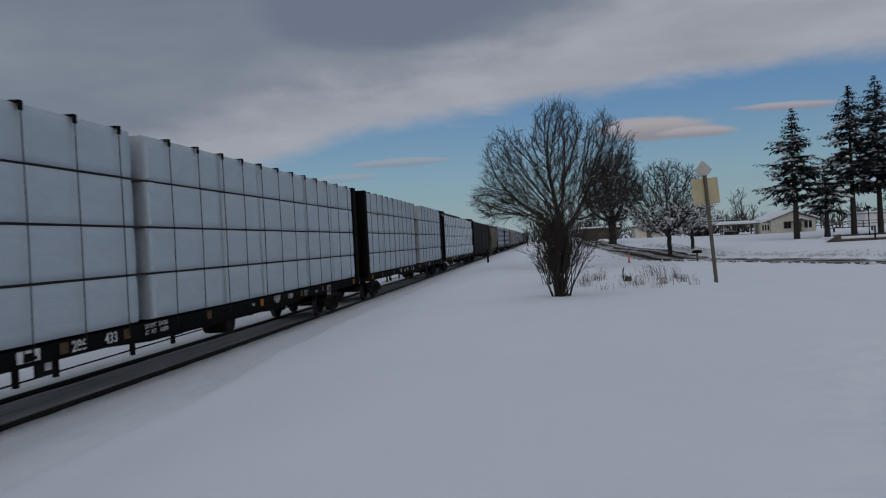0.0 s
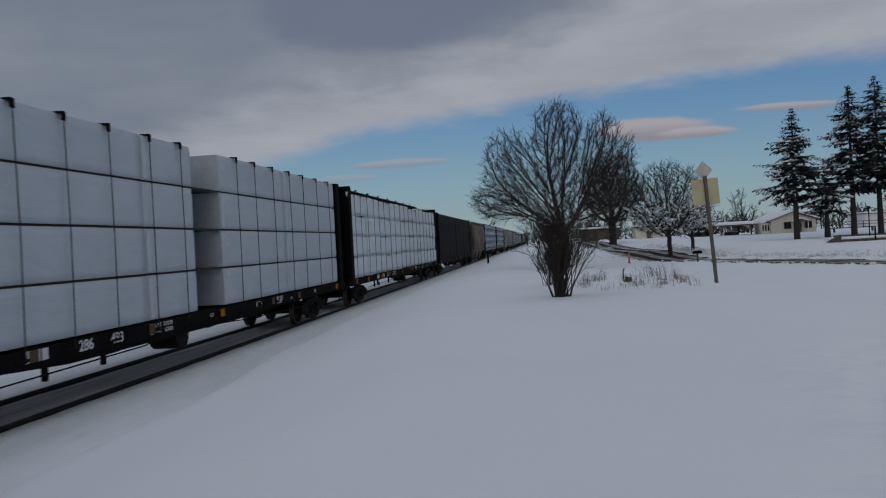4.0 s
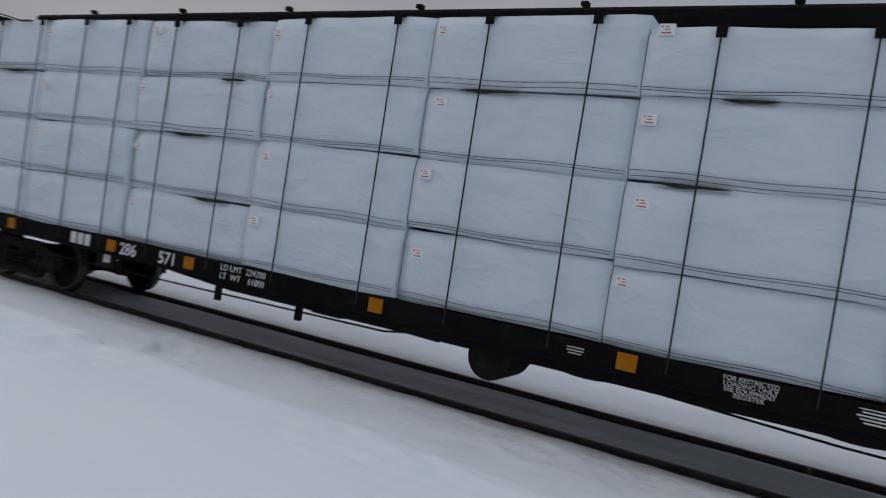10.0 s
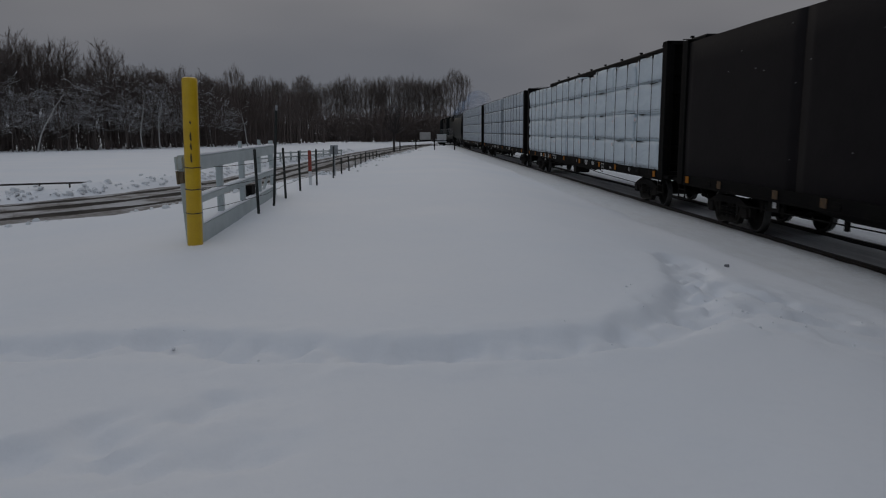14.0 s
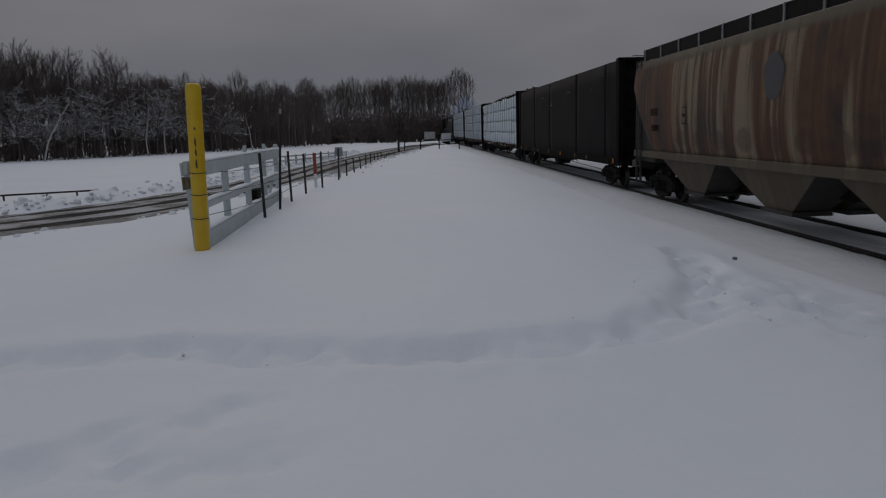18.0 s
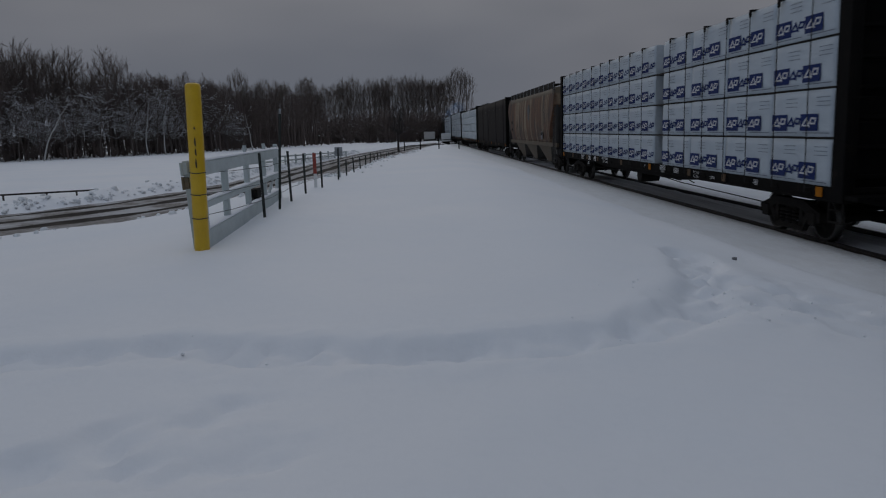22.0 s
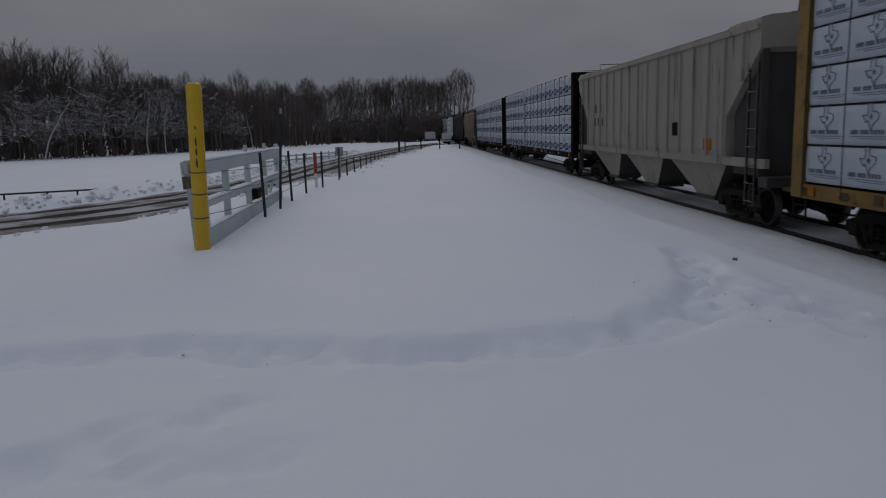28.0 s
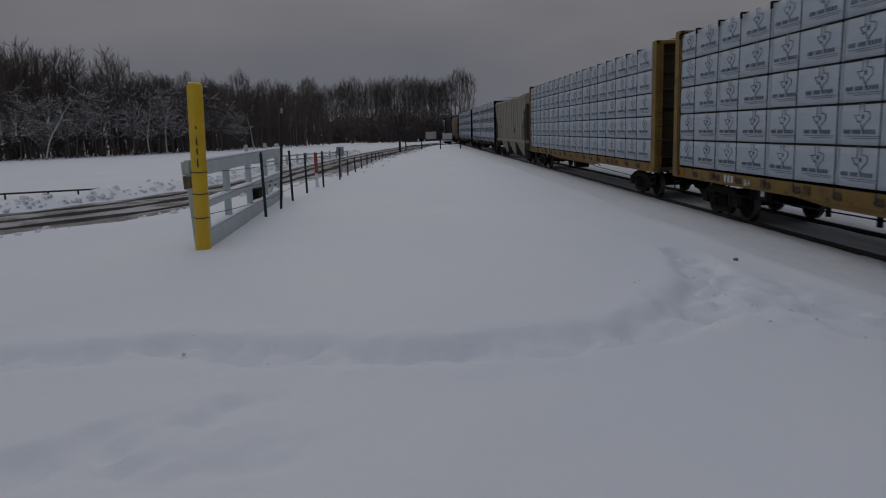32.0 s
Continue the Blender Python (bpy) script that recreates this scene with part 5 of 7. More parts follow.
for i in range(26):
    rr = random.Random(i)
    part("staple", Geo().box(0, 0.008, -0.014, 0.014, -0.009, 0.009), GREY_PATCH, d_car, "pale torn staple tab", (1.405, rr.uniform(-11, 11), 1.2 + 3.1 * rr.random() ** 0.8))
# tarpaulin folds, the sheen on them painted as a lighter grey
for yy, zz, ln in ((-3.0, 3.75, 0.7), (-0.6, 3.3, 0.5), (3.4, 3.75, 0.6)):
    part("fold", Geo().prism([(1.395, zz), (1.42, zz + 0.012), (1.395, zz + 0.03)], "y", yy - ln / 2, yy + ln / 2), DARK_PATCH, d_car)
f_car = centre_beam(WHITE % "white lumber packs printed in blue squares", 136.13, split(-11.0, 1.9, 5) + split(2.55, 11.0, 4), 4, 1.06, 4.50, "taut", BLACK, BLACK, 4.52, marks="blue", straps=(-10.4, -9.2, -8.0, -6.8, -5.35, -4.05, -2.8, -1.58, -0.39, 0.85, 3.25, 4.42, 5.56, 6.81, 7.92, 9.1, 10.3), seed=5)
g_car = centre_beam(WHITE % "white lumber packs printed in blue squares", 160.7, split(-11.15, -6.27, 2) + [(-6.25, -2.6)] + split(-1.9, 11.15, 5), 4, 1.06, 4.52, "taut", BLACK, BLACK, 4.54, 11.15, marks="blue", straps=(-10.9, -9.0, -7.85, -6.72, -5.53, -4.37, -3.18, -0.76, 0.49, 1.69, 2.9, 4.1, 5.3, 6.5, 7.7, 8.9, 10.1), seed=6)
stencil(g_car, "28", "525", -6.9)
stencil(f_car, "286", "490")
YEL = "yellow flatcar with white lumber packs printed in grey"
i_car = centre_beam(YEL, 202.4, split(-11.0, 11.0, 9), 5, 1.12, 4.53, "taut", YELLOW_CAR, YELLOW_DARK, 4.54, wall_top=4.66, marks="state", straps=(0.02, 0.51), seed=7)
j_car = centre_beam(YEL, 226.8, split(-11.05, 11.05, 9), 5, 1.13, 4.55, "taut", YELLOW_CAR, YELLOW_DARK, 4.56, wall_top=4.68, marks="state", straps=(0.02, 0.48), seed=8)
lettering("864", 0.2, LETTER, j_car, Matrix.Translation((S_FACE + 0.004, -7.0, 0.91)) @ EAST)
bars(j_car, [(-8.1, 0.92, 0.10, 0.16), (-7.92, 0.92, 0.10, 0.16), (-7.74, 0.92, 0.10, 0.16)], LETTER, (S_FACE, 0, 0))


def shell(outline, y_full, y_end, z_cut, z_jump=None):
    """A hopper body: side outline x(z), with ends that slope in from below."""
    zs = [z for _, z in outline]

    def x_at(z):
        for (xa, za), (xb, zb) in zip(outline, outline[1:]):
            if za <= z <= zb:
                return xa + (xb - xa) * (z - za) / max(zb - za, 1e-6)
        return outline[-1][0]
    g, rings, n = Geo(), [], 16
    st = [-y_end + (y_end - y_full) * i / 6 for i in range(7)]
    st.insert(6, -y_full - 0.03 * (y_end - y_full))
    st = st + [y_full * k / 8 for k in range(-7, 8)] + [-s for s in st[::-1]]
    for y in st:
        cut = max(0.0, (abs(y) - y_full) / (y_end - y_full))
        lo = zs[0] + (z_cut - zs[0]) * cut if not z_jump or cut < 0.02 else z_jump + (z_cut - z_jump) * cut
        ring = [(x_at(lo + (zs[-1] - lo) * i / n), lo + (zs[-1] - lo) * i / n) for i in range(n + 1)]
        ring = ring + [(-x, z) for x, z in ring[::-1]]
        rings.append(len(g.v))
        for x, z in ring:
            g.v.append((x, y, z))
    m = 2 * (n + 1)
    for a, b in zip(rings, rings[1:]):
        for i in range(m):
            j = (i + 1) % m
            g.face((a + i, a + j, b + j, b + i))
    g.face([rings[0] + i for i in range(m)])
    g.face([rings[-1] + i for i in range(m)])
    return g


def ladder(car, x, y, z0, z1, mat, axis="y"):
    g, w = Geo(), 0.20
    for s in (-1, 1):
        g.box(x - 0.02, x + 0.02, y + s * w - 0.025, y + s * w + 0.025, z0, z1)
    z = z0 + 0.1
    while z < z1:
        g.rod([(x + 0.02, y - w, z), (x + 0.02, y + w, z)], 0.012, 5)
        z += 0.38
    part("ladder", g, mat, car)


def hopper(label, y, outline, half, y_full, z_cut, paint, grime, ribs, chutes, trucks, walk_top, z_jump=None):
    car = thing("covered_hopper", label, "railcar", (TRACK_X, y, 0), "covered hopper cars")
    body = part("body", shell(outline, y_full, half - 0.75, z_cut, z_jump), paint, car, smooth=not ribs)
    top, wide = outline[-1][1], max(x for x, _ in outline)
    for s in (-1, 1):
        part("side_sill", Geo().box(min(s * 1.28, s * 1.40), max(s * 1.28, s * 1.40), -half + 0.5, half - 0.5, outline[0][1] - 0.16, outline[0][1] + 0.04, 0.015), paint, car)
        truck(car, s * trucks)
        part("end_sill", Geo().box(-1.4, 1.4, min(s * (half - 0.75), s * (half - 0.35)), max(s * (half - 0.75), s * (half - 0.35)), 0.92, 1.14, 0.015), grime, car)
        for e in (-1, 1):
            part("end_post", Geo().box(e * 1.30 - 0.07, e * 1.30 + 0.07, s * (half - 0.85) - 0.07, s * (half - 0.85) + 0.07, 1.1, top - 0.12), grime, car)
            part("end_post", Geo().rod([(e * 0.55, s * (half - 0.9), 1.1), (e * 0.55, s * (half - 0.85), z_cut + 0.3)], 0.06, 6), grime, car)
            ladder(car, e * 1.42, s * (half - 1.05), 0.5, top - 0.1 if not ribs else top - 1.0, grime if not ribs else STEEL)
        part("end_sheet", Geo().prism([(s * (half - 1.0), 1.15), (s * (half - 0.94), 1.15), (s * (half - 0.90), top - 0.5), (s * (half - 0.96), top - 0.5)], "x", -1.12, 1.12), grime, car)
        # added dark block: the shade of the recessed end bay, put into its colour
        part("end_bay", Geo().box(-1.28, 1.28, min(s * (half - 2.2), s * (half - 0.86)), max(s * (half - 2.2), s * (half - 0.86)), 1.12, top - 0.22, 0.03), grime, car, "dark block standing for the shaded end bay")
        k = int(2 * half / 1.5) if walk_top else 0
        x_walk = 1.12 if walk_top else 0.35
        part("running_board", Geo().box(s * x_walk - 0.22, s * x_walk + 0.22, -half + 1.2, half - 1.2, top + (0.02 if walk_top else -0.02), top + (0.06 if walk_top else 0.02)), BLACK_GRIME, car)
        if walk_top:
            part("toe_board", Geo().box(s * 1.33 - 0.01, s * 1.33 + 0.01, -half + 1.2, half - 1.2, top - 0.16, top + 0.17), BLACK_GRIME, car)
        for i in range(k):
            yy = -half + 1.4 + i * (2 * half - 2.8) / (k - 1)
            part("stanchion", Geo().box(s * 1.355 - 0.015, s * 1.355 + 0.015, yy - 0.02, yy + 0.02, top - 0.26, top + 0.18), GALV, car)
    g = Geo()
    for i in range(5):
        yy = -half + 2.4 + i * (2 * half - 4.8) / 4
        g.box(-0.35, 0.35, yy - 1.2, yy + 1.2, top - 0.02, top + (0.06 if walk_top else 0.04), 0.02)
    part("roof_hatch", g, grime, car)
    part("center_sill", Geo().box(-0.3, 0.3, -half + 0.3, half - 0.3, 0.72, 1.0, 0.02), BLACK_GRIME, car)
    z0 = outline[0][1] + 0.02
    for i in range(chutes):
        yc = (i - (chutes - 1) / 2) * (2 * y_full / chutes)
        w = y_full / chutes * 0.98
        for e in (-1, 1):
            o = Geo()
            a, b = e * 1.30, e * 0.12
            c, d = e * 0.95, e * 0.20
            o.v = [(a, yc - w, z0), (a, yc + w, z0), (b, yc + w, z0), (b, yc - w, z0), (c, yc - w * 0.26, 0.42), (c, yc + w * 0.26, 0.42), (d, yc + w * 0.26, 0.42), (d, yc - w * 0.26, 0.42)]
            for q in ((0, 1, 2, 3), (4, 5, 6, 7), (0, 1, 5, 4), (1, 2, 6, 5), (2, 3, 7, 6), (3, 0, 4, 7)):
                o.face(q)
            ch = part("chute", o, [paint, grime], car)
            # both sloping end faces go dark: chute shading painted by face direction
            ch.data.polygons[5].material_index = ch.data.polygons[3].material_index = 1
            part("outlet_gate", Geo().box(min(c, d) - 0.05, max(c, d) + 0.05, yc - w * 0.30, yc + w * 0.30, 0.34, 0.43, 0.01).rod([(e * 0.5, yc - 0.7, 0.38), (e * 0.5, yc + 0.7, 0.38)], 0.03), grime, car)
    if ribs:
        n = 17
        for e in (-1, 1):
            for i in range(n):
                yy = -7.24 + i * 0.905
                cut = max(0.0, (abs(yy) - y_full) / (half - 0.75 - y_full))
                lo = outline[0][1] if not cut else z_jump + (z_cut - z_jump) * cut
                part("rib", Geo().prism([(e * (wide - 0.01), yy - 0.05), (e * (wide + 0.05), yy - 0.03), (e * (wide + 0.05), yy + 0.03), (e * (wide - 0.01), yy + 0.05)], "z", lo + 0.05, top - 0.30), paint, car)
            part("top_rail", Geo().box(min(e * (wide - 0.05), e * (wide + 0.06)), max(e * (wide - 0.05), e * (wide + 0.06)), -half + 0.8, half - 0.8, top - 0.36, top - 0.26, 0.01), paint, car)
    ends(car, half + 0.05, grime)
    for s in (-1, 1):
        part("roof_handrail", Geo().rod([(-0.6, s * (half - 0.95), top - 0.1), (-0.6, s * (half - 0.9), top + 0.28), (0.6, s * (half - 0.9), top + 0.28), (0.6, s * (half - 0.95), top - 0.1)], 0.016), grime, car)
    CARS.append((car, y))
    return car


ROUND = [(1.36, 1.42), (1.45, 1.8), (1.50, 2.3), (1.505, 2.9), (1.47, 3.4), (1.41, 3.78), (1.33, 3.98), (1.20, 4.06), (0.0, 4.20)]
EAVED = [(1.36, 1.42), (1.45, 1.8), (1.50, 2.3), (1.505, 2.9), (1.48, 3.5), (1.43, 3.92), (1.38, 4.13), (1.26, 4.21), (0.0, 4.30)]
BOXY = [(1.40, 1.46), (1.44, 1.6), (1.44, 3.9), (1.44, 4.30), (1.37, 4.38), (0.0, 4.48)]
e_car = hopper("rounded covered hopper with streaky rust over faded tan paint", 115.15, EAVED, 9.0, 6.6, 3.35, RUST, TAN_DARK, False, 3, 6.85, True)
part("paint_patch", Geo().prism([(0.68 + 0.40 * math.cos(i * 0.3927) * (1 + 0.1 * math.sin(i * 2)), 3.12 + 0.46 * math.sin(i * 0.3927)) for i in range(16)], "x", 1.42, 1.513), DARK_PATCH, e_car, "oval of fresh grey paint")
part("placard", Geo().box(1.50, 1.525, 4.85, 5.3, 1.62, 2.02, 0.01).box(1.52, 1.53, 4.9, 5.25, 1.82, 1.99, mat=1), [GREY_PATCH, BLACK], e_car, "grey-framed black placard")
bars(e_car, [(-6.52 + 0.17 * i, 2.50, 0.11, 0.20) for i in range(4)] + [(-6.44 + 0.16 * i, 2.06, 0.10, 0.18) for i in range(4)], BLACK_GRIME, (1.505, 0, 0))
part("data_frame", Geo().box(1.48, 1.507, -4.1, -3.8, 2.24, 2.26).box(1.48, 1.507, -4.1, -3.8, 2.66, 2.68).box(1.48, 1.507, -4.1, -4.08, 2.26, 2.66).box(1.48, 1.507, -3.82, -3.8, 2.26, 2.66).box(1.48, 1.507, -4.03, -3.9, 2.42, 2.5), BLACK_GRIME, e_car, "thin dark stencilled frame")
h_car = hopper("ribbed covered hopper in faded tan paint with dark ends", 181.6, BOXY, 8.75, 6.42, 3.75, TAN, TAN_DARK, True, 3, 6.4, False, 2.35)
part("placard", Geo().box(1.445, 1.465, 3.1, 3.5, 1.95, 2.3, 0.01), [BLACK], h_car, "black data placard")
part("reflector", Geo().box(1.445, 1.46, 5.2, 5.7, 1.62, 1.9, 0.01), [ORANGE], h_car, "faded orange patch")
bars(h_car, [(-5.2, 2.75, 0.2, 0.3), (-4.5, 2.75, 0.2, 0.3), (-5.3, 2.25, 0.2, 0.3), (-4.8, 2.25, 0.2, 0.3), (-4.2, 2.25, 0.2, 0.3)], TAN_DARK, (1.445, 0, 0))
z_car = hopper("rounded covered hopper in dark grime with snow on top", 0.1, ROUND, 8.6, 6.4, 3.35, LOCO, BLACK_GRIME, False, 3, 6.5, True)
part("roof_snow", Geo().box(-0.9, 0.9, -7.2, 7.2, 4.22, 4.34, 0.05), SNOW, z_car, "snow on the roof")


def locomotive(y):
    car = thing("locomotive", "dark six-axle diesel locomotive", "locomotive", (TRACK_X, y, 0), "locomotives")
    part("frame", Geo().box(-1.5, 1.5, -10.6, 10.6, 1.0, 1.45, 0.03), LOCO, car)
    part("hood", Geo().prism([(-0.95, 1.45), (-0.95, 4.2), (-0.7, 4.5), (0.7, 4.5), (0.95, 4.2), (0.95, 1.45)], "y", -6.4, 9.6), LOCO, car)
    part("radiator", Geo().prism([(-1.45, 3.6), (-1.45, 4.35), (-1.1, 4.62), (1.1, 4.62), (1.45, 4.35), (1.45, 3.6)], "y", 6.2, 9.4), BLACK_GRIME, car)
    cab = part("cab", Geo().prism([(-1.5, 1.45), (-1.5, 4.2), (-1.0, 4.6), (1.0, 4.6), (1.5, 4.2), (1.5, 1.45)], "y", -9.0, -6.4), LOCO, car)
    for s in (-1, 1):
        part("window", Geo().box(min(s * 1.5, s * 1.51), max(s * 1.5, s * 1.51), -8.4, -7.0, 3.2, 3.9), DARK_GLASS, cab)
        g = Geo().rod([(s * 1.45, -6.2, 2.5), (s * 1.45, 10.2, 2.5)], 0.02)
        for i in range(9):
            g.rod([(s * 1.45, -6.2 + i * 2.05, 1.45), (s * 1.45, -6.2 + i * 2.05, 2.5)], 0.018)
        part("handrail", g, GALV, car)
        truck(car, s * 6.4)
    part("nose", Geo().box(-0.9, 0.9, -10.4, -9.0, 1.45, 3.1, 0.08), LOCO, car)
    part("fuel_tank", Geo().box(-1.4, 1.4, -3.2, 3.2, 0.45, 1.0, 0.1), BLACK_GRIME, car)
    part("exhaust_stack", Geo().box(-0.3, 0.3, 1.0, 1.8, 4.5, 4.7, 0.03), BLACK_GRIME, car)
    ends(car, 10.9, LOCO)
    CARS.append((car, y))
    return car


locomotive(-19.7)
locomotive(-41.7)
# blue exhaust that hangs behind the leading engine, in soft pieces
def smoke_build(k, b):
    v = place(k)
    n = k.noise(v, 0.55, 5, 0.6)
    return {"Alpha": k.math("MULTIPLY", k.ramp(n, (0.36, 0), (0.72, 1)), 0.26)}


SMOKE = material("blue_exhaust_haze", smoke_build, Base_Color=(0.28, 0.40, 0.58), Roughness=1.0, Specular_IOR_Level=0.0)
smoke = thing("exhaust_smoke", "thin blue exhaust drifting over the locomotives", "smoke", (TRACK_X, -36.0, 4.7))
for i in range(7):
    rng = np.random.RandomState(i)
    bm = bmesh.new()
    bmesh.ops.create_icosphere(bm, subdivisions=3, radius=1.0)
    s = 0.55 + 0.2 * i
    for q in bm.verts:
        d = 1 + 0.22 * noise.noise(q.co * 1.6 + Vector((i * 7.0, 0, 0)))
        q.co = Vector((q.co.x * s * d * 1.1, q.co.y * s * d * 1.9, q.co.z * s * d * 0.62))
    me = bpy.data.meshes.new("puff")
    bm.to_mesh(me)
    bm.free()
    me.materials.append(SMOKE)
    me.polygons.foreach_set("use_smooth", [True] * len(me.polygons))
    part("puff", me, None, smoke, at=(rng.uniform(-0.3, 0.3) - 0.62 * i, i * 2.6, -0.1 + i * 0.5))
CARS.append((smoke, -36.0))
# cars still to come, far up the line
TAIL_WHEELS = len(WHEELS)
for src, y in ((f_car, 251.2), (c_car, 275.5), (d_car, 299.8), (h_car, 321.3), (b_car, 342.7), (j_car, 367.0), (g_car, 391.3), (e_car, 412.5)):
    CARS.append((copy_thing(src, Matrix.Translation((TRACK_X, y, 0))), y))

# ---- trees ----
def tubes(name, segs, mats, thin=3, thick=7, limit=0.03, mat_of=None):
    """One mesh from many tapered pieces (x0 y0 z0 x1 y1 z1 r0 r1)."""
    segs = np.asarray(segs, float)
    vs, fs, o = [], [], 0
    for n, pick in ((thin, segs[:, 6] <= limit), (thick, segs[:, 6] > limit)):
        s = segs[pick]
        if not len(s):
            continue
        p, q = s[:, :3], s[:, 3:6]
        d = q - p
        d /= np.linalg.norm(d, axis=1)[:, None] + 1e-9
        ref = np.where(np.abs(d[:, 2:3]) < 0.9, [[0, 0, 1.0]], [[1.0, 0, 0]])
        a = np.cross(d, ref)
        a /= np.linalg.norm(a, axis=1)[:, None] + 1e-9
        b = np.cross(d, a)
        t = np.arange(n) * 2 * np.pi / n
        ring = a[:, None] * np.cos(t)[None, :, None] + b[:, None] * np.sin(t)[None, :, None]
        v = np.concatenate([p[:, None] + ring * s[:, 6, None, None], q[:, None] + ring * s[:, 7, None, None]], 1)
        vs.append(v.reshape(-1, 3))
        i, j = np.arange(n), (np.arange(n) + 1) % n
        quad = np.stack([i, i + n, j + n, j], 1)
        fs.append((quad[None] + (np.arange(len(s)) * 2 * n)[:, None, None]).reshape(-1, 4) + o)
        o += len(s) * 2 * n
    return quad_mesh(name, np.concatenate(vs), np.concatenate(fs), mats)


def quad_mesh(name, v, f, mats, smooth=True, index=None):
    me = bpy.data.meshes.new(name)
    me.vertices.add(len(v))
    me.vertices.foreach_set("co", np.asarray(v, np.float32).ravel())
    me.loops.add(f.size)
    me.loops.foreach_set("vertex_index", np.asarray(f, np.int32).ravel())
    me.polygons.add(len(f))
    me.polygons.foreach_set("loop_start", np.arange(0, f.size, 4, dtype=np.int32))
    me.polygons.foreach_set("use_smooth", np.full(len(f), smooth))
    if index is not None:
        me.polygons.foreach_set("material_index", index)
    for m in mats if isinstance(mats, (list, tuple)) else [mats]:
        me.materials.append(m)
    me.update(calc_edges=True)
    return me


def grow(rng, segs, p, d, length, r, level, spec):
    """A limb in bent pieces that sends out thinner ones."""
    n = spec["pieces"][level]
    step, p, d = length / n, np.array(p, float), np.array(d, float)
    for i in range(n):
        d = d + rng.randn(3) * spec["bend"][level] + np.array([0, 0, spec["lift"][level]])
        d /= np.linalg.norm(d)
        q = p + d * step
        ra, rb = r * (1 - 0.75 * i / n), r * (1 - 0.75 * (i + 1) / n)
        segs.append((*p, *q, ra, rb))
        p = q
        if level + 1 < len(spec["pieces"]):
            if (i + 1) / n < spec["bare"][level]:
                continue
            for _ in range(spec["kids"][level]):
                side = np.cross(d, rng.randn(3))
                side /= np.linalg.norm(side) + 1e-9
                a = spec["angle"][level] * rng.uniform(0.7, 1.3)
                k = d * math.cos(a) + side * math.sin(a)
                grow(rng, segs, p, k, length * spec["ratio"][level] * rng.uniform(0.65, 1.15) * (1 - 0.45 * i / n), max(rb * 0.62, 0.004), level + 1, spec)
    return segs


def bare_tree(seed, height, radius, spec, stems=1, lean=0.25):
    rng, segs = np.random.RandomState(seed), []
    for s in range(stems):
        d = np.array([rng.randn() * lean, rng.randn() * lean, 1.0]) if stems > 1 else np.array([rng.randn() * 0.04, rng.randn() * 0.04, 1.0])
        grow(rng, segs, (rng.randn() * 0.1 * (stems > 1), rng.randn() * 0.1 * (stems > 1), -0.15), d / np.linalg.norm(d), height * rng.uniform(0.8, 1.0), radius, 0, spec)
    a = np.array(segs)
    top = a[:, 5].max()
    a[:, 0:6] *= height / top
    return a


def crown_points(rng, n, rx, ry, low, mid, top, hollow=0.25):
    """Points in an egg that is widest at mid."""
    pts = []
    while len(pts) < n:
        p = rng.uniform(-1, 1, 3)
        r = np.linalg.norm(p)
        if hollow < r < 1:
            pts.append((p[0] * rx, p[1] * ry, mid + p[2] * (top - mid if p[2] > 0 else mid - low)))
    return np.array(pts)


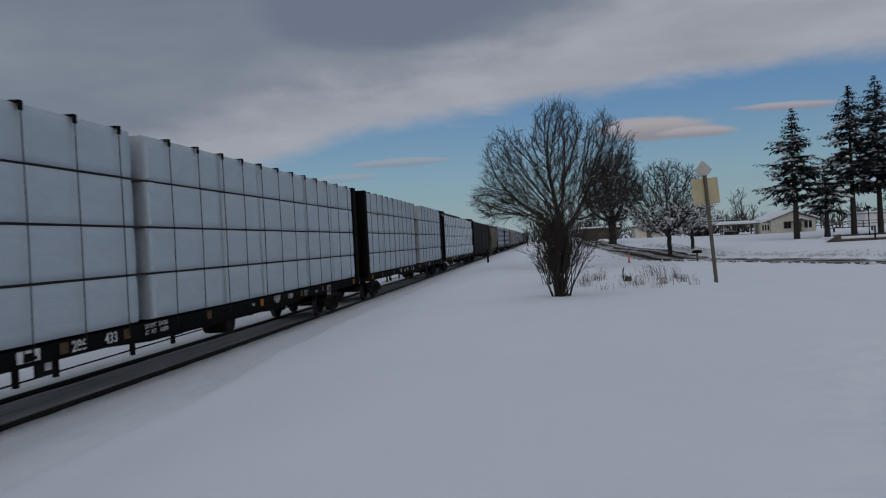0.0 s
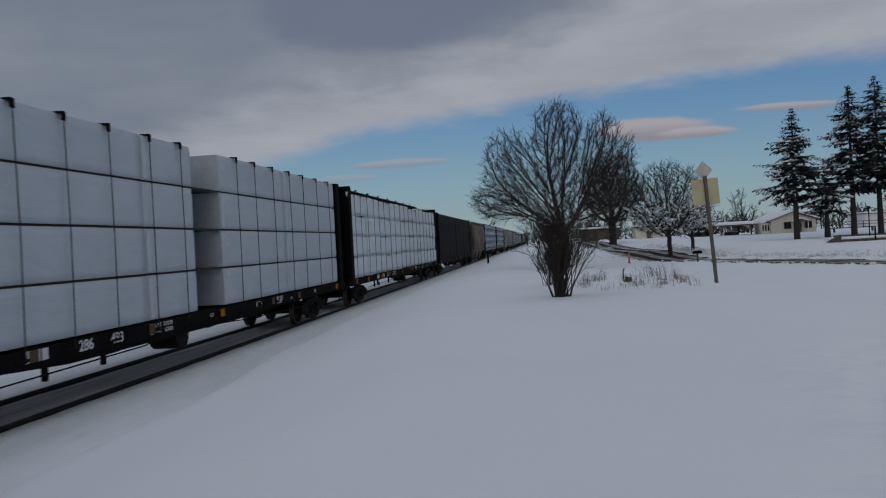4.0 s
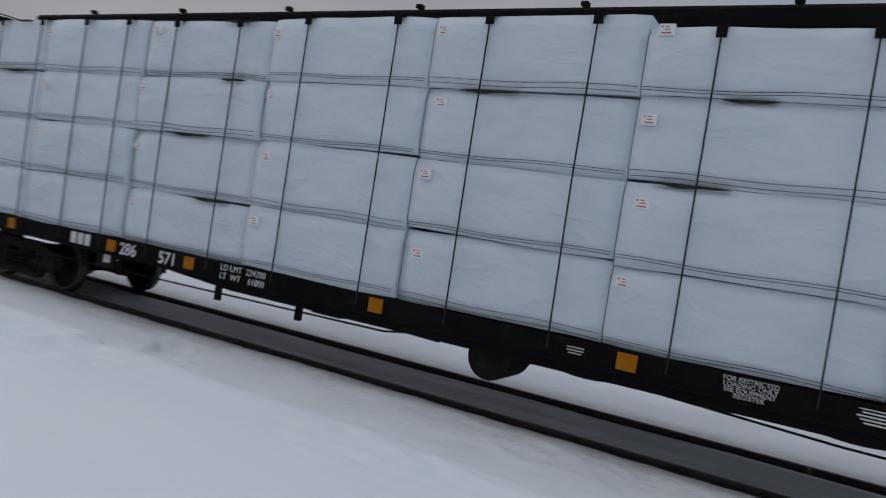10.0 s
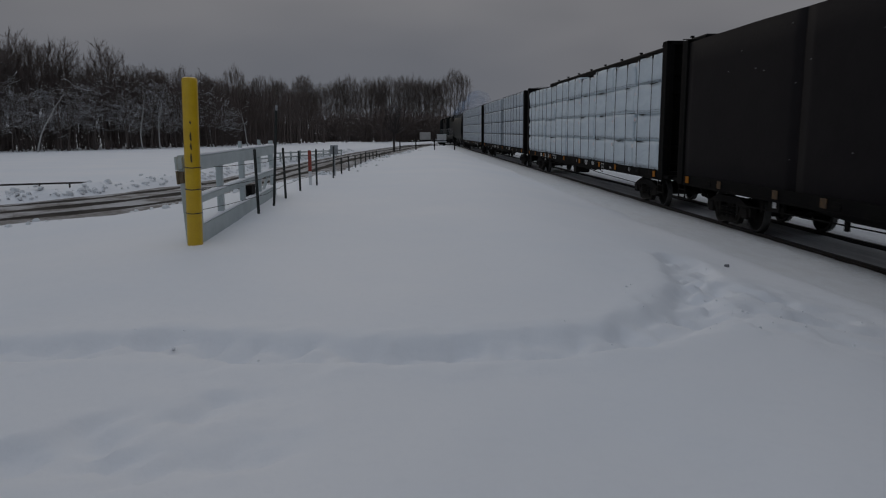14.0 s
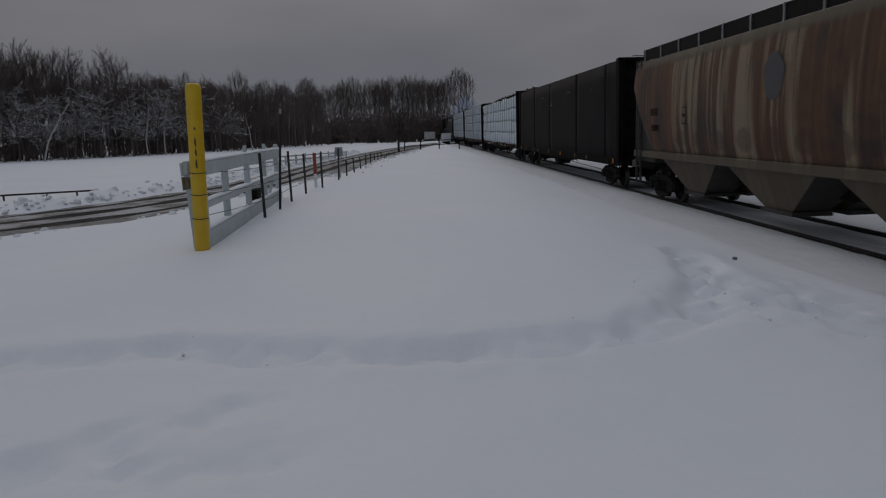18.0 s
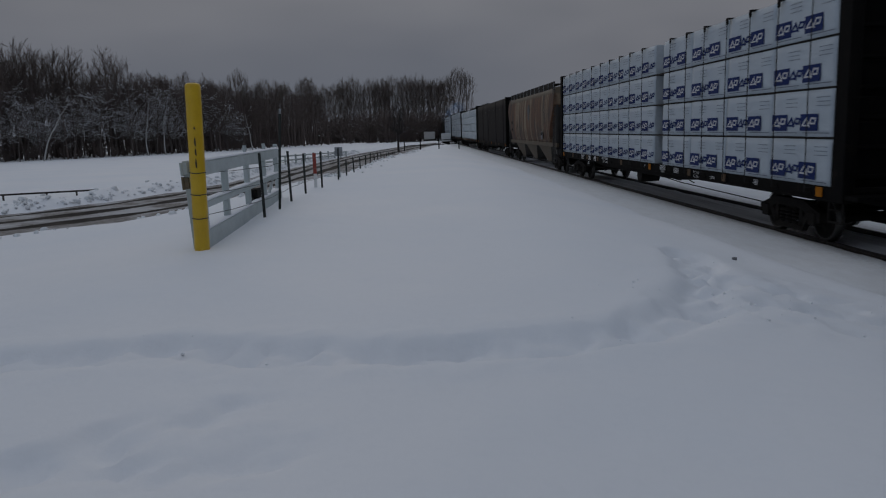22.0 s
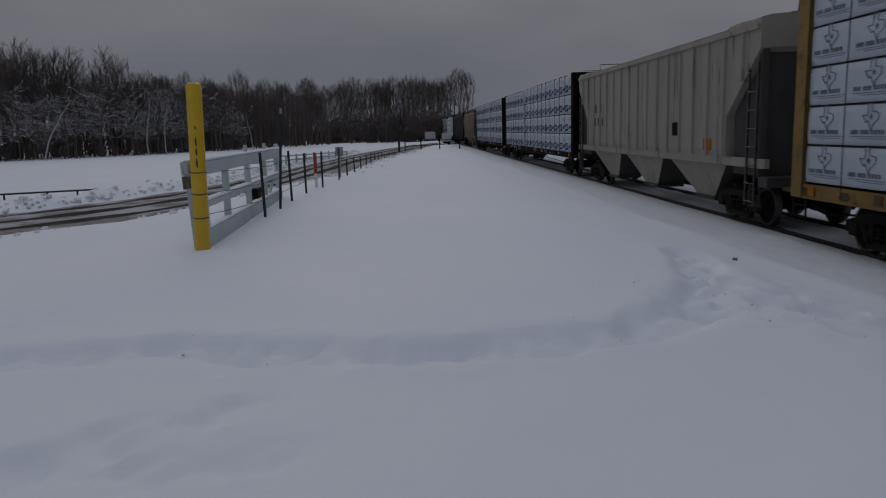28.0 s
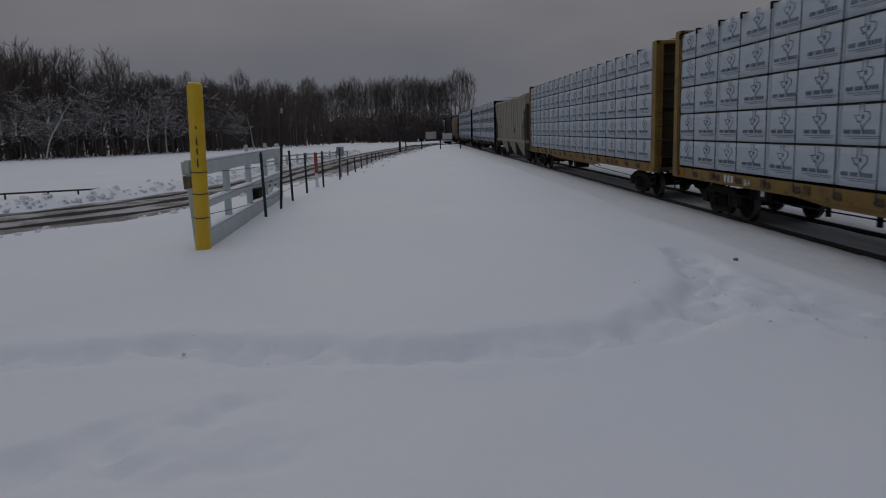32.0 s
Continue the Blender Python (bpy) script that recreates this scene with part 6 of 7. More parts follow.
def crown_tree(seed, pts, fork, butt, step, kill, tip=0.006, power=2.3, twigs=2, twig=0.45, up=0.12, stray=0.5, wobble=0.09):
    """A tree that grows towards points in its crown, branch by branch, and ends in fine twigs."""
    rng = np.random.RandomState(seed)
    n0 = max(2, int(fork / step))
    nodes = [np.array([0.02 * rng.randn(), 0.02 * rng.randn(), -0.3 + (fork + 0.3) * i / n0]) for i in range(n0 + 1)]
    parent = list(range(-1, n0))
    alive = np.ones(len(pts), bool)
    own = np.full(len(pts), n0)
    best = np.linalg.norm(pts - nodes[-1], axis=1)
    for _ in range(140):
        live = np.nonzero(alive)[0]
        if not len(live):
            break
        pull = {}
        for i in live:
            pull.setdefault(own[i], []).append(i)
        fresh = []
        for k, ids in pull.items():
            d = pts[ids] - nodes[k]
            d = (d / (np.linalg.norm(d, axis=1)[:, None] + 1e-9)).mean(0) + rng.randn(3) * wobble + np.array([0, 0, up])
            q = nodes[k] + d / (np.linalg.norm(d) + 1e-9) * step
            fresh.append(len(nodes))
            nodes.append(q)
            parent.append(k)
        new_q = np.array([nodes[i] for i in fresh])
        dist = np.linalg.norm(pts[live][:, None] - new_q[None], axis=2)
        j = dist.argmin(1)
        m = dist[np.arange(len(live)), j]
        closer = m < best[live]
        own[live[closer]] = np.array(fresh)[j[closer]]
        best[live[closer]] = m[closer]
        alive[live[best[live] < kill]] = False
        if not closer.any():
            break
    nodes, parent = np.array(nodes), np.array(parent)
    r = np.zeros(len(nodes))
    kids = np.bincount(parent[1:], minlength=len(nodes))
    for i in range(len(nodes) - 1, 0, -1):
        if kids[i] == 0:
            r[i] += tip ** power
        r[parent[i]] += r[i]
    r = r ** (1 / power)
    r = np.where(r < tip * 2, r, tip * 2 + (r - tip * 2) * (butt - tip * 2) / max(r[0] - tip * 2, 1e-6))
    segs = [(*nodes[parent[i]], *nodes[i], min(r[parent[i]], r[i] * 1.25), r[i]) for i in range(1, len(nodes))]
    centre = np.array([0, 0, fork])
    for i in range(n0 + 1, len(nodes)):
        if r[i] > tip * 3.2:
            continue
        d0 = nodes[i] - nodes[parent[i]]
        d0 = d0 / np.linalg.norm(d0) + (nodes[i] - centre) / (np.linalg.norm(nodes[i] - centre) + 1e-9) * 0.5
        for _ in range(twigs):
            d = d0 / np.linalg.norm(d0) + rng.randn(3) * stray + np.array([0, 0, 0.15])
            q = nodes[i] + d / np.linalg.norm(d) * twig * rng.uniform(0.4, 1.1)
            e = d / np.linalg.norm(d) + rng.randn(3) * stray * 0.7
            segs.append((*nodes[i], *q, tip * 0.75, tip * 0.55))
            segs.append((*q, *(q + e / np.linalg.norm(e) * twig * 0.5), tip * 0.55, tip * 0.4))
    return np.array(segs)


FOREST = dict(pieces=(7, 4, 3), kids=(4, 2), bend=(0.05, 0.13, 0.22), lift=(0.03, 0.10, 0.03), bare=(0.40, 0.2), angle=(0.75, 0.6), ratio=(0.36, 0.5))
LADEN = dict(pieces=(7, 5, 3), kids=(4, 2), bend=(0.09, 0.16, 0.25), lift=(0.02, 0.0, -0.03), bare=(0.34, 0.15), angle=(1.05, 0.75), ratio=(0.42, 0.42))
SCRUB = dict(pieces=(3, 2, 2), kids=(2, 1), bend=(0.14, 0.2, 0.25), lift=(0.04, 0.03, 0.0), bare=(0.1, 0.1), angle=(0.6, 0.7), ratio=(0.6, 0.55))


def scatter(name, kinds, spots, mat, label, category, fat=1.0):
    """Far woods as one mesh: many turned and scaled copies of a few grown trees."""
    rng, out = np.random.RandomState(99), []
    for x, y, h in spots:
        a = kinds[rng.randint(len(kinds))].copy()
        t, k = rng.rand() * 6.28, h / a[:, 5].max()
        c, s = math.cos(t), math.sin(t)
        for o in (0, 3):
            px, py = a[:, o].copy(), a[:, o + 1].copy()
            a[:, o], a[:, o + 1], a[:, o + 2] = (px * c - py * s) * k + x, (px * s + py * c) * k + y, a[:, o + 2] * k + float(rough_ground(x, y)) - 0.1
        a[:, 6:] *= k * fat
        out.append(a)
    return tagged(new(name, tubes(name, np.concatenate(out), mat, 3, 4, 0.06)), label, category, kind="stuff")


def stouter(trees, least):
    for a in trees:
        a[:, 6:] = np.maximum(a[:, 6:], least)
    return trees


rng = np.random.RandomState(5)
forest = stouter([bare_tree(i, 14, 0.20, FOREST) for i in range(7)], 0.030)
laden = stouter([bare_tree(70 + i, 9, 0.12, LADEN) for i in range(6)], 0.026)
poplars = stouter([crown_tree(20 + i, crown_points(np.random.RandomState(i), 380, 2.7 + 0.3 * (i % 3), 2.8, 5.0, 16.0 + 0.4 * (i % 2), 20, 0.05), 4.5, 0.24, 0.6, 0.70, 0.02, 2.2, 2, 1.5, 0.8, 0.16, 0.03) for i in range(6)], 0.026)
scrubs = stouter([bare_tree(40 + i, 6, 0.07, SCRUB, 5, 0.3) for i in range(4)], 0.045)
poles = [np.array([(0, 0, -0.3, 0.1 * i, 0.05, 4.0, 0.13, 0.11), (0.1 * i, 0.05, 4.0, 0.25 * i - 0.2, 0, 8.5, 0.11, 0.05)]) for i in range(4)]


def belt(line, n, depth, h0, h1, bias=1.0):
    spots, cum = [], [0]
    for (ax, ay), (bx, by) in zip(line, line[1:]):
        cum.append(cum[-1] + math.hypot(bx - ax, by - ay))
    for i in range(n):
        u = (i + rng.rand()) / n * cum[-1]
        k = max(j for j in range(len(line) - 1) if cum[j] <= u)
        f = (u - cum[k]) / (cum[k + 1] - cum[k])
        ax, ay = line[k]
        bx, by = line[k + 1]
        nx_, ny_ = (by - ay) / (cum[k + 1] - cum[k]), -(bx - ax) / (cum[k + 1] - cum[k])
        e = rng.rand() ** bias * depth
        spots.append((ax + (bx - ax) * f + nx_ * e, ay + (by - ay) * f + ny_ * e, rng.uniform(h0, h1) * (0.8 + 0.25 * e / depth)))
    return spots


EDGE = [(14, -150), (16, -133), (24, -116), (34, -101), (45, -86), (58, -70), (74, -54), (95, -36)]
EDGE = EDGE[::-1]
round_heads = stouter([crown_tree(50 + i, crown_points(np.random.RandomState(50 + i), 300, 2.3 + 0.5 * (i % 3), 2.8, 4.5, 9.0 + 0.8 * (i % 2), 14, 0.0), 4.0, 0.20, 0.55, 0.66, 0.015, 2.2, 3, 0.95, 0.40, 0.24, 0.05) for i in range(6)], 0.017)
scatter("far_woods", round_heads, [(x, y, h * (0.62 + 0.38 * float(smooth01(y, -135, -82)))) for x, y, h in belt(EDGE, 230, -26, 13.2, 20.0, 0.8)], WOODS_TALL, "tall brown bare broadleaf wood", "woods")
scatter("wood_trunks", poles, belt(EDGE, 420, -22, 6.0, 11.0, 0.8) + belt([(78, -203), (40, -213), (0, -217), (-16, -216)], 80, 8, 8.0, 12.0), WOODS_TALL, "dark slim trunks standing close in the wood", "trunks")
scatter("edge_trees", laden, belt(EDGE[:6], 165, -11, 6.0, 11.5, 1.2), WOODS, "spreading trees at the wood's edge, white with snow", "trees")
scatter("undergrowth", scrubs, belt(EDGE, 300, -18, 2.0, 4.6, 0.6) + belt(EDGE[1:6], 110, -8, 1.2, 2.4, 0.8) + belt([(15, -150), (2, -165), (-20, -178)], 60, 12, 4.0, 7.5), WOODS_TALL, "dark brown thicket along the wood's edge", "thicket", 1.3)
scatter("poplar_row", poplars, belt([(78, -200), (40, -210), (0, -214), (-17, -213)], 42, 3, 17.6, 19.2) + belt([(78, -210), (40, -218), (0, -222), (-14, -221)], 34, 6, 17.6, 19.6) + [(61, -206, 21.5), (55, -207, 20.6), (47, -209, 22.0), (66, -205, 20.8)], POPLAR_BARK, "row of tall bare poplars", "poplars")
scatter("poplar_thicket", scrubs, belt([(74, -198), (40, -206), (0, -210), (-17, -209)], 130, 14, 4.0, 8.5) + belt([(74, -196), (40, -204), (0, -208), (-17, -207)], 130, 8, 1.8, 3.5), WOODS_TALL, "dark brown thicket below the poplars", "thicket", 1.8)
SLIM = dict(pieces=(7, 4, 3), kids=(1, 2), bend=(0.10, 0.14, 0.2), lift=(0.02, 0.06, 0.0), bare=(0.5, 0.3), angle=(0.7, 0.7), ratio=(0.35, 0.5))
for x, y, h, lean, turn in ((41.2, -84.4, 8.5, -9, 20), (34.2, -97.6, 7.5, 11, 70), (32.6, -99.4, 7.0, 6, 140), (45.5, -80.0, 7.5, 7, 210), (24.2, -114.0, 6.5, 12, 300)):
    birch = bare_tree(61 + turn, 8.5, 0.11, SLIM)
    t = thing("birch_tree", "pale slender leaning bare tree with snow on its limbs", "tree", pose(x, y, gz(x, y), 0, lean, turn if lean < 0 else 0), "pale trees at the wood's edge")
    big = birch[:, 6] > 0.028
    part("trunk", tubes("trunk", birch[big] * (h / 8.5), BIRCH), None, t)
    part("crown", tubes("crown", stouter([birch[~big] * (h / 8.5)], 0.02)[0], WOODS), None, t)
lone = bare_tree(71, 5.2, 0.10, FOREST)
t = thing("bare_tree", "slim bare young tree beside the lane", "tree", (1.08, -70, gz(1.08, -70)))
part("trunk", tubes("trunk", lone[lone[:, 6] > 0.035], BARK_DARK), None, t)
part("crown", tubes("crown", lone[lone[:, 6] <= 0.035], BARK_DARK), None, t)

# ---- gate, bollard and fence beside the lane ----
t = thing("bollard", "tall yellow pipe bollard with black scuffs", "bollard", pose(2.884, -9.92, 0.55, 0, -1.4, 0))
g = Geo()
for z0, z1, r0, r1 in ((0.0, 2.40, 0.101, 0.101), (2.40, 2.43, 0.101, 0.092), (2.43, 2.445, 0.092, 0.06)):
    g.cyl((0, 0, z0), (0, 0, z1), r0, r1, 28)
part("pipe", g, POST_YELLOW, t, smooth=False)
for z, h, a in ((1.55, 0.10, 4.55), (1.68, 0.12, 4.6), (1.40, 0.13, 4.62), (1.86, 0.05, 4.5)):
    part("scuff", Geo().prism([(-0.012, -h / 2), (0.008, -h / 2 + 0.01), (0.014, 0.0), (0.004, h / 2), (-0.006, h / 2 - 0.02)], "y", -0.002, 0.002), SCUFF, t, at=pose(-0.02 + 0.03 * (a - 4.5), 0.101, z, 0, 0, 0))
for z in (0.66, 0.98, 1.27):
    g = Geo()
    pts = [(0.107 * math.cos(k * math.pi / 9), 0.107 * math.sin(k * math.pi / 9), z + 0.004 * math.sin(k)) for k in range(19)]
    part("wire_loop", g.rod(pts, 0.006, 4), TPOST, t)

GATE_A, GATE_B, GATE_Z = (2.86, -10.05), (3.12, -17.35), 0.62
dx, dy = GATE_B[0] - GATE_A[0], GATE_B[1] - GATE_A[1]
span = math.hypot(dx, dy)
gate = thing("gate", "pale grey-green three-rail barrier gate, snow on its ledges", "gate", pose(GATE_A[0], GATE_A[1], 0, 0, 0, math.degrees(math.atan2(dy, dx))))
for z0, z1 in ((1.77, 1.97), (1.32, 1.42), (0.76, 1.03)):
    r = part("rail", Geo().box(0, span, -0.05, 0.05, z0, z1, 0.02), GATE_PAINT, gate)
    part("snow_ledge", Geo().box(0.1, span - 0.1, -0.06, 0.05, z1, z1 + 0.035, 0.015), SNOW, r)
for u in (0.06, 1.5, 3.35, 5.2, 7.05):
    part("upright", Geo().box(u - 0.07, u + 0.07, -0.045, 0.045, 0.55, 1.95 if u < 7 else 2.08, 0.015), GATE_PAINT, gate)
for u in (3.3, 5.4):
    part("cap", Geo().cyl((u, 0, 1.97), (u, 0, 2.12), 0.035, n=8), GATE_PAINT, gate)
part("latch_box", Geo().box(4.3, 4.75, 0.0, 0.16, 1.0, 1.25, 0.02).rod([(4.3, 0.1, 1.1), (4.1, 0.1, 0.95)], 0.04), BLACK_GRIME, gate, "dark latch box")
part("brace", Geo().rod([(5.3, 0, 0.9), (6.9, 0, 1.5)], 0.035, 6), GATE_PAINT, gate)
t = thing("hinge_post", "pale grey-green steel hinge post with rusty plates", "post", pose(2.98, -10.10, 0.5, 0, 2.8, 0))
part("post", Geo().box(-0.042, 0.042, -0.042, 0.042, 0, 1.48, 0.01), GATE_PAINT, t)
for z in (1.18, 1.37):
    part("hinge_plate", Geo().box(-0.03, 0.06, 0.043, 0.068, z - 0.08, z + 0.08, 0.01).cyl((0.055, 0.06, z - 0.09), (0.055, 0.06, z + 0.09), 0.022, n=8), varied("rusty_plate", (0.12, 0.09, 0.06), (0.2, 0.16, 0.1), 6, 0.7, 0.3) if z < 1.3 else GATE_PAINT, t)


@once
def tpost_mesh(height):
    g = Geo().prism([(-0.025, -0.004), (0.025, -0.004), (0.025, 0.004), (0.004, 0.004), (0.004, 0.03), (-0.004, 0.03), (-0.004, 0.004), (-0.025, 0.004)], "z", -0.3, height)
    for i in range(int(height / 0.06)):
        g.box(-0.012, 0.012, -0.012, -0.004, 0.08 + i * 0.06, 0.10 + i * 0.06)
    return g.mesh("stake", TPOST)


FENCE = [(2.71, -13.4, 1.17, 1.1), (2.68, -14.8, 1.90, -3.7), (2.70, -16.4, 1.12, 1), (2.66, -18.4, 1.0, 0.5), (2.46, -20.2, 0.98, 0), (2.32, -23.4, 1.0, -2)]
FENCE += [(2.25 - 0.033 * i * 2.4, -25.6 - 2.4 * i, 0.54 - 0.02 * i + 0.05 * math.sin(i * 2.1), 2.5 * math.sin(i * 1.3)) for i in range(14)]
for x, y, h, lean in FENCE:
    t = thing("fence_post", "dark steel T-post of the wire fence", "fence post", pose(x, y, gz(x, y), 0, lean, 0), "T-posts of the wire fence")
    part("stake", tpost_mesh(round(h, 2)), None, t)
    if h > 1.5:
        part("cap", Geo().box(-0.022, 0.022, -0.03, -0.008, h - 0.02, h + 0.10, 0.004), GALV, t, "pale metal tip")
    part("clip", Geo().rod([(-0.04, -0.02, 0.5), (0.04, -0.02, 0.52)], 0.006, 4), GALV, t)
pts = [(2.93, -9.92, 1.0)] + [(x, y, min(h, 1.05) / 1.05) for x, y, h, _ in FENCE]
for up in (0.32, 0.62, 0.92):
    line = []
    for (ax, ay, ka), (bx, by, kb) in zip(pts, pts[1:]):
        za, zb = gz(ax, ay) + up * ka, gz(bx, by) + up * kb
        if (ax, ay, ka) == pts[0]:
            za = 0.55 + up + 0.35
        line += [(ax, ay, za), ((ax + bx) / 2, (ay + by) / 2, (za + zb) / 2 - 0.02)]
    g = Geo().rod(line + [(bx, by, zb)], 0.005, 4)
    tagged(new("fence_wire", g.mesh("fence_wire", TPOST)), "thin dark fence wire strung between posts", "wire", "wires of the fence")
t = thing("marker_post", "short marker post, red above and white below", "marker post", (2.66, -20.4, gz(2.66, -20.4)))
part("lower_half", Geo().box(-0.042, 0.042, -0.02, 0.02, -0.2, 0.38, 0.008), WHITE_PAINT, t)
part("upper_half", Geo().box(-0.046, 0.046, -0.025, 0.025, 0.38, 0.95, 0.008), RED_PAINT, t, "red panel")
t = thing("small_sign", "small blank metal sign on a thin stake", "sign", (2.42, -24.9, gz(2.42, -24.9)))
part("stake", Geo().box(-0.025, 0.025, -0.012, 0.012, -0.2, 0.9), GALV, t)
part("plate", Geo().box(-0.13, 0.13, -0.02, -0.012, 0.72, 1.02, 0.004), GALV, t)
# low pipe rail beyond the lane
t = thing("pipe_rail", "low rusty pipe rail on short posts", "rail", (0, 0, 0))
ends_ = [(18.5, -21.6), (10.48, -25.42)]
g0 = 0.62
part("pipe", Geo().rod([(ends_[0][0], ends_[0][1], g0 + 0.05), (ends_[1][0], ends_[1][1], g0)], 0.03, 8), RAILHEAD, t)
for f in (0.12, 0.66, 0.8, 0.9):
    x, y = 18.5 + (10.48 - 18.5) * f, -21.6 + (-25.42 + 21.6) * f
    part("post", Geo().cyl((x, y, gz(x, y) - 0.2), (x, y, g0 + 0.03), 0.03, n=7), RAILHEAD, t)
# second, lighter rail fence over the lane
t = thing("guard_rail", "long pale guard rail beside the lane", "guard rail", (0, 0, 0))
a, b = (8.0, -36.0), (5.4, -62.0)
for u in (0.25, 0.5):
    part("beam", Geo().rod([(a[0], a[1], gz(*a) + u), (b[0], b[1], gz(*b) + u)], 0.05, 6), GATE_PAINT, t)
for i in range(12):
    x, y = a[0] + (b[0] - a[0]) * i / 11, a[1] + (b[1] - a[1]) * i / 11
    part("post", Geo().box(x - 0.05, x + 0.05, y - 0.05, y + 0.05, gz(x, y) - 0.2, gz(x, y) + 0.56), GATE_PAINT, t)
# bar gate across the trackside at the far end, and what stands beyond
t = thing("bar_gate", "dark two-bar gate across the trackside", "gate", (0, 0, 0))
for x in (0.6, -1.09, -3.07, -5.2):
    part("post", Geo().box(x - 0.06, x + 0.06, -78.06, -77.94, gz(x, -78) - 0.1, gz(x, -78) + 1.15), BLACK_GRIME, t)
for z in (0.55, 1.0):
    part("bar", Geo().rod([(0.6, -78, gz(0, -78) + z), (-5.2, -78, gz(-5, -78) + z)], 0.045, 6), BLACK_GRIME, t)


def box_truck(x, y, tone):
    g0 = gz(x, y) - 0.45
    t = thing("box_truck", "white box truck waiting at the far crossing", "truck", (x, y, g0), "trucks at the crossing")
    part("box", Geo().box(-1.05, 1.05, -2.5, 2.2, 0.75, 2.25, 0.04), tone, t)
    part("bumper", Geo().box(-1.05, 1.05, 2.2, 2.35, 0.5, 0.75, 0.02), BLACK_GRIME, t)
    part("cab", Geo().box(-1.0, 1.0, -4.3, -2.6, 0.6, 2.0, 0.1), tone, t)
    for sx in (-1, 1):
        for yy in (-3.6, 1.2):
            part("wheel", Geo().cyl((sx * 0.75, yy, 0.42), (sx * 1.03, yy, 0.42), 0.42, n=14), BLACK_GRIME, t)
    part("frame", Geo().box(-0.4, 0.4, -4.0, 2.2, 0.5, 0.75), BLACK_GRIME, t)


box_truck(-4.0, -150, varied("dull_white_panel", (0.42, 0.40, 0.38), (0.5, 0.48, 0.46), 2, 0.6))
t = thing("equipment_cabinet", "white equipment cabinet on a dark base beside the track", "cabinet", (-5.9, -120, gz(-5.9, -120)))
part("base", Geo().box(-0.6, 0.6, -0.5, 0.5, -0.3, 0.62, 0.02), BLACK_GRIME, t)
part("body", Geo().box(-0.75, 0.75, -0.6, 0.6, 0.62, 1.85, 0.03), WHITE_PAINT, t)
part("lid", Geo().box(-0.8, 0.8, -0.65, 0.65, 1.85, 1.91, 0.02), SNOW, t, "snow-covered lid")
t = thing("snow_clod", "small dark clod lying on the snow", "clod", (-4.28, -9.4, gz(-4.28, -9.4)))
part("lump", Geo().prism([(-0.03, -0.014), (0.0, -0.026), (0.034, -0.008), (0.02, 0.028), (-0.022, 0.024)], "z", -0.02, 0.035), GREY_PATCH, t)

# ---- north side: sign, shrub, trees, house ----
t = thing("road_sign", "backs of a diamond and a square sign on one leaning post", "sign", pose(4.96, 21.95, gz(4.96, 21.95), 0, -3.6, 12))
part("post", Geo().box(-0.04, 0.04, -0.045, 0.045, -0.3, 3.12, 0.006), WOOD_POST, t)
part("square_plate", Geo().box(-0.40, 0.40, -0.006, 0.006, 2.28, 3.04, 0.003), SIGN_BACK, t, "bare tan square sign back", at=(0, 0.055, 0))
part("diamond_plate", Geo().prism([(0, 3.00), (0.27, 3.28), (0, 3.56), (-0.27, 3.28)], "y", 0.05, 0.062), SIGN_PALE, t, "bare grey diamond sign back")
for z in (2.45, 2.85):
    part("bolt", Geo().cyl((0, -0.05, z), (0, -0.06, z), 0.012, n=6), GALV, t)


def planted(name, label, category, x, y, a, mat, big, group="", turn=0, thick=8):
    t = thing(name, label, category, pose(x, y, gz(x, y), 0, 0, turn), group)
    part("trunk", tubes("trunk", a[a[:, 6] > big], mat, 4, thick, 0.03), None, t)
    part("crown", tubes("crown", a[a[:, 6] <= big], mat, 3, 5, 0.03), None, t)
    return t


rng = np.random.RandomState(14)
# the large tree: limbs that fan from a low fork to a wide, domed crown
LOBES = [(-3.0, 0.2, 5.7, 1.65, 1.9, 2.4, 680), (-3.7, 0.4, 3.9, 1.55, 1.9, 1.3, 460), (-2.0, -0.6, 4.0, 1.6, 1.8, 1.4, 320), (-0.15, 0.0, 6.7, 1.75, 2.2, 2.8, 950), (0.0, 0.0, 4.8, 1.9, 2.6, 1.7, 420), (2.3, 0.1, 6.6, 1.15, 1.8, 2.1, 480), (3.5, 0.4, 6.3, 0.75, 1.2, 1.1, 180), (2.3, -0.3, 4.2, 1.5, 1.9, 1.5, 300), (-0.2, -0.2, 2.9, 2.5, 1.8, 0.9, 260)]
pts = np.concatenate([crown_points(rng, n, rx, ry, z - rz, z, z + rz, 0.0) + np.array([x, y, 0]) for x, y, z, rx, ry, rz, n in LOBES])
big = crown_tree(14, pts, 0.9, 0.24, 0.20, 0.25, 0.0112, 2.15, 3, 0.40, 0.16, 0.42, 0.06)
planted("broadleaf_tree", "large bare spreading tree with fine upswept twigs", "tree", 1.35, 42, big, BARK_WARM, 0.05, "bare trees by the road")


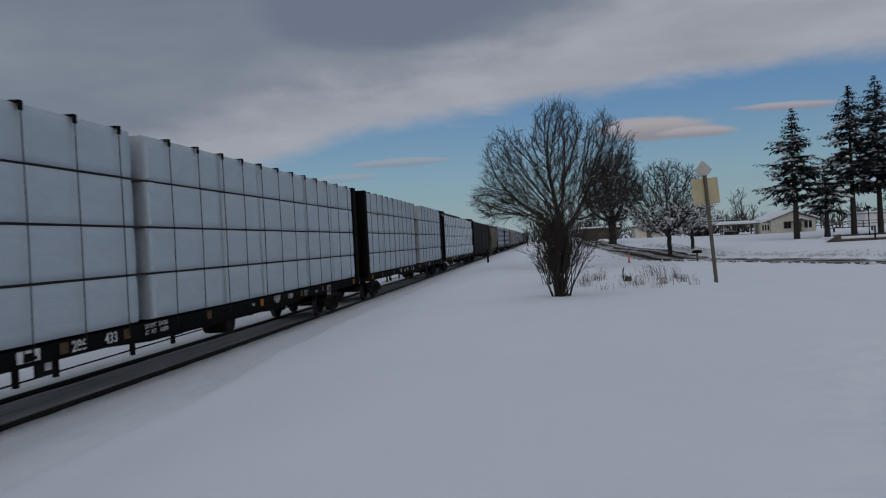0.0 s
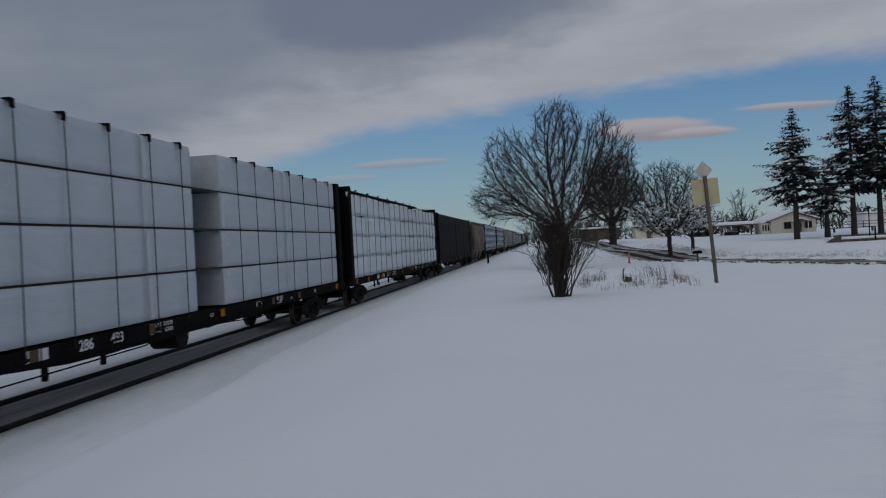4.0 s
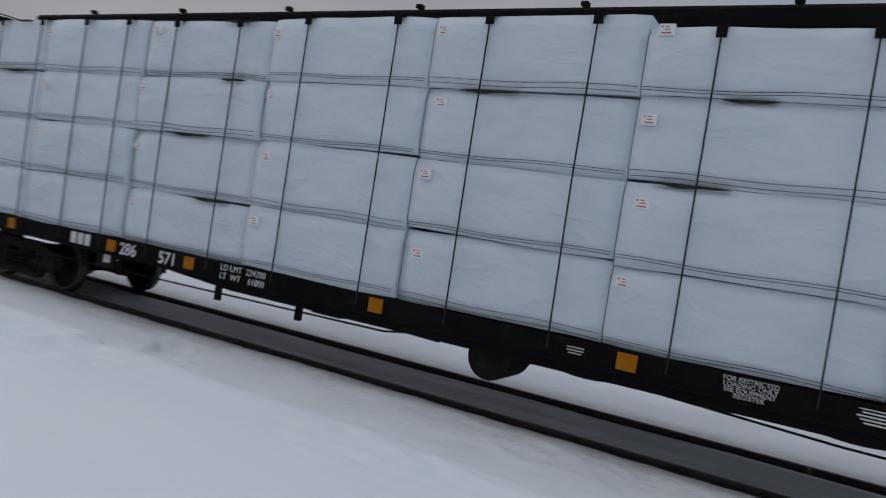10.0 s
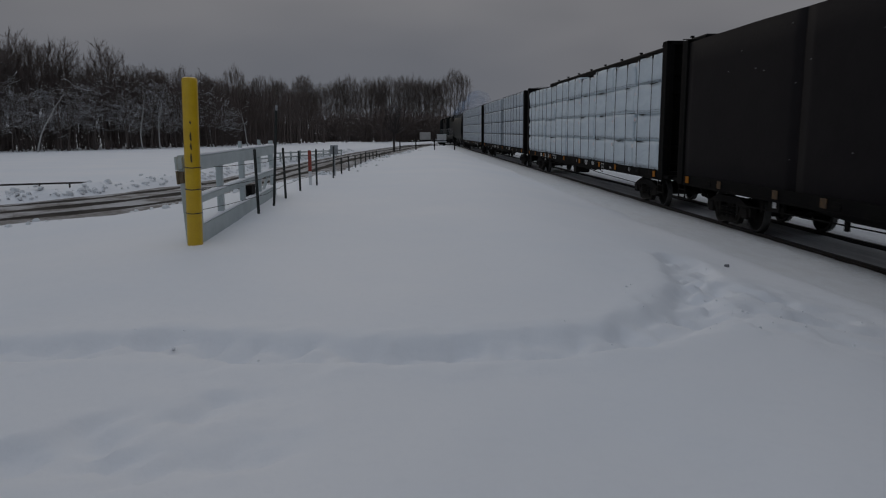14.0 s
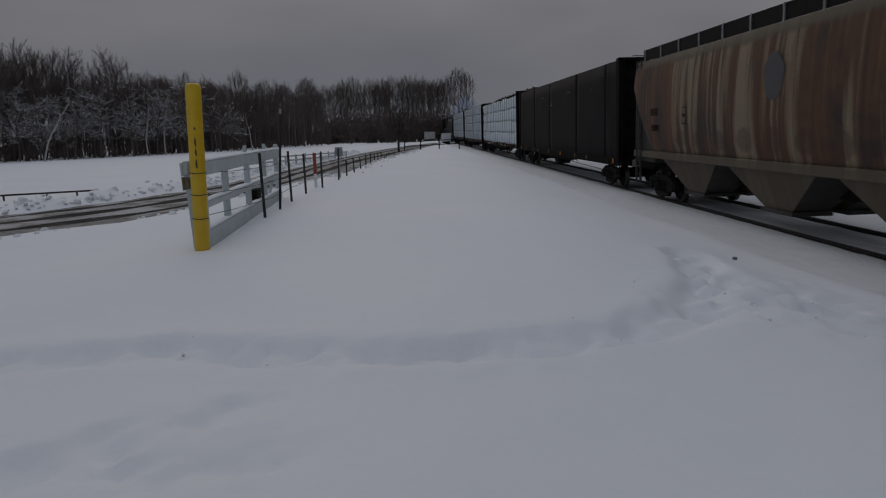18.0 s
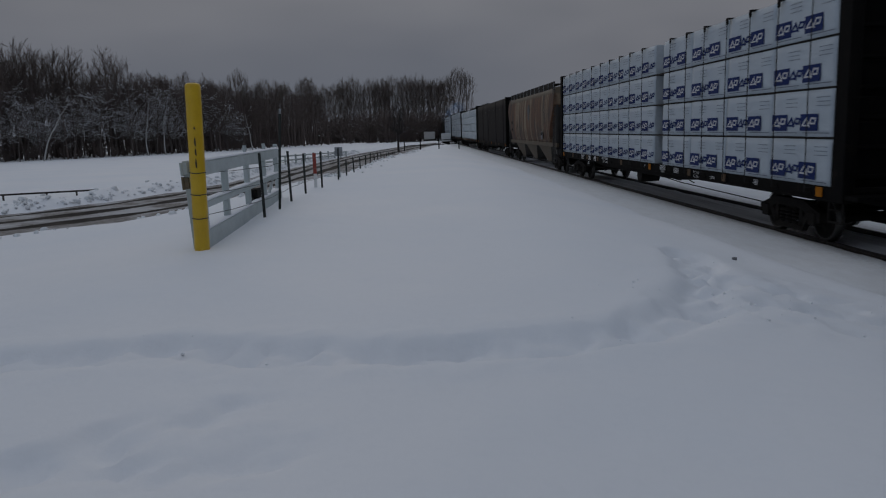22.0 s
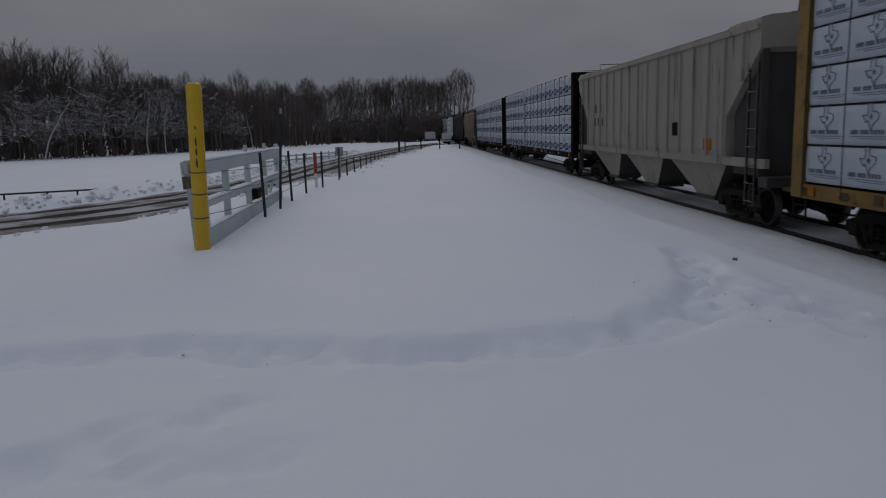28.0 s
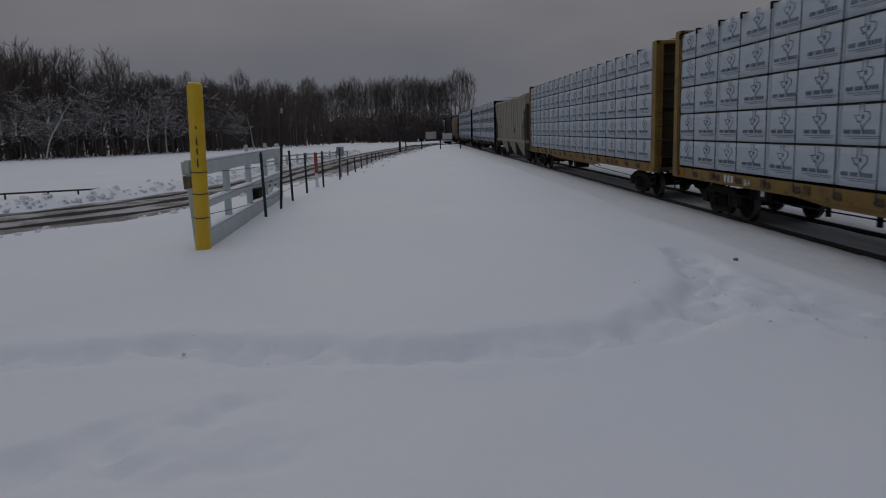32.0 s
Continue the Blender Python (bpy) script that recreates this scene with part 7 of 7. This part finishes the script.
def snow_lumps(parent, a, n, size, seed):
    """Cushions of snow that sit on the limbs."""
    rng = np.random.RandomState(seed)
    s = a[(a[:, 6] < 0.07) & (np.abs(a[:, 5] - a[:, 2]) < np.hypot(a[:, 3] - a[:, 0], a[:, 4] - a[:, 1]) * 1.6)]
    vs, fs = [], []
    for k in rng.choice(len(s), min(n, len(s)), False):
        p, q = s[k, :3], s[k, 3:6]
        c, w, h = (p + q) / 2, size * rng.uniform(0.4, 1.2), size * rng.uniform(0.25, 0.6)
        d = (q - p) / (np.linalg.norm(q - p) + 1e-9)
        e = np.cross(d, [0, 0, 1.0])
        o = len(vs)
        for z, f in ((-0.1, 0.8), (0.35, 1.0), (1.0, 0.45)):
            for u, v in ((-1, -0.4), (1, -0.4), (1, 0.4), (-1, 0.4)):
                vs.append(c + d * w * u * f * rng.uniform(0.8, 1.2) + e * w * v * f + np.array([0, 0, h * z]))
        for b in (0, 4):
            fs += [(o + b + i, o + b + (i + 1) % 4, o + b + 4 + (i + 1) % 4, o + b + 4 + i) for i in range(4)]
        fs += [(o + 8, o + 9, o + 10, o + 11), (o + 3, o + 2, o + 1, o)]
    ob = part("snow_load", quad_mesh("snow_load", np.array(vs), np.array(fs), SNOW), None, parent, "cushions of snow on the limbs")
    tagged(ob, kind="stuff")


pts = crown_points(np.random.RandomState(8), 2100, 3.7, 3.5, 2.2, 6.0, 10.6, 0.0)
dense = crown_tree(8, pts, 2.0, 0.45, 0.26, 0.32, 0.026, 2.2, 3, 0.5, 0.2, 0.4, 0.06)
planted("broadleaf_tree", "dense dark bare tree with snow in its fork", "tree", 8.05, 84.6, dense, BARK_DARK, 0.07, "bare trees by the road")
pts = crown_points(np.random.RandomState(12), 2100, 2.9, 2.7, 1.3, 3.4, 6.5, 0.0)
apple = crown_tree(12, pts, 0.7, 0.15, 0.18, 0.23, 0.011, 2.3, 3, 0.34, 0.1)
t = planted("fruit_tree", "old round-headed fruit tree heaped with snow", "tree", 8.65, 51.3, apple, BARK_DARK, 0.05, "snow-laden fruit trees", 0, 9)
snow_lumps(t, apple[apple[:, 2] < 3.4], 420, 0.17, 1)
pts = crown_points(np.random.RandomState(15), 600, 2.0, 1.9, 0.8, 1.9, 3.4, 0.1)
small = crown_tree(15, pts, 0.5, 0.12, 0.17, 0.25, 0.011, 2.3, 2, 0.3, 0.05)
t = planted("fruit_tree", "small spreading fruit tree with snow on its limbs", "tree", 10.5, 53.0, small, BARK_DARK, 0.05, "snow-laden fruit trees")
snow_lumps(t, small, 330, 0.15, 2)
STEMS = dict(pieces=(5, 3, 3), kids=(1, 2), bend=(0.07, 0.15, 0.2), lift=(0.05, 0.05, 0.02), bare=(0.3, 0.1), angle=(0.4, 0.5), ratio=(0.42, 0.5))
shrub = bare_tree(33, 2.7, 0.015, STEMS, 84, 0.24)
shrub[:, 6:] = np.maximum(shrub[:, 6:], 0.0045)
planted("shrub", "leafless many-stemmed shrub with bits of snow", "shrub", 0.42, 18.7, shrub, BARK_WARM, 0.007)
bush = bare_tree(37, 1.3, 0.012, STEMS, 24, 0.25)
bush[:, 6:] = np.maximum(bush[:, 6:], 0.006)
planted("shrub", "low dark tangled bush behind the tall shrub", "shrub", 0.18, 23.5, bush, BARK_DARK, 0.0065)
for x, y, h, sd in ((38.5, 150, 8.5, 3), (41, 156, 9.5, 4), (35, 160, 7, 5)):
    planted("bare_tree", "slim bare tree far behind the house", "tree", x, y, forest[sd] * (h / 14), BARK_DARK, 0.055, "bare trees behind the house", sd * 50)

planted("bare_tree", "small dark bare tree at the lane's end", "tree", 1.2, -73, round_heads[1] * (4.6 / 14), BARK_DARK, 0.05)

# dead grass in the ditch round the shrub
rng = np.random.RandomState(77)
segs = []
for i in range(26):
    x0, y0, spread, lean = rng.uniform(0.8, 4.4), rng.uniform(19.6, 24.8), rng.uniform(0.05, 0.22), rng.rand() * 6.28
    tall = rng.uniform(0.18, 0.62)
    for _ in range(rng.randint(8, 30)):
        x, y = x0 + rng.randn() * spread, y0 + rng.randn() * spread
        z, h, a = gz(x, y), tall * rng.uniform(0.5, 1.1), lean + rng.randn() * 0.9
        b = h * rng.uniform(0.15, 0.95)
        mx, my = x + math.cos(a) * b * 0.3, y + math.sin(a) * b * 0.3
        segs.append((x, y, z - 0.05, mx, my, z + h * 0.65, 0.0042, 0.003))
        segs.append((mx, my, z + h * 0.65, x + math.cos(a) * b, y + math.sin(a) * b, z + h * rng.uniform(0.75, 1.0), 0.003, 0.0012))
tagged(new("dead_grass", tubes("dead_grass", segs, GRASS)), "thin dead grass stalks standing out of the snow", "grass", kind="stuff")
t = thing("stump", "dark stump with a dry stalk, half buried in snow", "stump", (2.55, 22.9, gz(2.55, 22.9)))
part("wood", Geo().cyl((0, 0, -0.1), (0.05, 0, 0.14), 0.12, 0.09, 9), SCUFF, t)
part("stalk", Geo().rod([(-0.1, 0, 0), (-0.12, 0.02, 0.3), (-0.08, 0.02, 0.42)], 0.02, 5), BARK_DARK, t)
t = thing("delineator", "thin orange delineator at the road edge", "delineator", (5.1, 44.4, gz(5.1, 44.4)))
part("stake", Geo().cyl((0, 0, 0), (0, 0, 0.62), 0.05, 0.04, 10), varied("orange_plastic", (0.6, 0.1, 0.03), (0.66, 0.14, 0.05), 5, 0.5), t)
part("base", Geo().box(-0.09, 0.09, -0.09, 0.09, -0.02, 0.03, 0.01), BLACK_GRIME, t)
t = thing("mailbox", "dark mailbox on a short post", "mailbox", (9.07, 44.6, gz(9.07, 44.6)))
part("post", Geo().box(-0.05, 0.05, -0.05, 0.05, -0.2, 0.55), WOOD_POST, t)
part("box", Geo().prism([(-0.26, 0.5), (0.26, 0.5), (0.26, 0.62), (0.2, 0.68), (-0.2, 0.68), (-0.26, 0.62)], "y", -0.12, 0.12), BLACK_GRIME, t)
for x, y, h in ((-4.6, 62, 1.1),):
    t = thing("track_marker", "small dark post beside the track", "marker post", (x, y, gz(x, y)))
    part("post", Geo().box(-0.08, 0.08, -0.08, 0.08, -0.2, h, 0.01), BLACK_GRIME, t)


def conifer(seed, height, base, x, y, bare=0.24):
    """A spruce: whorls of drooping boughs, each made of many needle sprays."""
    rng = np.random.RandomState(seed)
    t = thing("conifer", "tall dark conifer with snow on its drooping boughs", "tree", (x, y, gz(x, y)), "conifers round the house")
    n = 8
    part("trunk", tubes("trunk", [(0, 0, height * i / n - 0.2, 0, 0, height * (i + 1) / n - 0.2, 0.26 * (1 - i / n) + 0.02, 0.26 * (1 - (i + 1) / n) + 0.02) for i in range(n)], BARK_DARK), None, t)
    vs, segs = [], []
    z = height * bare
    while z < height * 0.99:
        u = (z / height - bare) / (1 - bare)
        reach = base * 1.2 * (1 - u) ** 1.02 * (0.55 + 0.45 * min(1, u * 6))
        for k in range(rng.randint(6, 9)):
            a, ln = rng.rand() * 6.28, reach * rng.choice((0.45, 0.7, 0.95, 1.3)) * rng.uniform(0.8, 1.05) + 0.08
            droop = rng.uniform(0.10, 0.5) * (1 - 0.5 * u)
            c, s = math.cos(a), math.sin(a)
            m = max(3, int(ln / 0.22))
            prev = np.array([0, 0, z])
            for i in range(1, m + 1):
                f = i / m
                p = np.array([c * ln * f, s * ln * f, z + ln * (0.10 * f - droop * f * f + 0.10 * f ** 4)])
                segs.append((*prev, *p, 0.03 * (1 - f) + 0.008, 0.03 * (1 - f) + 0.006))
                prev = p
                if f < 0.2:
                    continue
                for _ in range(4):
                    w = rng.uniform(0.22, 0.55) * (0.6 + 0.6 * (1 - f)) * min(1.0, 0.4 + ln / 2) * (1 - 0.45 * u)
                    sa = a + rng.choice((-1, 1)) * rng.uniform(0.2, 1.3)
                    d = np.array([math.cos(sa), math.sin(sa), rng.uniform(-0.75, 0.05)])
                    side = np.array([-d[1], d[0], rng.uniform(-0.5, 0.5)]) * rng.uniform(0.22, 0.42)
                    q = p + rng.randn(3) * 0.05
                    vs += [q, q + d * w * 0.55 + side * w, q + d * w * rng.uniform(1.1, 1.6) + np.array([0, 0, -0.1 * w]), q + d * w * 0.5 - side * w]
        z += rng.uniform(0.26, 0.46) * (1 - 0.4 * u)
    f = np.arange(len(vs)).reshape(-1, 4)
    part("crown", quad_mesh("crown", np.array(vs), f, NEEDLES, False), None, t)
    part("bough", tubes("bough", segs, BARK_DARK), None, t)
    low = np.array(segs)
    snow_lumps(t, low[low[:, 2] < height * 0.78], int(9 * height), 0.34, seed)


conifer(1, 11.4, 3.0, 21.9, 66.5, 0.30)
conifer(2, 5.6, 2.4, 24.8, 67.6, 0.42)
conifer(3, 13.8, 3.9, 28.2, 70.6, 0.30)
conifer(4, 14.6, 4.1, 30.9, 71.6, 0.30)
conifer(5, 14.0, 3.6, 35.6, 74.5, 0.22)

# house: cream gable block with snowy roof, carport to the west
HX, HY = 27.8, 95.4
hz = gz(30, 96) - 0.05
house = thing("house", "low cream house with a snow-covered gable roof", "house", (HX + 0.6, HY, hz))
house.scale = (0.80, 0.8, 0.80)
W, D, EAVE, PEAK = 6.6, 9.0, 2.05, 3.2
part("wall", Geo().prism([(0, 0), (0, EAVE), (W / 2, PEAK), (W, EAVE), (W, 0)], "y", 0, D), SIDING, house)
for s in (0, 1):
    x0, x1 = (-0.5, W / 2) if s == 0 else (W / 2, W + 0.5)
    z0, z1 = (EAVE - 0.10, PEAK + 0.1) if s == 0 else (PEAK + 0.1, EAVE - 0.10)
    part("roof", Geo().prism([(x0, z0), (x1, z1), (x1, z1 + 0.10), (x0, z0 + 0.10)], "y", -0.55, D + 0.4), TRIM, house)
    part("roof_snow", Geo().prism([(x0 + (0.06 if s == 0 else 0), z0 + 0.104), (x1 - (0 if s == 0 else 0.06), z1 + 0.104), (x1 - (0 if s == 0 else 0.06), z1 + 0.34), (x0 + (0.06 if s == 0 else 0), z0 + 0.30)], "y", -0.5, D + 0.35), SNOW, house)


def window(parent, x, z, w, h, y=-0.02):
    f = part("window", Geo().box(x - w / 2, x + w / 2, y - 0.03, y + 0.02, z, z + h), DARK_GLASS, parent)
    g = Geo()
    for a, b, c, d in ((x - w / 2 - 0.07, x - w / 2, z - 0.07, z + h + 0.07), (x + w / 2, x + w / 2 + 0.07, z - 0.07, z + h + 0.07), (x - w / 2, x + w / 2, z - 0.07, z), (x - w / 2, x + w / 2, z + h, z + h + 0.07), (x - 0.02, x + 0.02, z, z + h)):
        g.box(a, b, y - 0.06, y + 0.02, c, d)
    part("frame", g, TRIM, f)


window(house, 2.45, 0.75, 0.95, 0.95)
window(house, 5.5, 0.75, 0.95, 0.95)
part("door", Geo().box(3.75, 4.5, -0.05, 0.02, 0.05, 1.75, 0.01), TRIM, house)
p = part("porch_roof", Geo().prism([(3.0, 1.75), (4.1, 2.2), (5.2, 1.75), (5.2, 1.65), (3.0, 1.65)], "y", -1.3, 0.0), TRIM, house)
part("porch_snow", Geo().prism([(2.95, 1.754), (4.1, 2.204), (5.25, 1.754), (5.25, 1.95), (4.1, 2.42), (2.95, 1.95)], "y", -1.35, 0.0), SNOW, house)
for x in (3.1, 5.1):
    part("porch_post", Geo().box(x - 0.05, x + 0.05, -1.25, -1.15, 0, 1.65), WHITE_PAINT, house)
b = part("bay", Geo().box(-1.4, 0.0, 0.3, 3.0, 0, 1.75, 0.02), SIDING, house)
for x in (-1.1, -0.7, -0.3):
    part("bay_window", Geo().box(x - 0.11, x + 0.11, 0.27, 0.31, 0.55, 1.45), DARK_GLASS, b)
part("bay_snow", Geo().prism([(-1.6, 1.75), (0.0, 2.0), (0.0, 2.25), (-1.6, 1.98)], "y", 0.1, 3.2), SNOW, house)

cp = thing("carport", "open carport with a dark beam and snow on its roof", "carport", (20.3, 96.5, hz - 0.1))
cp.scale = (0.92, 0.92, 0.72)
part("roof", Geo().box(0, 8.0, 0, 7.0, 1.95, 2.12, 0.02), TRIM, cp)
part("roof_snow", Geo().prism([(0.05, 2.124), (6.95, 2.124), (6.9, 2.75), (0.1, 2.36)], "x", 0.05, 8.0), SNOW, cp)
for x in (0.2, 2.6, 4.4, 6.6):
    part("post", Geo().box(x - 0.07, x + 0.07, 0.1, 0.24, -0.2, 1.95), DARK_WALL, cp)
    part("post", Geo().box(x - 0.07, x + 0.07, 6.7, 6.84, -0.2, 1.95), DARK_WALL, cp)
part("back_wall", Geo().box(0, 3.0, 6.9, 7.0, -0.2, 1.95), DARK_WALL, cp)
pile = thing("firewood_pile", "low dark firewood pile under the carport", "firewood", (23.7, 98.6, hz))
part("logs", Geo().box(0, 1.6, 0, 0.8, -0.1, 0.5, 0.05), DARK_WALL, pile)
part("snow_cap", Geo().box(0.02, 1.58, -0.02, 0.82, 0.504, 0.58, 0.02), SNOW, pile)
ob = thing("garden_bench", "long low dark bench in the snow", "bench", (31.2, 84.0, gz(31.2, 84) + 0.1))
part("seat", Geo().box(0, 4.6, 0, 0.4, 0.30, 0.40, 0.02), DARK_WALL, ob)
for x in (0.3, 4.2):
    part("leg", Geo().box(x, x + 0.15, 0.1, 0.3, -0.3, 0.30), DARK_WALL, ob)

# low deck with a lamp by the road
dk = thing("deck", "low dark timber deck edge with a ramp, deep in snow", "deck", (20.4, 54.3, gz(21, 54.5)))
part("edge_board", Geo().box(0.2, 12, -0.1, 0.05, -0.05, 0.16, 0.01), DARK_WALL, dk)
part("edge_board", Geo().box(1.0, 12, 2.9, 3.05, 0.25, 0.42, 0.01), DARK_WALL, dk)
part("snow_top", Geo().box(0.2, 12, 0.054, 2.9, -0.05, 0.30, 0.05), SNOW, dk)
part("ramp", Geo().prism([(-0.6, 0.0), (0.3, 0.5), (0.3, 0.0)], "y", -0.3, 0.1), DARK_WALL, dk)
for x in (2.6, 3.6, 6.0, 9.0):
    part("post", Geo().box(x - 0.04, x + 0.04, -0.16, -0.08, -0.2, 0.95), BLACK_GRIME, dk)
lp = thing("yard_lamp", "slim dark yard lamp on a pole", "lamp", (23.1, 55.3, gz(23.1, 55.3)))
part("pole", Geo().cyl((0, 0, -0.2), (0, 0, 2.2), 0.04, n=8), BLACK_GRIME, lp)
part("head", Geo().cyl((0, 0, 2.2), (0, 0, 2.38), 0.17, 0.10, 12), BLACK_GRIME, lp)
for x, y, w_, d_, h_, tone in ((7.2, 128, 6.0, 5.0, 2.2, DARK_WALL), (15.5, 124, 4.5, 4.0, 1.9, SIDING), (62, 150, 16.0, 8.0, 2.6, WHITE_PAINT)):
    z0 = gz(x, y) - 0.1
    sh = thing("shed", "low shed with a flat snow-covered roof", "shed", (x, y, z0), "sheds beyond the trees")
    part("wall", Geo().box(0, w_, 0, d_, 0, h_), tone, sh)
    part("roof", Geo().box(-0.3, w_ + 0.3, -0.3, d_ + 0.3, h_, h_ + 0.12, 0.02), TRIM, sh)
    part("roof_snow", Geo().box(-0.25, w_ + 0.25, -0.25, d_ + 0.25, h_ + 0.124, h_ + 0.40, 0.06), SNOW, sh)
    part("door", Geo().box(w_ * 0.4, w_ * 0.6, -0.03, 0.0, 0.1, h_ * 0.85), TRIM, sh)
scatter("northern_woods", forest + scrubs, belt([(140, 190), (100, 210), (60, 222), (20, 235), (-2, 240)], 130, -25, 5.5, 9.0), BARK_DARK, "far dark tree line beyond the snowy fields", "woods", 1.6)
f = thing("rail_fence", "far low rail fence across the field", "fence", (0, 0, 0))
for i in range(9):
    x, y = 38 + 4 * i, 118 - 3 * i
    z = gz(x, y)
    part("post", Geo().box(x - 0.06, x + 0.06, y - 0.06, y + 0.06, z - 0.2, z + 1.1), WOOD_POST, f)
for u in (0.55, 0.95):
    part("rail", Geo().rod([(38, 118, gz(38, 118) + u), (54, 106, gz(54, 106) + u), (70, 94, gz(70, 94) + u)], 0.05, 5), WOOD_POST, f)


# ---- what moves ----
def travelled(t):
    """Metres that the train has gone south at t seconds; it gathers speed slowly."""
    return 7.215 * t + 0.0168 * (t - 16) ** 2


def motions():
    for car, y in CARS:
        z = car.location.z
        walk(car, [(t, pose(TRACK_X, y - travelled(t), z)) for t in (0, 2, 4, 6, 8, 10, 12, 14, 16, 18, 20, 22, 24, 26, 28, 30, 32)])
    start = travelled(0)
    times = [i / 15 for i in range(481)]
    for wheel, y in WHEELS:
        walk(wheel, [(t, pose(0, y, WHEEL_R, math.degrees((travelled(t) - start) / WHEEL_R), 0, 0)) for t in times])


motions()
